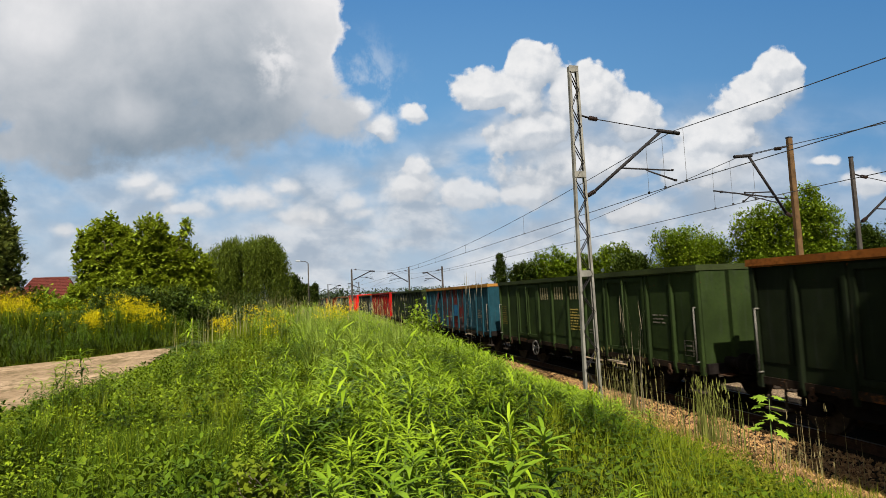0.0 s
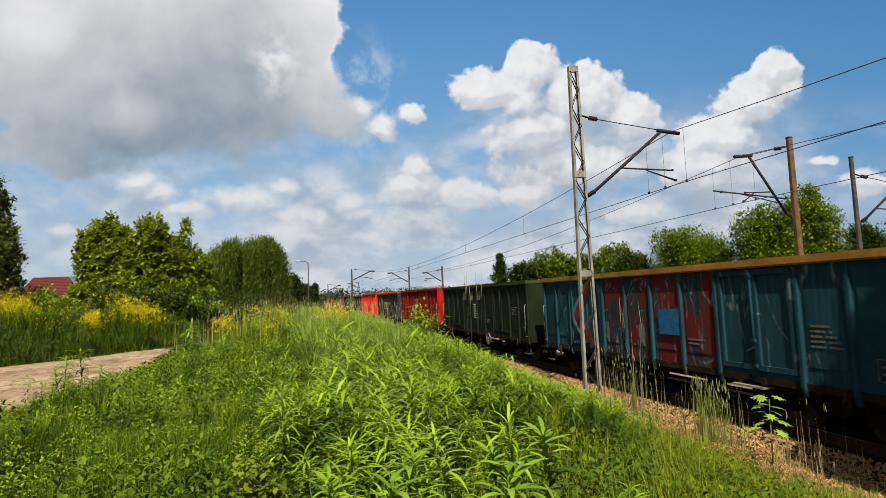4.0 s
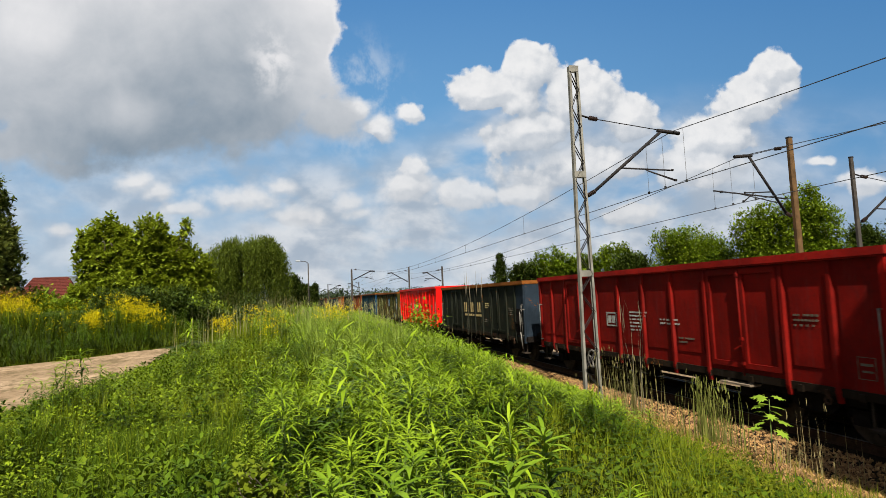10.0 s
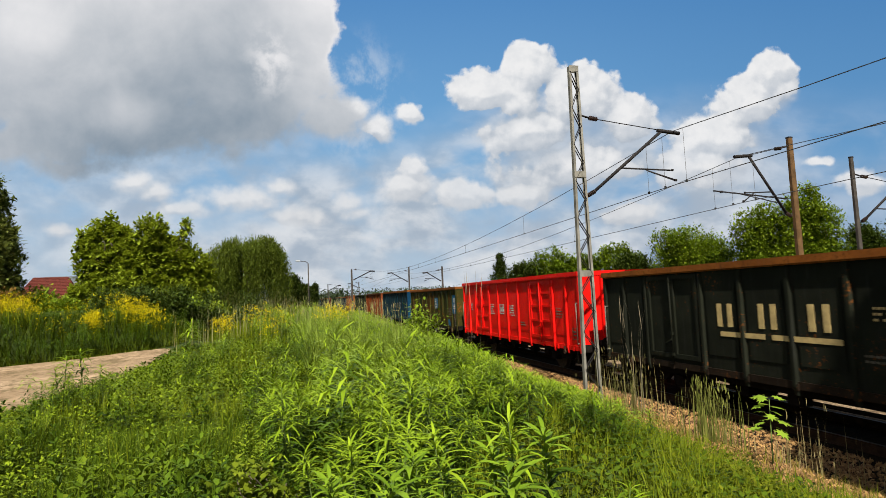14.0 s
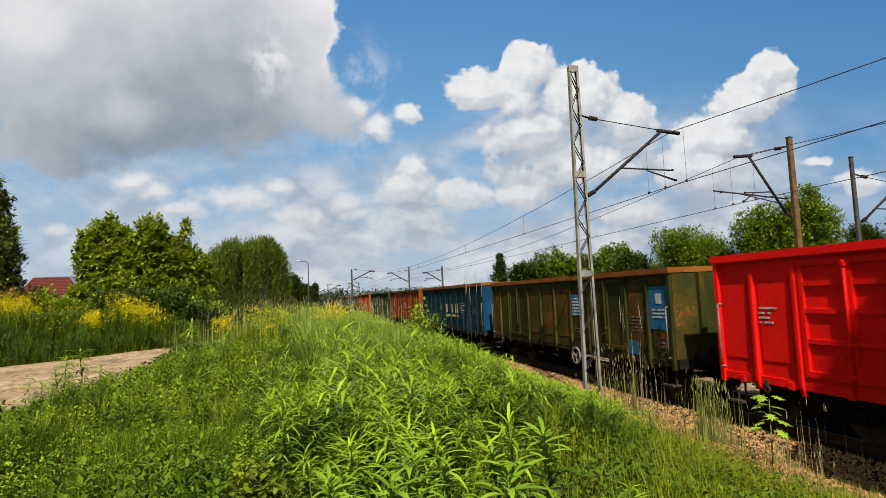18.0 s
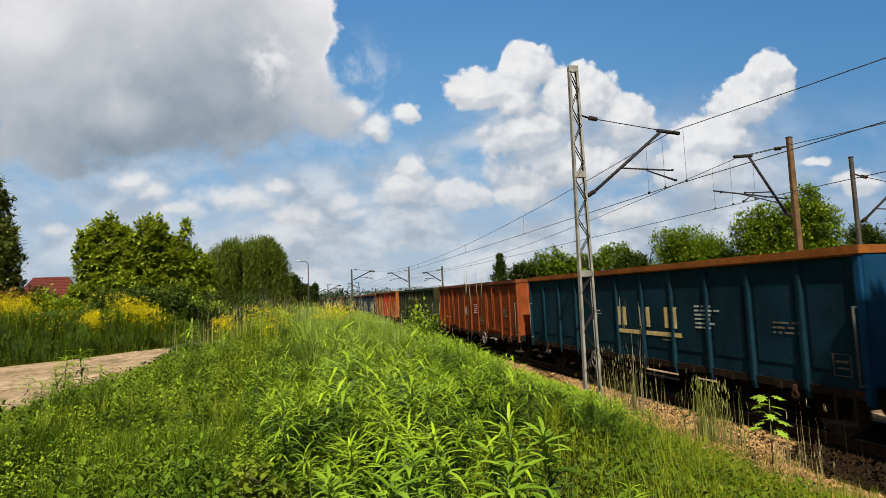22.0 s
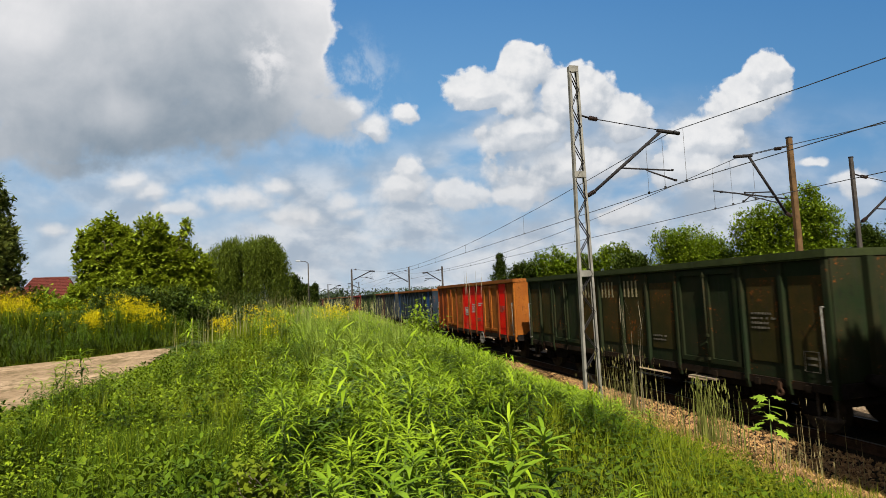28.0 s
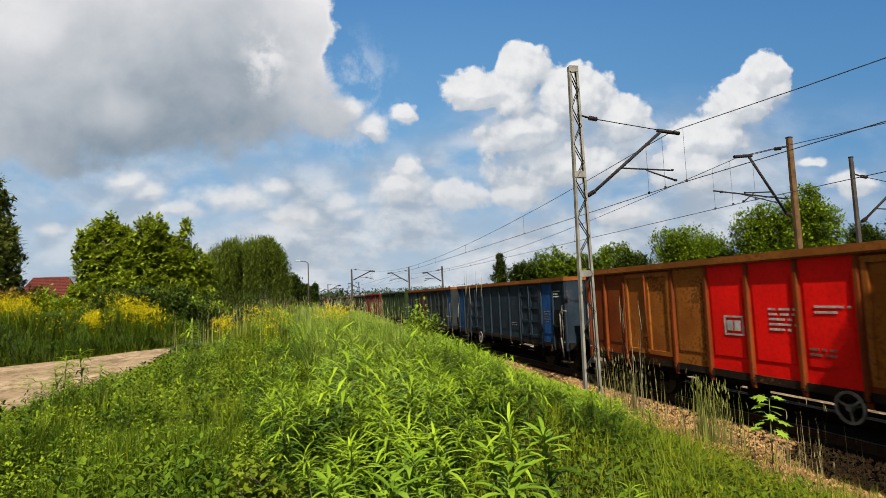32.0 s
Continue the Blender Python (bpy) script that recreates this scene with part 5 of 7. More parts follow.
def grass_field(name, label, n, x0, x1, y0, y1, h0, h1, wid, mat, power=1.6, mask=None, lean=0.35, rows=4, everywhere=False):
    x, y = scatter(n, x0, x1, y0, y1, power, everywhere)
    if mask is not None:
        k = mask(x, y)
        x, y = x[k], y[k]
    m = len(x)
    patch = 0.5 + 0.5 * np.sin(x * 2.3 + 2 * np.sin(y * 0.8)) * np.sin(y * 1.6 + 1.5 * np.sin(x))
    L = (h0 + (h1 - h0) * RNG.random(m)) * (0.5 + 0.75 * patch)
    L = L * (0.4 + 0.6 * smooth01(np.abs(x - lane_edges(y)[1]), 0.1, 2.4) * (y < 28) + 0.6 * (y >= 28))
    L = np.minimum(L, headroom(x, y) * (0.8 + 0.35 * RNG.random(m)))
    base = np.stack([x, y, ground_z(x, y) - 0.02], -1)
    dist = np.hypot(x, y)
    v, f = strips(base, RNG.random(m) * 6.28, np.abs(RNG.normal(0, lean, m)), L, wid * (0.6 + 0.8 * RNG.random(m)) * (1 + dist / 14), RNG.random(m) * 1.3, rows)
    ob = new(name, mesh_from(name, v, f, mat, True))
    return tagged(ob, label, "grass", kind="stuff")


def verge(x, y):
    """Thinner towards the ballast."""
    patch = np.sin(y * 1.9 + 2.0 * np.sin(x * 1.3)) * np.sin(y * 0.73 + 1.0)
    if len(x) and x.min() < -3:
        near = (1 - smooth01(x, -0.2, 0.8)) * (1 - smooth01(y, 4.0, 6.5))
        keep = RNG.random(len(x)) > near
    else:
        keep = np.ones(len(x), dtype=bool)
    edge = 5.0 + 0.9 * smooth01(y, 9.0, 14.0) + 0.35 * patch
    return keep & (RNG.random(len(x)) < 1.0 - 0.98 * smooth01(x, edge, edge + 0.8))


grass_field("verge_grass", "lush green grass on the verge beside the track", 150000, -5.0, 7.4, 1.2, 36, 0.22, 0.6, 0.008, GRASS, 1.5, verge, 0.33, 3)
grass_field("verge_grass", "lush green grass on the verge beside the track", 60000, -5.5, 7.4, -14, 9, 0.2, 0.42, 0.010, GRASS, 1.0, lambda x, y: ~in_view(x, y) | (y < 1.2), rows=3, everywhere=True)
grass_field("tall_grass", "tall blue-green grass along the top of the cutting", 48000, 0.2, 7.0, 11.5, 36, 0.6, 1.25, 0.009, leafy("tall_blade", (0.0528, 0.0912, 0.0096), (0.2300, 0.3000, 0.0450), 0.35, 0.5), 1.3, lambda x, y: (np.sin(x * 1.1 + y * 0.5) + 0.9 > RNG.random(len(x)) * 1.2), 0.14)
grass_field("field_grass", "tall green meadow grass on the bank beyond the lane", 84000, -24, -3.0, 17, 46, 0.35, 0.95, 0.011, FIELD, 1.1, lambda x, y: x < lane_edges(y)[0] - 0.1, rows=3)
grass_field("lane_edge_grass", "short bright grass along the edge of the lane", 40000, -11.0, -4.0, 16, 27, 0.12, 0.26, 0.012, GRASS, 1.0, lambda x, y: (x < lane_edges(y)[0]) & (x > lane_edges(y)[0] - 0.9), rows=3)
grass_field("far_grass", "green grass along the railway far off", 30000, -12, 7.2, 30, 120, 0.5, 1.0, 0.02, GRASS, 1.3, rows=3)

grass_field("near_grass", "dense upright green grass near the path", 60000, -3.6, 0.8, 1.5, 7.5, 0.25, 0.55, 0.007, leafy("near_blade", (0.0110, 0.0260, 0.0013), (0.0720, 0.1120, 0.0055), 0.12, 0.9), 1.3, None, 0.2, 3)
grass_field("ballast_grass", "sparse low yellowing grass at the foot of the cutting", 6500, 5.6, 7.9, 3.5, 26, 0.10, 0.3, 0.008, leafy("yellowing_grass", (0.09, 0.07, 0.014), (0.28, 0.19, 0.05), 0.3), 1.5, None, 0.5)


def weed_mesh(seed, height, leaves, leaf_len, spread=0.15, rows=5, mats=(WEED, LIT_WEED), rise=1.0):
    """Upright weed: lance-shaped leaves in a spiral up the stem, crowded into a rosette at the tip."""
    r = np.random.default_rng(seed)
    k = np.arange(leaves)
    t = (k + 0.5) / leaves
    z = height * (0.15 + 0.85 * t ** 0.6)
    bend = 0.08 * height * r.normal(0, 1, 2)
    base = np.stack([bend[0] * (z / height) ** 2, bend[1] * (z / height) ** 2, z], -1)
    head = k * 2.4 + r.normal(0, 0.3, leaves)
    L = leaf_len * (0.75 + 0.5 * r.random(leaves)) * np.where(t > 0.9, 0.7, 1.0)
    lean = (rise - 0.3 * t ** 7) + r.normal(0, 0.22, leaves)
    v, f = strips(base, head, lean, L, L * spread, 0.7 + 0.9 * r.random(leaves), rows, 0.4 if rows > 3 else 0.0, "leaf")
    bm = bmesh.new()
    tube_bm(bm, (0, 0, -0.05), (bend[0] * 0.25, bend[1] * 0.25, height * 0.5), 0.006 + 0.002 * height, 0.005, 5)
    tube_bm(bm, (bend[0] * 0.25, bend[1] * 0.25, height * 0.5), (bend[0], bend[1], height), 0.005, 0.003, 5)
    me = mesh_from("foliage", v, f, mats, True)
    per = len(f) // leaves
    # light painted in: upper leaves take the lighter tone, lower ones stay dark
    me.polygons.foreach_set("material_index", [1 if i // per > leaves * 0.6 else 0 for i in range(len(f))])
    return me, to_mesh("weed_plant", bm, STEM), (v, f), height


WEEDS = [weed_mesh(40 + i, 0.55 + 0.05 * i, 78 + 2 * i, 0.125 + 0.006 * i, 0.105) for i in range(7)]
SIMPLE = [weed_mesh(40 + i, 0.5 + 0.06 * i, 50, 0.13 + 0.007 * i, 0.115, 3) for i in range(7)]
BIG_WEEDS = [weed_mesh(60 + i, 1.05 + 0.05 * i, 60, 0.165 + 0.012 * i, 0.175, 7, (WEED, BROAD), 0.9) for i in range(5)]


def weed(kind, x, y, s, turn, label):
    leaves, stem, _, h = kind
    s = min(s, float(headroom(x, y)) / h * 1.05)
    p = new("weed_plant", stem)
    p.matrix_basis = pose(x, y, float(ground_z(x, y)), 0, 0, turn) @ Matrix.Diagonal((s, s, s, 1))
    tagged(p, label, "plant", group="weeds on the verge")
    part("foliage", leaves, p)
    return p


def weed_places(n, x0, x1, y0, y1, gap, rng, more=0.0):
    out, cells = [], {}
    for _ in range(n * 14):
        x, y = rng.uniform(x0, x1), y0 + (y1 - y0) * rng.random() ** 1.2
        if not in_view(np.array(x), np.array(y), 2) or on_lane(x, y) or (x + 0.15) ** 2 + (y - 3.75) ** 2 < 0.2:
            continue
        clump = noise.noise((x * 0.75, y * 0.42, 3.0)) + 0.5 * noise.noise((x * 2.1, y * 1.2, 8.0))
        dens = 0.34 + more * 3.0 + 2.3 * clump - 0.55 * max(0.0, (0.3 - x) / 2.0) - 0.6 * min(1.0, max(0.0, (-1.0 - math.degrees(math.atan2(x, y))) / 6.0)) * (x > -6) - 0.4 * max(0.0, (x - 3.6) / 2.0)
        dens -= 1.3 * min(1.0, max(0.0, (math.degrees(math.atan2(x, y)) - 27.0) / 7.0)) * (y < 15)
        if rng.random() > dens:
            continue
        c = (int(x / gap), int(y / gap))
        if any((x - a) ** 2 + (y - b) ** 2 < gap * gap for i in (-1, 0, 1) for j in (-1, 0, 1) for a, b in cells.get((c[0] + i, c[1] + j), ())):
            continue
        cells.setdefault(c, []).append((x, y))
        out.append((x, y))
        if len(out) >= n:
            break
    return out


_r = random.Random(5)
NEAR_WEEDS = weed_places(300, -2.6, 4.9, 2.6, 9.0, 0.15, _r)
for _x, _y in NEAR_WEEDS:
    weed(_r.choice(WEEDS), _x, _y, _r.uniform(0.8, 1.3), _r.uniform(0, 360), "leafy green weed with narrow lance-shaped leaves")
for _x, _y in ((0.58, 1.7), (0.12, 1.8), (0.80, 1.95), (0.42, 1.85), (0.35, 2.1), (0.62, 2.2), (1.0, 2.3), (0.3, 2.35), (0.9, 2.6), (0.72, 1.85), (0.2, 1.95), (0.55, 2.0), (1.15, 2.55), (0.5, 2.6), (0.15, 2.6), (0.75, 2.9)):
    weed(_r.choice(BIG_WEEDS), _x, _y, _r.uniform(0.64, 0.80), _r.uniform(0, 360), "tall broad-leaved green weed close beside the path")

for _x, _y, _s in ((-3.30, 9.55, 1.35), (-3.05, 9.6, 1.45), (-3.45, 9.8, 1.1), (-3.2, 9.4, 1.0), (-2.9, 9.75, 1.1), (-3.55, 9.5, 0.9), (-2.75, 9.45, 0.9), (-3.1, 9.25, 0.85), (-3.35, 9.3, 0.8), (-2.95, 9.3, 0.75), (-3.6, 9.95, 0.8), (-2.65, 9.7, 0.75)):
    weed(WEEDS[3], _x, _y, _s, _x * 900, "leafy weed standing at the edge of the lane")

for _k in range(26):
    weed(_r.choice(WEEDS), _r.gauss(6.3, 0.35), _r.gauss(15.2, 0.8), _r.uniform(0.7, 1.0), _r.uniform(0, 360), "leafy green weed in a clump near the mast")


def weed_mass():
    chunks, marks = [], []
    rng = random.Random(8)
    bank = [(x, y) for x, y in weed_places(900, -15.0, -4.0, 20.5, 31.0, 0.2, rng, 1.2) if x < lane_edges(y)[0]]
    for x, y in weed_places(2300, -4.0, 6.2, 4.0, 30.0, 0.14, rng) + bank:
        _, _, (v, f), h = rng.choice(SIMPLE)
        a, s = rng.uniform(0, 6.28), min(rng.uniform(0.75, 1.15) * (1.0 + 0.75 * noise.noise((x * 0.9, y * 0.6, 5.0))), float(headroom(x, y)) / h * 1.05)
        c, d = math.cos(a) * s, math.sin(a) * s
        # same painted tops; weeds on the bank keep the dark tone throughout
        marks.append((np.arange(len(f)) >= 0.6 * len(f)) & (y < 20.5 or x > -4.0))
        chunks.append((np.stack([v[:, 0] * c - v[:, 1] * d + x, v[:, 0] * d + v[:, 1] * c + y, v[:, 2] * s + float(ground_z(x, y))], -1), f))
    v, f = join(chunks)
    me = mesh_from("weed_thicket", v, f, (WEED, LIT_WEED), True)
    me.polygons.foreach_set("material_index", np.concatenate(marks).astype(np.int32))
    tagged(new("weed_thicket", me), "dense thicket of green weeds on the verge", "plants", kind="stuff")


weed_mass()


def undergrowth():
    """Low round-leaved growth between the blades."""
    x, y = scatter(60000, -4.8, 6.2, 1.4, 22, 1.7)
    k = RNG.random(len(x)) > smooth01(x, 4.7, 5.7)
    x, y = x[k], y[k]
    m = len(x)
    h = np.minimum(0.26 * RNG.random(m) ** 0.8, headroom(x, y))
    L = 0.025 + 0.04 * RNG.random(m)
    v, f = strips(np.stack([x, y, ground_z(x, y) + h], -1), RNG.random(m) * 6.28, 0.7 + 0.9 * RNG.random(m), L * (1 + y / 20), L * 0.75 * (1 + y / 20), 0.6 * RNG.random(m), 3, 0, "leaf")
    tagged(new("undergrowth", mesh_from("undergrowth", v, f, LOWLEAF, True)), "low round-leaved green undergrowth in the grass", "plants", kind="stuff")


undergrowth()


def slope_herbs():
    """Loose bright herbs and clover on the side of the cutting."""
    x, y = scatter(52000, 2.0, 6.7, 2.0, 14, 1.5)
    k = (np.degrees(np.arctan2(x, y)) > 25 + 4 * np.sin(y * 2.1)) & (np.sin(x * 3.1 + 2 * np.sin(y * 1.7)) + 0.6 > 1.6 * RNG.random(len(x))) & (RNG.random(len(x)) > smooth01(x, 4.5, 5.5))
    x, y = x[k], y[k]
    m = len(x)
    h = np.minimum((0.10 + 0.30 * RNG.random(m)) * (0.6 + 0.5 * np.sin(x * 2.2) * np.sin(y * 1.9)), headroom(x, y))
    L = 0.022 + 0.03 * RNG.random(m)
    v, f = strips(np.stack([x, y, ground_z(x, y) + h], -1), RNG.random(m) * 6.28, 0.6 + 0.9 * RNG.random(m), L, L * 0.6, 0.6 * RNG.random(m), 4, 0, "leaf")
    tagged(new("low_herbs", mesh_from("low_herbs", v, f, leafy("herb_leaf", (0.0360, 0.0480, 0.0024), (0.1350, 0.1500, 0.0090), 0.25, 1.2), True)), "loose bright low herbs on the slope of the cutting", "plants", kind="stuff")


slope_herbs()


def lane_herbs():
    """Close low growth of small-leaved herbs between the lane and the tall weeds."""
    cx, cy = scatter(2600, -4.9, 0.6, 5.2, 18, 1.3)
    k = (np.degrees(np.arctan2(cx, cy)) < 1 + 5 * np.sin(cy * 1.7)) & (RNG.random(len(cx)) < 0.85)
    cx, cy = cx[k], cy[k]
    per = 46
    rad = np.repeat((0.07 + 0.13 * RNG.random(len(cx))), per)
    top = np.repeat((0.12 + 0.34 * RNG.random(len(cx)) ** 1.6) * smooth01(cx - lane_edges(cy)[1], -0.2, 1.0), per)
    size = np.repeat(0.020 + 0.03 * RNG.random(len(cx)) ** 2.5, per)
    m = len(rad)
    a, q = RNG.random(m) * 6.28, np.sqrt(RNG.random(m))
    x, y = np.repeat(cx, per) + np.cos(a) * q * rad, np.repeat(cy, per) + np.sin(a) * q * rad
    h = 0.03 + top * np.sqrt(1 - 0.9 * q * q) * (0.55 + 0.45 * RNG.random(m))
    v, f = strips(np.stack([x, y, ground_z(x, y) + h], -1), a + RNG.normal(0, 0.7, m), 0.5 + 0.8 * q + 0.3 * RNG.random(m), size * (1 + y / 16), size * 0.6 * (1 + y / 16), 0.7 * RNG.random(m), 3, 0, "leaf")
    tagged(new("low_herbs", mesh_from("low_herbs", v, f, leafy("lane_herb_leaf", (0.0400, 0.0720, 0.0030), (0.1950, 0.2600, 0.0130), 0.15, 1.2), True)), "close low mounds of green herbs beside the lane", "plants", kind="stuff")
    # thin tufts on the lane itself
    y = 13.0 + 13.0 * RNG.random(5000)
    l, r = lane_edges(y)
    u = RNG.random(5000)
    x = l + (r - l) * u
    k = np.sin(x * 2.3 + np.sin(y * 1.1)) * np.sin(y * 1.9 + 2.0) + 0.9 * (np.abs(u - 0.5) - 0.42) * 9 > 0.55 + 0.5 * RNG.random(5000)
    x, y = x[k], y[k]
    m = len(x)
    v, f = strips(np.stack([x, y, ground_z(x, y)], -1), RNG.random(m) * 6.28, np.abs(RNG.normal(0, 0.6, m)), 0.05 + 0.09 * RNG.random(m), np.full(m, 0.014), RNG.random(m), 3)
    tagged(new("lane_grass", mesh_from("lane_grass", v, f, leafy("trodden_blade", (0.06, 0.07, 0.015), (0.16, 0.15, 0.04), 0.3), True)), "thin trodden grass tufts on the dirt lane", "grass", kind="stuff")


lane_herbs()


def herb_mesh(seed, height, pairs, leaf):
    """Nettle-like herb: crossed pairs of pointed oval leaves up a thin stem."""
    r = np.random.default_rng(seed)
    n = pairs * 4
    k = np.arange(n)
    t = (k // 4 + 0.6) / pairs
    z = height * t
    bend = 0.12 * height * r.normal(0, 1, 2)
    base = np.stack([bend[0] * t ** 2, bend[1] * t ** 2, z], -1)
    L = leaf * (1.25 - 0.75 * t) * (0.8 + 0.4 * r.random(n))
    head = (k % 4) * 1.5708 + (k // 4) * 0.785 + r.normal(0, 0.25, n)
    v, f = strips(base, head, 0.75 + r.normal(0, 0.3, n), L, L * 0.40, 0.3 + 0.7 * r.random(n), 3, 0.3, "leaf")
    s = strips(np.zeros((2, 3)), np.array([0.0, 1.57]), np.full(2, 0.05), np.full(2, height), np.full(2, 0.008), np.zeros(2), 3)
    return join([(v, f), s])


def herb_thicket():
    """Leafy herbs of mixed height between the lane and the tall weeds."""
    rng = random.Random(77)
    kinds = [herb_mesh(700 + i, 0.26 + 0.06 * i, 5 + i // 2, 0.055 + 0.008 * i) for i in range(6)]
    groups = ([], [])
    for _ in range(9000):
        x, y = rng.uniform(-4.7, 1.4), 1.7 + 14.0 * rng.random() ** 1.5
        if not in_view(np.array(x), np.array(y), 2) or on_lane(x, y):
            continue
        c = noise.noise((x * 0.8, y * 0.6, 21.0)) + 0.45 * noise.noise((x * 2.6, y * 2.0, 13.0))
        if c < 0.12 + 0.25 * rng.random() + 0.12 * (y < 4.5) or rng.random() < 0.25 * max(0.0, x):
            continue
        edge = float(smooth01(x - lane_edges(y)[1], 0.1, 1.8))
        v, f = rng.choice(kinds)
        s = rng.uniform(0.7, 1.15) * (0.45 + 0.55 * edge) * (1.0 + 0.5 * c)
        a = rng.uniform(0, 6.28)
        q, d = math.cos(a) * s, math.sin(a) * s
        out = np.stack([v[:, 0] * q - v[:, 1] * d + x, v[:, 0] * d + v[:, 1] * q + y, v[:, 2] * s + float(ground_z(x, y))], -1)
        groups[0 if noise.noise((x * 1.3, y * 1.1, 2.0)) > 0.02 else 1].append((out, f))
    for chunks, mat, label in zip(groups, (leafy("nettle_leaf", (0.016, 0.036, 0.002), (0.080, 0.130, 0.008), 0.12, 1.3, 0.45), leafy("mint_leaf", (0.022, 0.046, 0.002), (0.105, 0.150, 0.008), 0.12, 1.3, 0.45)),
                                  ("dark green nettle-like herbs among the grass", "bright green leafy herbs among the grass")):
        v, f = join(chunks)
        tagged(new("herb_thicket", mesh_from("herb_thicket", v, f, mat, True)), label, "plants", kind="stuff")


herb_thicket()


def bramble(x, y, h, w, seed, label):
    """Arching stems with round bronze-green leaves."""
    rng = np.random.default_rng(seed)
    o = new("bramble")
    o.location = (x, y, float(ground_z(x, y)))
    tagged(o, label, "plant")
    bm = bmesh.new()
    pts = []
    for i in range(9):
        a = rng.random() * 6.28
        tip = Vector((math.cos(a) * w * rng.uniform(0.3, 1.0), math.sin(a) * w * rng.uniform(0.3, 1.0), h * rng.uniform(0.6, 1.0)))
        mid = Vector((tip.x * 0.35, tip.y * 0.35, tip.z * 0.75))
        tube_bm(bm, (0, 0, -0.03), mid, 0.007, 0.005, 5)
        tube_bm(bm, mid, tip, 0.005, 0.003, 5)
        pts += [mid.lerp(tip, t) for t in (0.0, 0.25, 0.5, 0.75, 1.0)] + [mid * 0.7]
    piece("stem", bm, BARK, o)
    c = np.repeat(np.array([tuple(p) for p in pts]), 5, 0)
    m = len(c)
    c = c + rng.normal(0, 0.045, c.shape)
    L = 0.036 + 0.024 * rng.random(m)
    v, f = strips(c, rng.random(m) * 6.28, 0.3 + 0.9 * rng.random(m), L, L * 0.75, 0.8 * rng.random(m), 5, 0.25, "leaf")
    part("foliage", mesh_from("foliage", v, f, leafy("bronze_leaf", (0.0340, 0.0560, 0.0035), (0.1350, 0.1700, 0.0100), 0.2, 1.5), True), o, "round bronze-green leaves")


for _i, (_x, _y, _h, _w) in enumerate(((-0.12, 3.75, 0.62, 0.26), (-0.34, 4.0, 0.55, 0.25), (0.06, 3.5, 0.5, 0.22), (-0.5, 3.7, 0.42, 0.22), (-0.95, 3.6, 0.4, 0.25), (-1.5, 4.3, 0.38, 0.25))):
    bramble(_x, _y, _h, _w, 500 + _i, "low bramble with round bronze-green leaves among grass")


def stalks(n, x, y, sx, sy, h0, h1, label, mat=DRY, seed=0.08, thick=1.0):
    """A tuft of tall dry grass with thin seed heads."""
    X, Y = RNG.normal(x, sx, n), RNG.normal(y, sy, n)
    base = np.stack([X, Y, ground_z(X, Y)], -1)
    L = h0 + (h1 - h0) * RNG.random(n)
    head, lean = RNG.random(n) * 6.28, np.abs(RNG.normal(0, 0.07, n))
    a = strips(base, head, lean, L, thick * (0.010 + 0.008 * RNG.random(n)), 0.1 * RNG.random(n), 4)
    tip = base + np.stack([np.sin(lean) * L * np.cos(head), np.sin(lean) * L * np.sin(head), np.cos(lean) * L * 0.97], -1)
    b = strips(tip, head + 1.57, lean, np.full(n, seed), np.full(n, 0.014 * thick), 0.4 * RNG.random(n), 4, 0, "leaf")
    v, f = join([a, b])
    tagged(new("dry_grass_tuft", mesh_from("dry_grass_tuft", v, f, mat, True)), label, "grass", kind="stuff")


stalks(120, 6.78, 8.3, 0.22, 0.22, 0.6, 1.05, "tuft of tall yellowed grass stalks by the ballast", leafy("yellow_stalk", (0.07, 0.10, 0.012), (0.22, 0.22, 0.06), 0.3), 0.12, 1.15)
stalks(110, 6.7, 10.7, 0.3, 0.5, 0.5, 1.35, "tuft of tall yellowed grass stalks beside the mast", leafy("olive_stalk", (0.06, 0.08, 0.015), (0.26, 0.22, 0.09), 0.3), 0.1, 1.0)
PALE = leafy("bleached_stalk", (0.11, 0.095, 0.06), (0.25, 0.22, 0.15), 0.2)
stalks(7, 6.85, 10.5, 0.2, 0.25, 1.7, 2.15, "few tall bleached seed stalks beside the mast", PALE, 0.6, 1.0)
stalks(420, -3.6, 47.0, 2.4, 2.0, 1.2, 2.3, "stand of tall olive-brown reeds before the willow", leafy("reed_blade", (0.045, 0.055, 0.012), (0.15, 0.14, 0.04), 0.3), 0.3)
stalks(14, 7.15, 6.7, 0.35, 0.25, 0.6, 1.0, "thin dry stalks leaning by the ballast", DRY, 0.12, 0.5)


stalks(46, 2.9, 21.5, 1.0, 1.6, 0.9, 1.35, "loose tall pale seed grasses on the verge", DRY, 0.2)
stalks(260, 1.6, 19.0, 0.9, 2.6, 0.9, 1.3, "tall pale-headed seed grasses at the top of the cutting", leafy("seed_grass", (0.10, 0.12, 0.03), (0.34, 0.33, 0.16), 0.3), 0.22, 0.8)
stalks(200, -1.6, 24.0, 1.2, 2.5, 0.9, 1.4, "tall pale-headed seed grasses on the verge", leafy("seed_grass", (0.10, 0.12, 0.03), (0.34, 0.33, 0.16), 0.3), 0.22, 0.9)
stalks(60, -1.2, 30.0, 2.2, 2.5, 1.0, 1.5, "loose tall pale seed grasses on the verge", DRY, 0.2)
stalks(5, 5.55, 18.0, 0.14, 0.3, 2.1, 2.6, "few tall pale weed stalks near the track", PALE, 0.9, 1.1)
stalks(60, 7.0, 7.6, 0.4, 0.9, 0.2, 0.5, "low dry grass on the ballast shoulder")


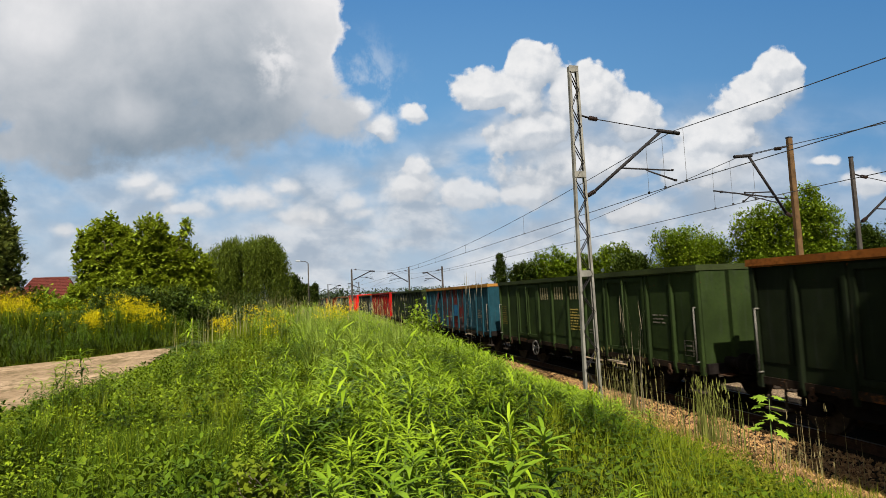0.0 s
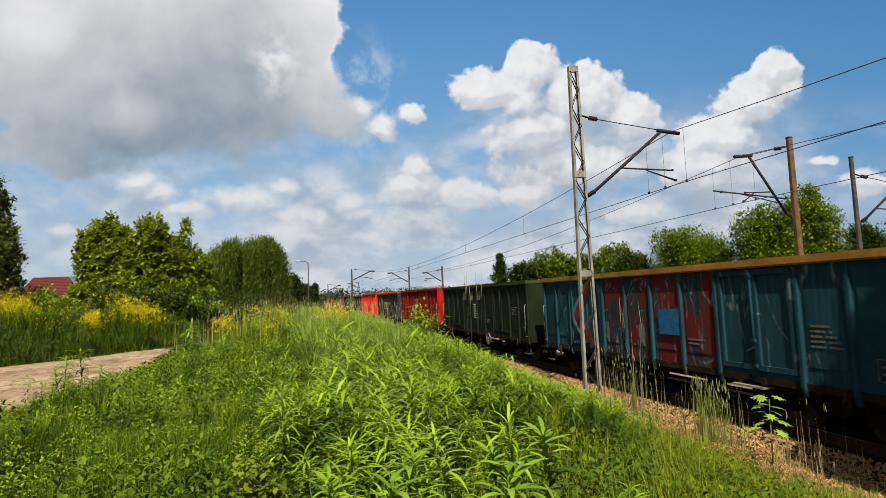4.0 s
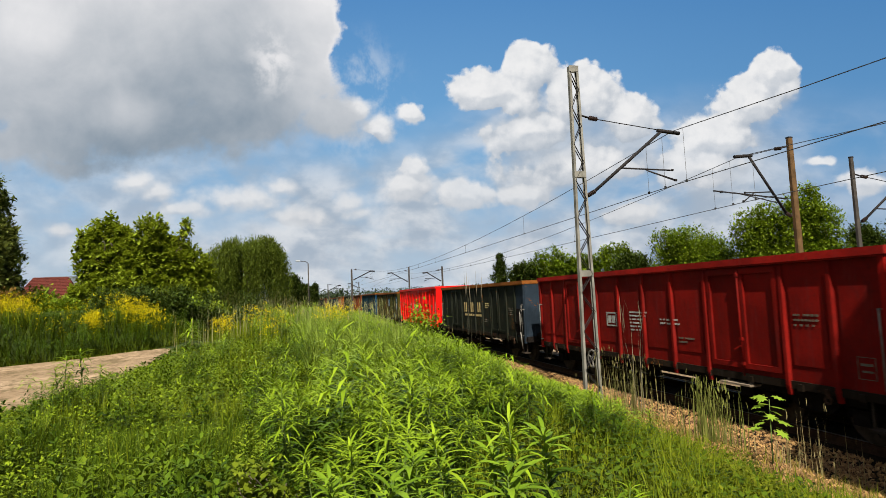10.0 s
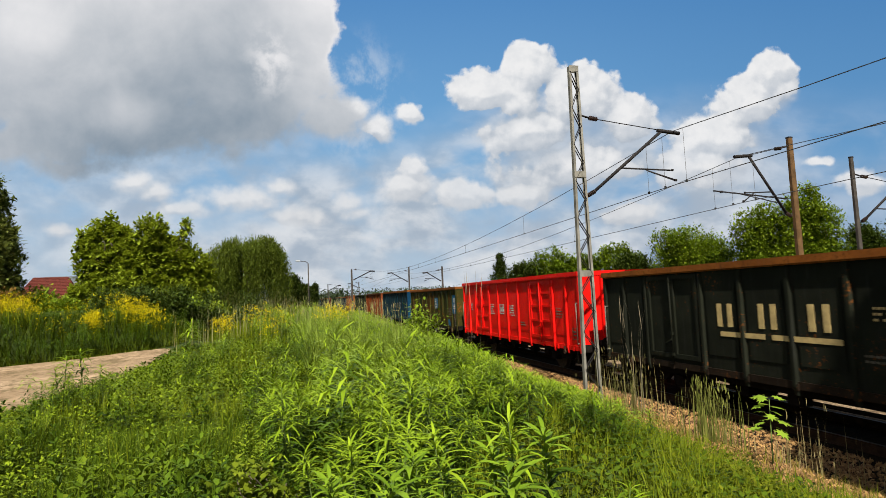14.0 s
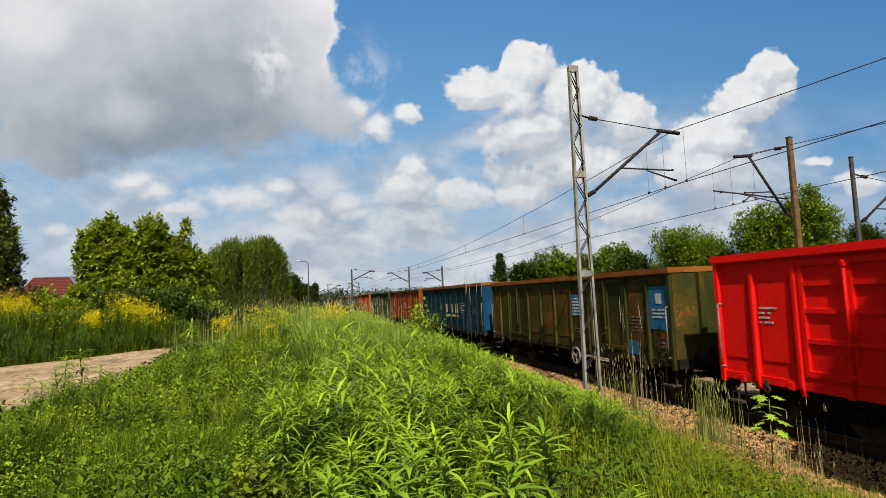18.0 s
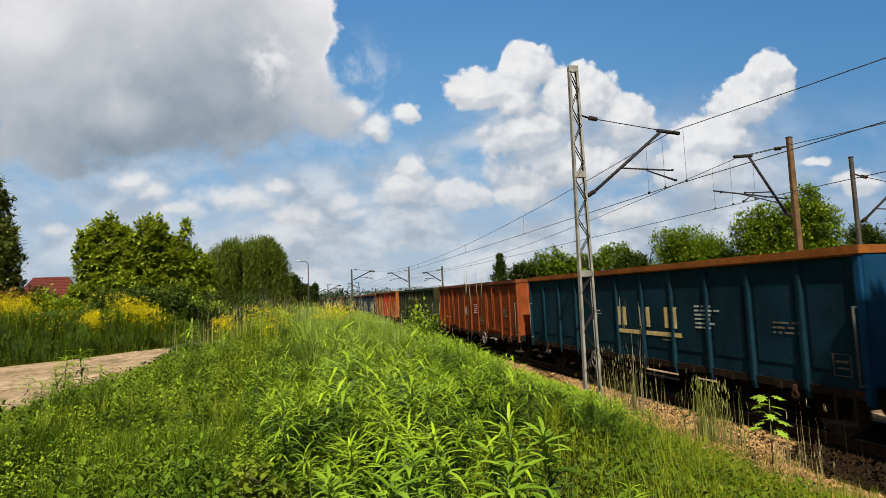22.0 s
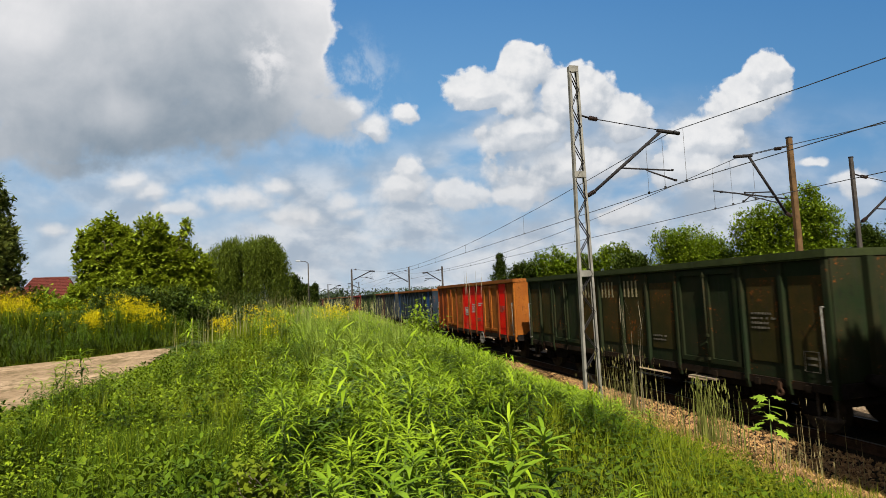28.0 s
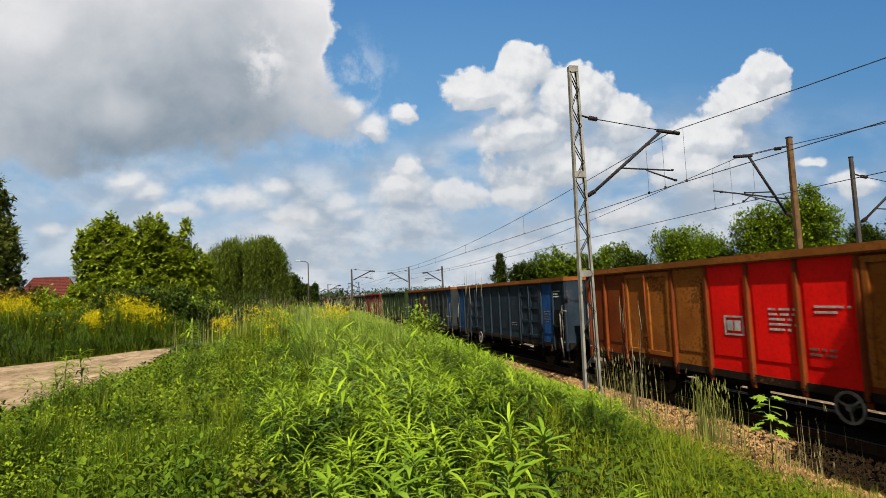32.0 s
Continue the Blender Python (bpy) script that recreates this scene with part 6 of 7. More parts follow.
def flowers(name, label, n, x, y, sx, sy, h, size):
    X, Y = RNG.normal(x, sx, n), RNG.normal(y, sy, n)
    Z = ground_z(X, Y) + h * (0.55 + 0.5 * RNG.random(n))
    k = n * 8
    size = size * 0.8
    keep = RNG.random(n) < 0.6
    X, Y, Z = X[keep], Y[keep], Z[keep] - 0.15 * h * RNG.random(keep.sum())
    n = len(X)
    k = n * 8
    base = np.repeat(np.stack([X, Y, Z], -1), 8, 0) + RNG.normal(0, size * 1.3, (k, 3))
    v, f = strips(base, RNG.random(k) * 6.28, 1.2 * RNG.random(k), np.full(k, size), np.full(k, size), 1.0 * RNG.random(k), 3, 0, "leaf")
    s = strips(np.stack([X, Y, ground_z(X, Y)], -1), RNG.random(n) * 6.28, 0.1 * RNG.random(n), Z - ground_z(X, Y), np.full(n, 0.02), np.zeros(n), 3)
    p = new(name, mesh_from(name, s[0], s[1], GRASS, True))
    tagged(p, label, "flowers", kind="stuff")
    part("blossom", mesh_from("blossom", v, f, FLOWER, True), p, "bright yellow blossom")


for _n, _x, _y, _sx, _sy, _h, _size in (
        (430, -6.4, 25.6, 0.42, 0.4, 1.15, 0.05), (120, -5.6, 26.2, 0.35, 0.4, 0.95, 0.045), (230, -7.35, 24.1, 0.16, 0.2, 0.9, 0.05), (260, -9.7, 23.6, 0.4, 0.4, 1.05, 0.05),
        (90, -8.9, 23.3, 0.6, 0.5, 0.75, 0.03), (40, -8.1, 23.4, 0.5, 0.4, 0.6, 0.026), (120, -10.6, 25.6, 0.9, 0.8, 0.85, 0.035), (90, -7.9, 24.8, 0.5, 0.5, 0.8, 0.03), (220, -11.7, 27.6, 0.5, 0.8, 1.0, 0.045)):
    flowers("yellow_flowers", "patch of bright yellow flowers on the bank", _n, _x, _y, _sx, _sy, _h, _size)
for _n, _x, _y, _sx, _sy, _h, _size in ((340, 1.4, 20.6, 0.34, 0.4, 1.2, 0.045), (170, -2.75, 23.6, 0.24, 0.4, 1.15, 0.05), (110, -0.6, 16.4, 0.25, 0.5, 1.25, 0.03), (90, -1.3, 19.4, 0.25, 0.4, 1.3, 0.035)):
    flowers("yellow_flowers", "patch of bright yellow flowers in the grass", _n, _x, _y, _sx, _sy, _h, _size)

# ---- trees ----


def limb(bm, a, b, r0, r1, n=7, wob=0.06, rng=random):
    a, b = Vector(a), Vector(b)
    p, prev = a, r0
    for i in range(1, 4):
        t = i / 3
        q = a.lerp(b, t) + Vector((rng.gauss(0, wob), rng.gauss(0, wob), 0)) * (b - a).length * (0 if i == 3 else 1)
        r = r0 + (r1 - r0) * t
        tube_bm(bm, p, q, prev, r, n, False)
        p, prev = q, r


def crown_points(lobes, n, rng):
    """Points near the surface of a set of lobes, with gaps."""
    vol = np.array([a * b * c for _, _, _, a, b, c in lobes]) ** 0.67
    pick = rng.choice(len(lobes), n, p=vol / vol.sum())
    L = np.array(lobes)[pick]
    d = rng.standard_normal((n, 3))
    d /= np.linalg.norm(d, axis=1, keepdims=True)
    r = rng.random(n) ** 0.35
    return L[:, :3] + d * L[:, 3:] * r[:, None] * (0.85 + 0.3 * rng.random((n, 1))), d


def leaves_mesh(name, centres, out, per, size, spread, mat, rng, droop=0.5, aspect=0.56):
    k = len(centres) * per
    c = np.repeat(centres, per, 0) + rng.normal(0, spread, (k, 3))
    head = np.arctan2(np.repeat(out[:, 1], per), np.repeat(out[:, 0], per)) + rng.normal(0, 1.2, k)
    L = size * (0.6 + 0.8 * rng.random(k)) * np.repeat(0.75 + 0.5 * rng.random(len(centres)), per)
    v, f = strips(c, head, 1.0 + droop * rng.normal(0.6, 1.1, k), L, L * aspect, 0.5 * rng.random(k), 3, 0, "leaf")
    return mesh_from(name, v, f, mat, True)


LEAF_A = leafy("tree_leaf", (0.0520, 0.0820, 0.0050), (0.2400, 0.3000, 0.0220), 0.35, 0.5)
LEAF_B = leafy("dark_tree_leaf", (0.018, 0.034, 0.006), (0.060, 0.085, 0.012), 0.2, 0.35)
LEAF_E = leafy("greyish_tree_leaf", (0.040, 0.060, 0.013), (0.170, 0.200, 0.050), 0.3, 0.5)
LEAF_C = leafy("willow_leaf", (0.0360, 0.0576, 0.0072), (0.1140, 0.1472, 0.0171), 0.35, 0.35)
LEAF_D = leafy("fresh_tree_leaf", (0.040, 0.078, 0.004), (0.180, 0.250, 0.015), 0.25, 0.5)


def tree(name, label, x, y, z, lobes, clumps, per, size, mat, seed, trunk_r=0.22, spread=0.21):
    """A tapered trunk with limbs to each lobe and a crown of many small leaves; lobes are relative to the foot."""
    rng, pr = np.random.default_rng(seed), random.Random(seed)
    t = new(name)
    t.location = (x, y, z)
    tagged(t, label, "tree")
    bm = bmesh.new()
    low = min(l[2] - l[5] for l in lobes)
    high = max(l[2] for l in lobes)
    limb(bm, (0, 0, -0.3), (0.1, 0, max(1.0, low + 0.5 * (high - low) * 0.5)), trunk_r, trunk_r * 0.65, 9, 0.03, pr)
    fork = (0.1, 0, max(1.0, low + 0.25 * (high - low)))
    for l in lobes:
        limb(bm, fork, (l[0], l[1], l[2] + 0.2 * l[5]), trunk_r * 0.5, trunk_r * 0.1, 6, 0.1, pr)
        for _ in range(3):
            limb(bm, (l[0] * 0.7, l[1] * 0.7, (l[2] + fork[2]) / 2), (l[0] + pr.uniform(-1, 1) * l[3] * 0.8, l[1] + pr.uniform(-1, 1) * l[4] * 0.8, l[2] + pr.uniform(-0.5, 0.9) * l[5]), trunk_r * 0.2, 0.012, 5, 0.1, pr)
    piece("trunk", bm, BARK, t)
    c, d = crown_points(lobes, clumps, rng)
    part("crown", leaves_mesh("crown", c, d, per, size, spread, mat, rng), t)
    return t


def lobes_in(w, h, n, seed, low=0.25, depth=0.8):
    """Lobes that fill a crown of width w and height h, unevenly."""
    r = random.Random(seed)
    out = [(0, 0, h * (0.5 + low / 2), w * 0.36, w * 0.36 * depth, h * (0.5 - low / 2) * 0.8)]
    for i in range(n):
        a = i / n * 6.283 + r.uniform(-0.3, 0.3)
        q = r.uniform(0.26, 0.36)
        out.append((math.cos(a) * w * q, math.sin(a) * w * q * depth, h * r.uniform(low + 0.1, 0.8), w * r.uniform(0.15, 0.22), w * r.uniform(0.15, 0.22) * depth, h * r.uniform(0.11, 0.2)))
    return out


SHOOTS = [(-3.6 + 0.52 * i, 0.2 * math.sin(i * 2.0), 5.6 + 1.1 * math.sin(i * 0.55 + 0.3) + 0.35 * math.sin(i * 2.7), 0.3, 0.3, 0.75) for i in range(13)]
tree("tree", "broad bushy green tree with uneven crown beyond the lane", -9.8, 42.0, 1.5, [(-3.3, 0, 4.6, 0.9, 1.0, 2.0), (-2.4, 0.2, 3.6, 1.3, 1.3, 2.0), (-1.7, 0.3, 5.2, 1.0, 1.2, 1.9), (-0.6, 0, 4.4, 1.2, 1.2, 1.9), (0.6, -0.3, 5.9, 0.95, 1.1, 1.6), (0.4, 0, 4.0, 1.3, 1.3, 1.8), (1.9, 0, 4.3, 1.1, 1.2, 1.9), (2.9, 0.2, 3.6, 1.0, 1.2, 1.8), (3.7, 0.2, 2.8, 0.9, 1.1, 1.8), (-0.5, -0.8, 2.2, 3.6, 1.5, 1.6), (2.2, -0.5, 1.5, 2.4, 1.3, 1.4), (-3.6, -0.3, 1.8, 1.0, 1.1, 1.2)] + SHOOTS, 4800, 13, 0.27, LEAF_A, 1, 0.22, 0.09)
tree("tree", "dark leafy tree at the field edge", -18.6, 38.0, 2.2, [(0, 0, 4.2, 2.6, 2.2, 2.6), (0.6, 0.1, 7.0, 1.9, 1.6, 2.0), (1.8, 0, 3.8, 1.4, 1.4, 2.0), (-1.8, 0, 5.6, 2.0, 1.9, 2.2), (1.5, 0.1, 2.0, 1.8, 1.6, 1.4), (2.1, 0, 5.0, 0.9, 0.9, 1.2)], 4600, 13, 0.25, LEAF_E, 2, 0.25, 0.10)


def willow(x, y, z, w, h, seed):
    """Weeping willow: domed crown with hanging strands."""
    rng, pr = np.random.default_rng(seed), random.Random(seed)
    t = new("willow_tree")
    t.location = (x, y, z)
    tagged(t, "weeping willow with a domed crown of hanging twigs", "tree")
    bm = bmesh.new()
    limb(bm, (0, 0, -0.3), (0.2, 0, h * 0.45), 0.35, 0.25, 9, 0.03, pr)
    for i in range(9):
        a = i * 0.7
        limb(bm, (0.2, 0, h * 0.42), (math.cos(a) * w * 0.33, math.sin(a) * w * 0.3, h * pr.uniform(0.7, 0.92)), 0.14, 0.02, 6, 0.08, pr)
    piece("trunk", bm, BARK, t)
    n = 1800
    a, q = rng.random(n) * 6.283, np.sqrt(rng.random(n))
    # strands hang in curtains from a few dozen boughs
    m = 46
    ba, bq = rng.random(m) * 6.283, np.sqrt(rng.random(m))
    pick = rng.integers(0, m, n)
    bx, by = np.cos(ba[pick]) * bq[pick] * w * 0.43 + rng.normal(0, 0.42, n), np.sin(ba[pick]) * bq[pick] * w * 0.43 + rng.normal(0, 0.42, n)
    q = np.clip(np.hypot(bx, by) / (w / 2), 0, 1)
    a = np.arctan2(by, bx)
    bz = h * (0.58 + 0.38 * np.sqrt(np.clip(1 - q ** 3, 0, 1))) * (0.86 + 0.16 * rng.random(m))[pick] * (0.97 + 0.05 * rng.random(n)) * (1 - 0.12 * np.clip(-bx / (w / 2) - 0.1, 0, 1))
    c, o = [], []
    for i in range(n):
        L = h * (0.15 + 0.60 * rng.random())
        m = int(L / 0.16) + 2
        zz = bz[i] - np.linspace(0, L, m)
        c.append(np.stack([bx[i] + 0.25 * np.cos(a[i]) * np.linspace(0, 1, m) + rng.normal(0, 0.05, m), by[i] + 0.25 * np.sin(a[i]) * np.linspace(0, 1, m) + rng.normal(0, 0.05, m), zz], -1))
        o.append(np.tile((math.cos(a[i]), math.sin(a[i]), 0), (m, 1)))
    c, o = np.concatenate(c), np.concatenate(o)
    part("crown", leaves_mesh("crown", c, o, 2, 0.26, 0.08, LEAF_C, rng, 2.2, 0.22), t)


willow(-4.5, 58.0, 1.4, 8.4, 8.2, 21)

# out of view, added only to throw shade on the passing train
tree("tree", "unseen tall slender tree added beside the track to shade the train", 7.0, -3.7, -0.1, [(0.0, -0.1, 4.6, 0.8, 1.4, 1.7), (0.05, 0.1, 7.0, 0.9, 1.8, 2.0), (0.0, -0.1, 9.4, 0.9, 1.9, 2.0), (0.0, 0.1, 11.7, 0.85, 1.9, 1.9)], 4200, 14, 0.40, LEAF_B, 9, 0.2, 0.16)

# second unseen tree, put here to darken the ballast but not the train
tree("tree", "unseen leafy young tree added beside the track to shade the ballast", 7.4, 2.7, -0.1, [(0.0, 0.0, 2.2, 0.7, 0.8, 1.0), (0.0, 0.1, 3.6, 0.75, 0.9, 1.1), (0.0, 0.0, 4.8, 0.6, 0.8, 0.9)], 1700, 13, 0.24, LEAF_B, 10, 0.09, 0.10)

RIGHT = "leafy green tree beyond the railway"
LEFT = "dark green tree beside the line"
for _i, (_x, _y, _z, _w, _h, _mat, _lab) in enumerate((
        (24.8, 31.0, 0.0, 5.4, 7.0, LEAF_D, RIGHT), (31.6, 24.6, 0.0, 2.6, 6.0, LEAF_B, RIGHT), (33.2, 23.6, 0.0, 2.6, 6.8, LEAF_B, RIGHT),
        (23.7, 55.5, 0.0, 4.6, 6.4, LEAF_B, RIGHT), (26.6, 54.6, 0.0, 4.8, 8.0, LEAF_D, RIGHT), (29.6, 54.0, 0.0, 4.6, 7.2, LEAF_D, RIGHT), (32.6, 53.0, 0.0, 4.6, 8.1, LEAF_D, RIGHT), (35.5, 52.5, 0.0, 4.5, 6.6, LEAF_B, RIGHT), (22.4, 34.5, 0.0, 2.8, 5.6, LEAF_B, RIGHT), (37.0, 44.0, 0.0, 4.0, 6.6, LEAF_B, RIGHT),
        (-0.4, 72.6, 1.0, 3.0, 5.6, LEAF_B, LEFT), (0.9, 74.0, 1.0, 2.0, 4.2, LEAF_B, LEFT), (2.4, 80.0, 1.0, 1.6, 4.2, LEAF_B, LEFT), (-7.0, 66.0, 1.2, 4.5, 4.5, LEAF_A, LEFT))):
    tree("tree", _lab, _x, _y, _z, lobes_in(_w, _h, 9, 50 + _i), 4200 if _y < 40 else 1900, 9, 0.155 if _y < 40 else 0.25, _mat, 80 + _i, 0.16, 0.10)
tree("tree", "two-headed leafy green tree beyond the railway", 27.1, 25.9, 0.0, [(0.69 * s, -0.72 * s, z, r, r, h) for s, z, r, h in ((-1.8, 5.2, 1.1, 1.8), (-0.9, 5.8, 1.0, 1.6), (0.3, 5.3, 1.2, 1.9), (1.0, 6.3, 1.1, 1.9), (1.7, 5.2, 1.1, 1.9), (-1.6, 3.8, 1.3, 1.3), (1.4, 3.8, 1.4, 1.3), (0.0, 3.7, 1.4, 1.4))], 6000, 10, 0.15, LEAF_D, 131, 0.18, 0.08)


def spruce(x, y, z, h, seed):
    rng = np.random.default_rng(seed)
    t = new("spruce_tree")
    t.location = (x, y, z)
    tagged(t, "dark pointed spruce behind the train", "tree")
    bm = bmesh.new()
    tube_bm(bm, (0, 0, -0.2), (0, 0, h), 0.14, 0.02, 7)
    piece("trunk", bm, BARK, t)
    n = 2600
    q = rng.random(n) ** 1.15
    zz = h * (0.1 + 0.9 * q)
    tier = 0.75 + 0.35 * np.sin(q * 34.0)
    rad = (1 - q) ** 0.9 * h * 0.34 * tier * (0.3 + 0.75 * rng.random(n)) + 0.06
    a = rng.random(n) * 6.283
    c = np.stack([np.cos(a) * rad, np.sin(a) * rad, zz], -1)
    part("crown", leaves_mesh("crown", c, c, 5, 0.3, 0.1, LEAF_B, rng, 0.5, 0.25), t)


spruce(21.2, 56.5, 0.0, 6.7, 31)


def shrub(x, y, w, h, mat, seed, label, leaf=0.2, n=260):
    """Dense rounded shrub of several stems."""
    r = random.Random(seed)
    lobes = [(r.uniform(-0.3, 0.3) * w, r.uniform(-0.3, 0.3) * w, h * r.uniform(0.35, 0.7), w * r.uniform(0.2, 0.34), w * r.uniform(0.2, 0.34), h * r.uniform(0.25, 0.4)) for _ in range(5)]
    rng = np.random.default_rng(seed)
    o = new("shrub")
    o.location = (x, y, float(ground_z(x, y)))
    tagged(o, label, "shrub")
    bm = bmesh.new()
    for l in lobes:
        limb(bm, (0, 0, -0.1), (l[0], l[1], l[2]), 0.035, 0.01, 5, 0.08, r)
    piece("stem", bm, BARK, o)
    c, d = crown_points(lobes, n, rng)
    part("foliage", leaves_mesh("foliage", c, d, 12, leaf, 0.16, mat, rng), o)


RUSSET = leafy("russet_leaf", (0.060, 0.038, 0.008), (0.210, 0.130, 0.030), 0.25, 0.8)
shrub(-15.6, 37.0, 2.6, 2.3, RUSSET, 399, "russet-leaved shrub before the house", 0.15, 300)
for _i, (_x, _y, _w, _h) in enumerate(((-16.4, 38.0, 3.0, 2.6), (-14.6, 38.5, 2.6, 2.2), (-18.8, 39.5, 3.2, 2.9), (-20.8, 41.0, 3.2, 3.0), (-17.6, 36.0, 2.6, 1.9), (-22.8, 40.0, 3.2, 2.5), (-20.0, 42.0, 3.2, 2.3), (-13.4, 38.0, 2.2, 1.6), (-7.6, 33.5, 2.4, 1.7), (-6.0, 34.5, 2.2, 1.6), (-4.4, 33.5, 2.0, 1.5), (-5.2, 30.5, 1.6, 1.2), (-26.0, 41.0, 3.4, 2.4))):
    shrub(_x, _y, _w, _h, LEAF_D if _i % 2 else LEAF_A, 300 + _i, "rounded green shrub on the bank")
# dark leaf colour stands in for deep shade between the trees
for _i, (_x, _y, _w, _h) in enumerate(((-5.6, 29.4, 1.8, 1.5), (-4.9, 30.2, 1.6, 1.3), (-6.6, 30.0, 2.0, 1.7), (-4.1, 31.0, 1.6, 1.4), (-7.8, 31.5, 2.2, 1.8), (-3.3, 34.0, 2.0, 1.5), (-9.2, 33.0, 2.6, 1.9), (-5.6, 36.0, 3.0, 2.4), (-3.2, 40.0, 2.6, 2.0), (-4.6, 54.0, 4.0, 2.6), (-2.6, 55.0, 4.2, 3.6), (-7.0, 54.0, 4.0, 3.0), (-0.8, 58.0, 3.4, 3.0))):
    shrub(_x, _y, _w, _h, LEAF_B, 360 + _i, "dense bush with leaves darkened for the shade of the trees", 0.15, 300)
shrub(4.35, 19.7, 1.6, 1.65, LEAF_D, 340, "small bright green shrub at the top of the cutting", 0.13, 90)
shrub(3.75, 18.8, 0.8, 0.9, LEAF_D, 341, "low green shrub at the top of the cutting", 0.12, 60)


def sapling(x, y, h):
    """Young maple: tiers of broad lobed leaves held flat."""
    s = new("maple_sapling")
    s.location = (x, y, float(ground_z(x, y)))
    tagged(s, "young maple sapling with broad pale green leaves", "sapling")
    bm = bmesh.new()
    tube_bm(bm, (0, 0, -0.05), (0.03, 0, h), 0.012, 0.005, 6)
    piece("stem", bm, STEM, s)
    out = ((0.0, -0.5), (0.12, -0.22), (0.42, -0.34), (0.26, -0.02), (0.62, 0.14), (0.28, 0.2), (0.3, 0.5), (0.12, 0.36), (0.0, 0.75), (-0.12, 0.36), (-0.3, 0.5), (-0.28, 0.2), (-0.62, 0.14), (-0.26, -0.02), (-0.42, -0.34), (-0.12, -0.22))
    bm = bmesh.new()
    c = bm.verts.new((0, 0, 0.02))
    vs = [bm.verts.new((a, b, -0.12 * (a * a + b * b))) for a, b in out]
    for i in range(16):
        bm.faces.new((c, vs[i], vs[(i + 1) % 16]))
    leaf = to_mesh("leaf", bm, leafy("maple_leaf", (0.16, 0.26, 0.02), (0.26, 0.38, 0.04), 0.45))
    r = random.Random(9)
    for i in range(15):
        z = h * (0.5 + 0.5 * (i // 3) / 4)
        a = i * 137 + r.uniform(-15, 15)
        q = 0.19 * (1.25 - 0.6 * z / h)
        sc = 0.20 * r.uniform(0.8, 1.15)
        part("leaf", leaf, s, at=pose(q * math.cos(radians(a)), q * math.sin(radians(a)), z + 0.03, r.uniform(-30, 0), r.uniform(-15, 15), a - 90) @ Matrix.Diagonal((sc, sc, sc, 1)))


sapling(6.55, 6.85, 0.93)

# ---- house, lamp and the far distance ----
TILE = plain("red_roof_tile", (0.070, 0.014, 0.009), 0.9)
PLASTER = plain("pale_plaster", (0.30, 0.26, 0.20), 0.9)
GLASS = plain("dark_window_glass", (0.02, 0.025, 0.03), 0.1)


def house(x, y, z, w, d, h, roof, turn, label, tile, hip=0.0):
    """A plastered house with a gable roof, windows and a chimney."""
    o = new("house")
    o.matrix_basis = pose(x, y, z, 0, 0, turn)
    tagged(o, label, "house")
    bm = bmesh.new()
    box_bm(bm, -w / 2, w / 2, -d / 2, d / 2, -1.0, h)
    for s in (-1, 1) if not hip else ():
        a, b, c = (bm.verts.new((s * w / 2, -d / 2, h)), bm.verts.new((s * w / 2, d / 2, h)), bm.verts.new((s * w / 2, 0, h + roof)))
        bm.faces.new((a, b, c))
    piece("wall", bm, PLASTER, o)
    for s in (-1, 1):
        bm = bmesh.new()
        e = 0.5
        sl = math.hypot(d / 2, roof)
        n = 14
        prof = []
        for i in range(n):
            for t, up in ((i / n, 0.09), ((i + 1) / n, 0.03)):
                prof.append((s * (d / 2 + e) * (1 - t), h + roof * t - e * roof / (d / 2) * (1 - t) + up))
        prof += [(0.0, h + roof - 0.08), (s * (d / 2 + e), h - e * roof / (d / 2) - 0.06)]
        ends = [[bm.verts.new((q * (1 - hip * (1 - abs(a) / (d / 2 + e))), a, b)) for a, b in prof] for q in (-w / 2 - e, w / 2 + e)]
        for i in range(len(prof)):
            j = (i + 1) % len(prof)
            bm.faces.new((ends[0][i], ends[0][j], ends[1][j], ends[1][i]))
        bm.faces.new(ends[0][::-1])
        bm.faces.new(ends[1])
        piece("roof", bm, tile, o)
    for i in range(3):
        bm = bmesh.new()
        xx = -w / 2 + (i + 0.5) * w / 3
        box_bm(bm, xx - 0.5, xx + 0.5, -d / 2 - 0.03, -d / 2 + 0.02, 0.9, 2.2)
        win = piece("window", bm, GLASS, o)
        bm = bmesh.new()
        for a in ((xx - 0.58, xx - 0.5, 0.82, 2.28), (xx + 0.5, xx + 0.58, 0.82, 2.28), (xx - 0.5, xx + 0.5, 2.2, 2.28), (xx - 0.5, xx + 0.5, 0.82, 0.9), (xx - 0.03, xx + 0.03, 0.9, 2.2)):
            box_bm(bm, a[0], a[1], -d / 2 - 0.06, -d / 2 + 0.01, a[2], a[3])
        piece("frame", bm, WHITE, win)


GREY_TILE = plain("grey_roof_sheet", (0.10, 0.11, 0.12), 0.8)
house(-24.9, 68.5, 1.3, 4.6, 5.0, 3.2, 1.9, 14, "low house with a red hipped tile roof among trees", TILE, 0.45)
house(-20.4, 69.5, 1.2, 5.0, 4.6, 2.6, 1.8, 14, "small house with a red roof half hidden by trees", TILE, 0.4)
house(-29.6, 88.0, 1.5, 5.0, 6.0, 4.4, 1.6, 10, "far house with a shallow grey roof", GREY_TILE)


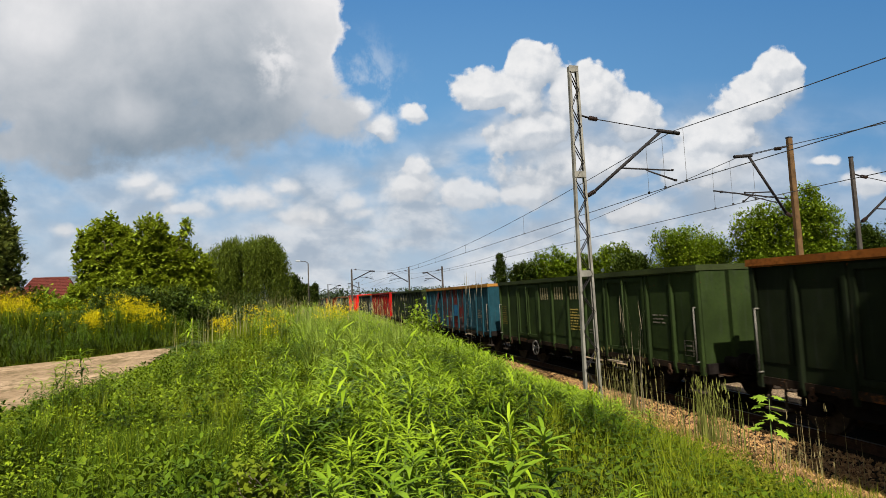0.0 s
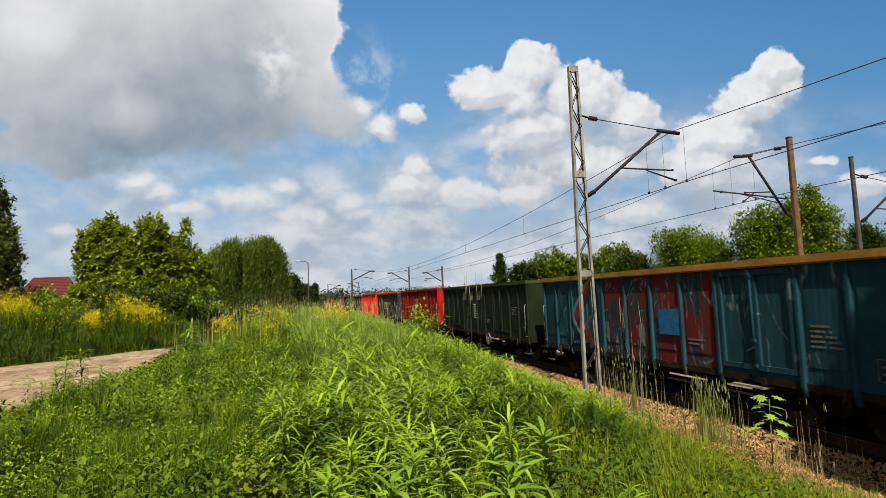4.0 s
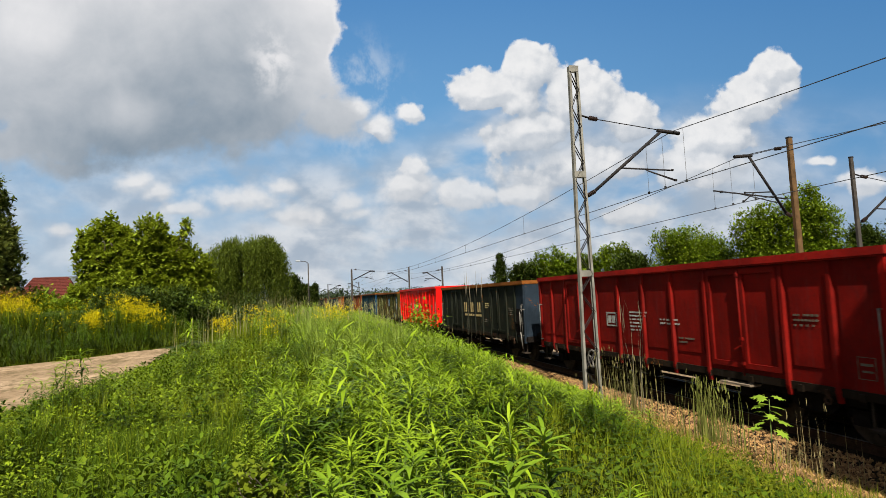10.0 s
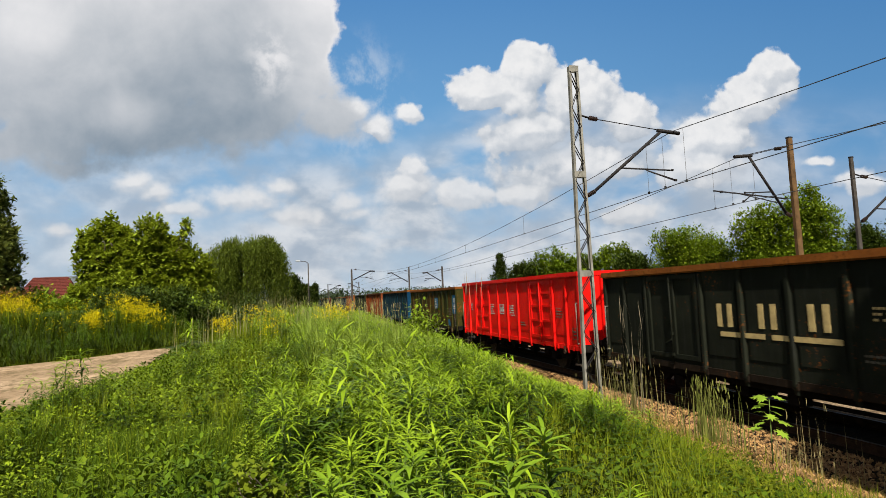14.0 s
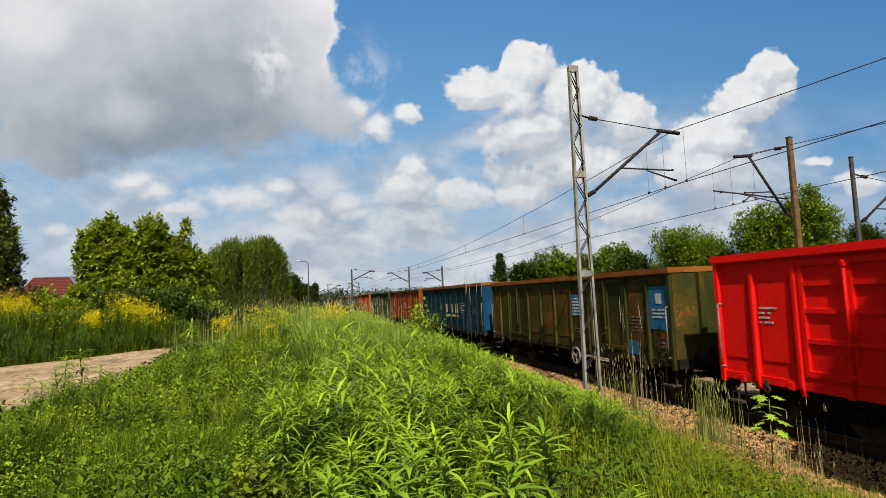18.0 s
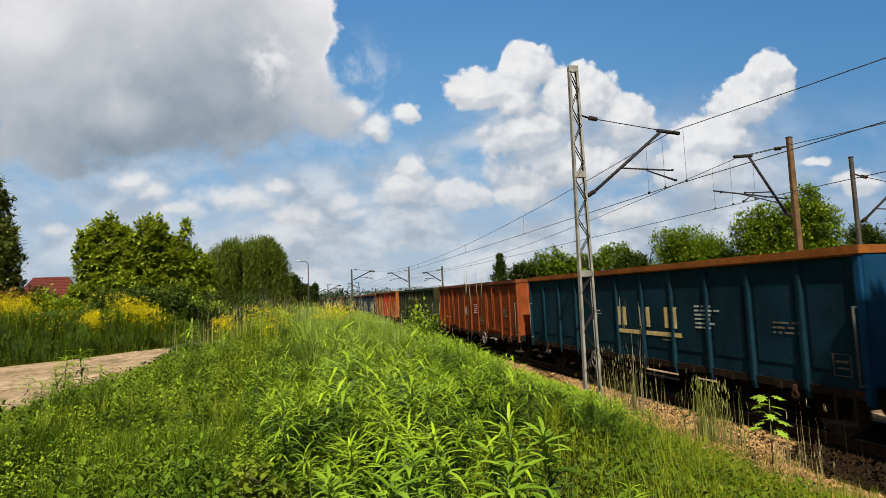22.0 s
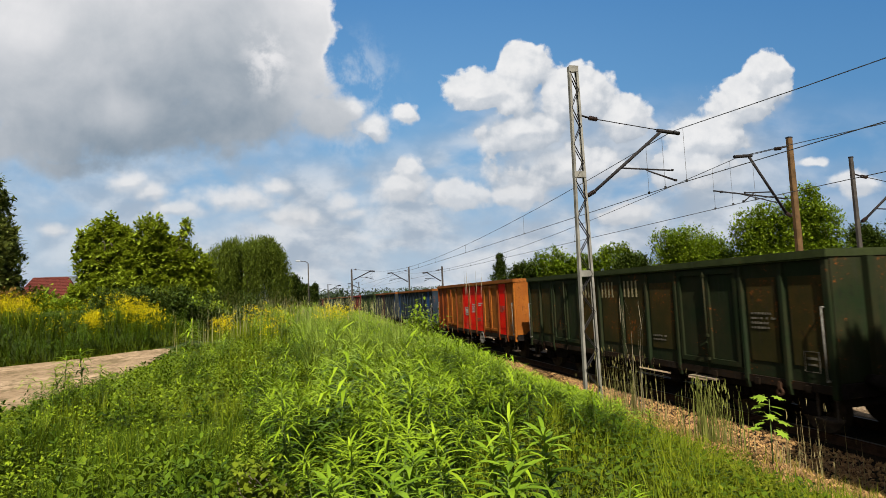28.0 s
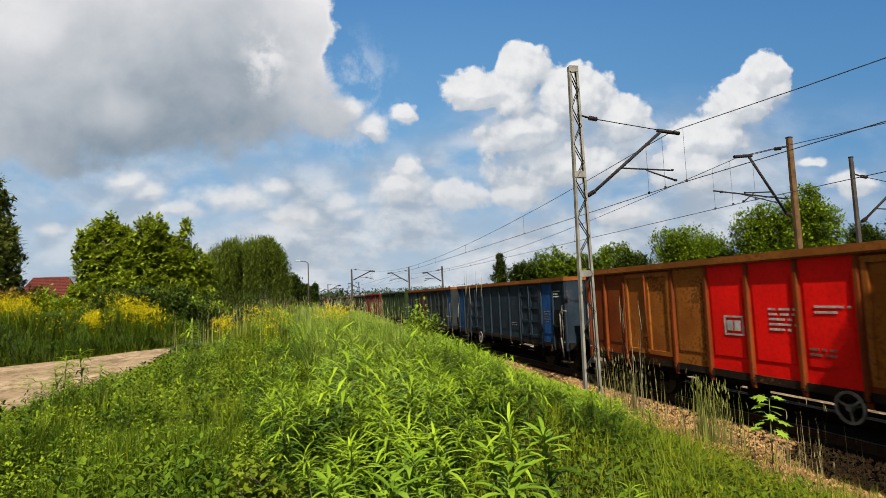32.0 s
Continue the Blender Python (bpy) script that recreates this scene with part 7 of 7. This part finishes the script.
def street_lamp(x, y, z, top):
    o = new("street_lamp")
    o.location = (x, y, z)
    tagged(o, "grey street lamp with a short curved arm", "street lamp")
    h = top - z
    bm = bmesh.new()
    tube_bm(bm, (0, 0, -0.2), (0, 0, h - 0.2), 0.1, 0.06, 8)
    piece("pole", bm, MAST_DARK, o)
    bm = bmesh.new()
    for a, b in (((0, 0, h - 0.2), (-0.25, 0, h)), ((-0.25, 0, h), (-1.0, 0, h + 0.12))):
        tube_bm(bm, a, b, 0.045, n=6)
    piece("arm", bm, MAST_DARK, o)
    bm = bmesh.new()
    box_bm(bm, -1.5, -0.95, -0.12, 0.12, h + 0.06, h + 0.18)
    piece("lantern", bm, STEEL_GREY, o, "", 0.03)


street_lamp(1.7, 71.8, 1.0, 7.6)


def far_woods():
    """Low line of distant trees and hedges along the horizon."""
    rng = np.random.default_rng(77)
    chunks = []
    for i in range(420):
        a = radians(-32 + 92 * rng.random()) if i > 170 else radians(2.3 + 21 * rng.random())
        d = 110 + 320 * rng.random() ** 1.3 if i > 170 else 330 + 120 * rng.random()
        if 1.0 < math.degrees(a) < 5.5:
            d = 720 + 80 * rng.random()
        x, y = d * math.sin(a), d * math.cos(a)
        if -1 < x < 25 and d < 700:
            continue
        h = d * (0.012 + 0.013 * rng.random() ** 1.5)
        m = 90
        dirs = rng.standard_normal((m, 3))
        dirs /= np.linalg.norm(dirs, axis=1, keepdims=True)
        c = np.array([x, y, 0.6 + h * 0.48]) + dirs * np.array([h * 0.75, h * 0.75, h * 0.5]) * rng.random((m, 1)) ** 0.4
        L = h * (0.10 + 0.10 * rng.random(m))
        chunks.append(strips(c, rng.random(m) * 6.28, 0.3 + 1.9 * rng.random(m), L, L * 0.8, rng.random(m), 3, 0, "leaf"))
    v, f = join(chunks)
    tagged(new("far_woods", mesh_from("far_woods", v, f, leafy("far_leaf", (0.016, 0.028, 0.010), (0.042, 0.06, 0.022), 0.15, 0.02), True)), "line of dark distant woods on the horizon", "woods", kind="stuff")


far_woods()


def motions():
    times = [i * 4.0 for i in range(9)]
    for i, w in enumerate(WAGONS):
        walk(w, [(t, pose(TRACK_X, wagon_y(i, t), 0)) for t in times])
    # wheels roll at the speed of the train
    step = 0.135
    n = int(32.0 / step) + 2
    for i, w in enumerate(WAGONS[:15]):
        for bogie in w.children:
            for ws in bogie.children:
                y, z = ws.location.y, ws.location.z
                walk(ws, [(min(32.0, k * step), pose(0, y, z, math.degrees(SPEED * min(32.0, k * step) / 0.46) % 360, 0, 0)) for k in range(n)])
    walk(backdrop, [(t, pose(0, 0, 0, 0, 0, 0.95 * t / 32.0)) for t in (0.0, 16.0, 32.0)])


motions()
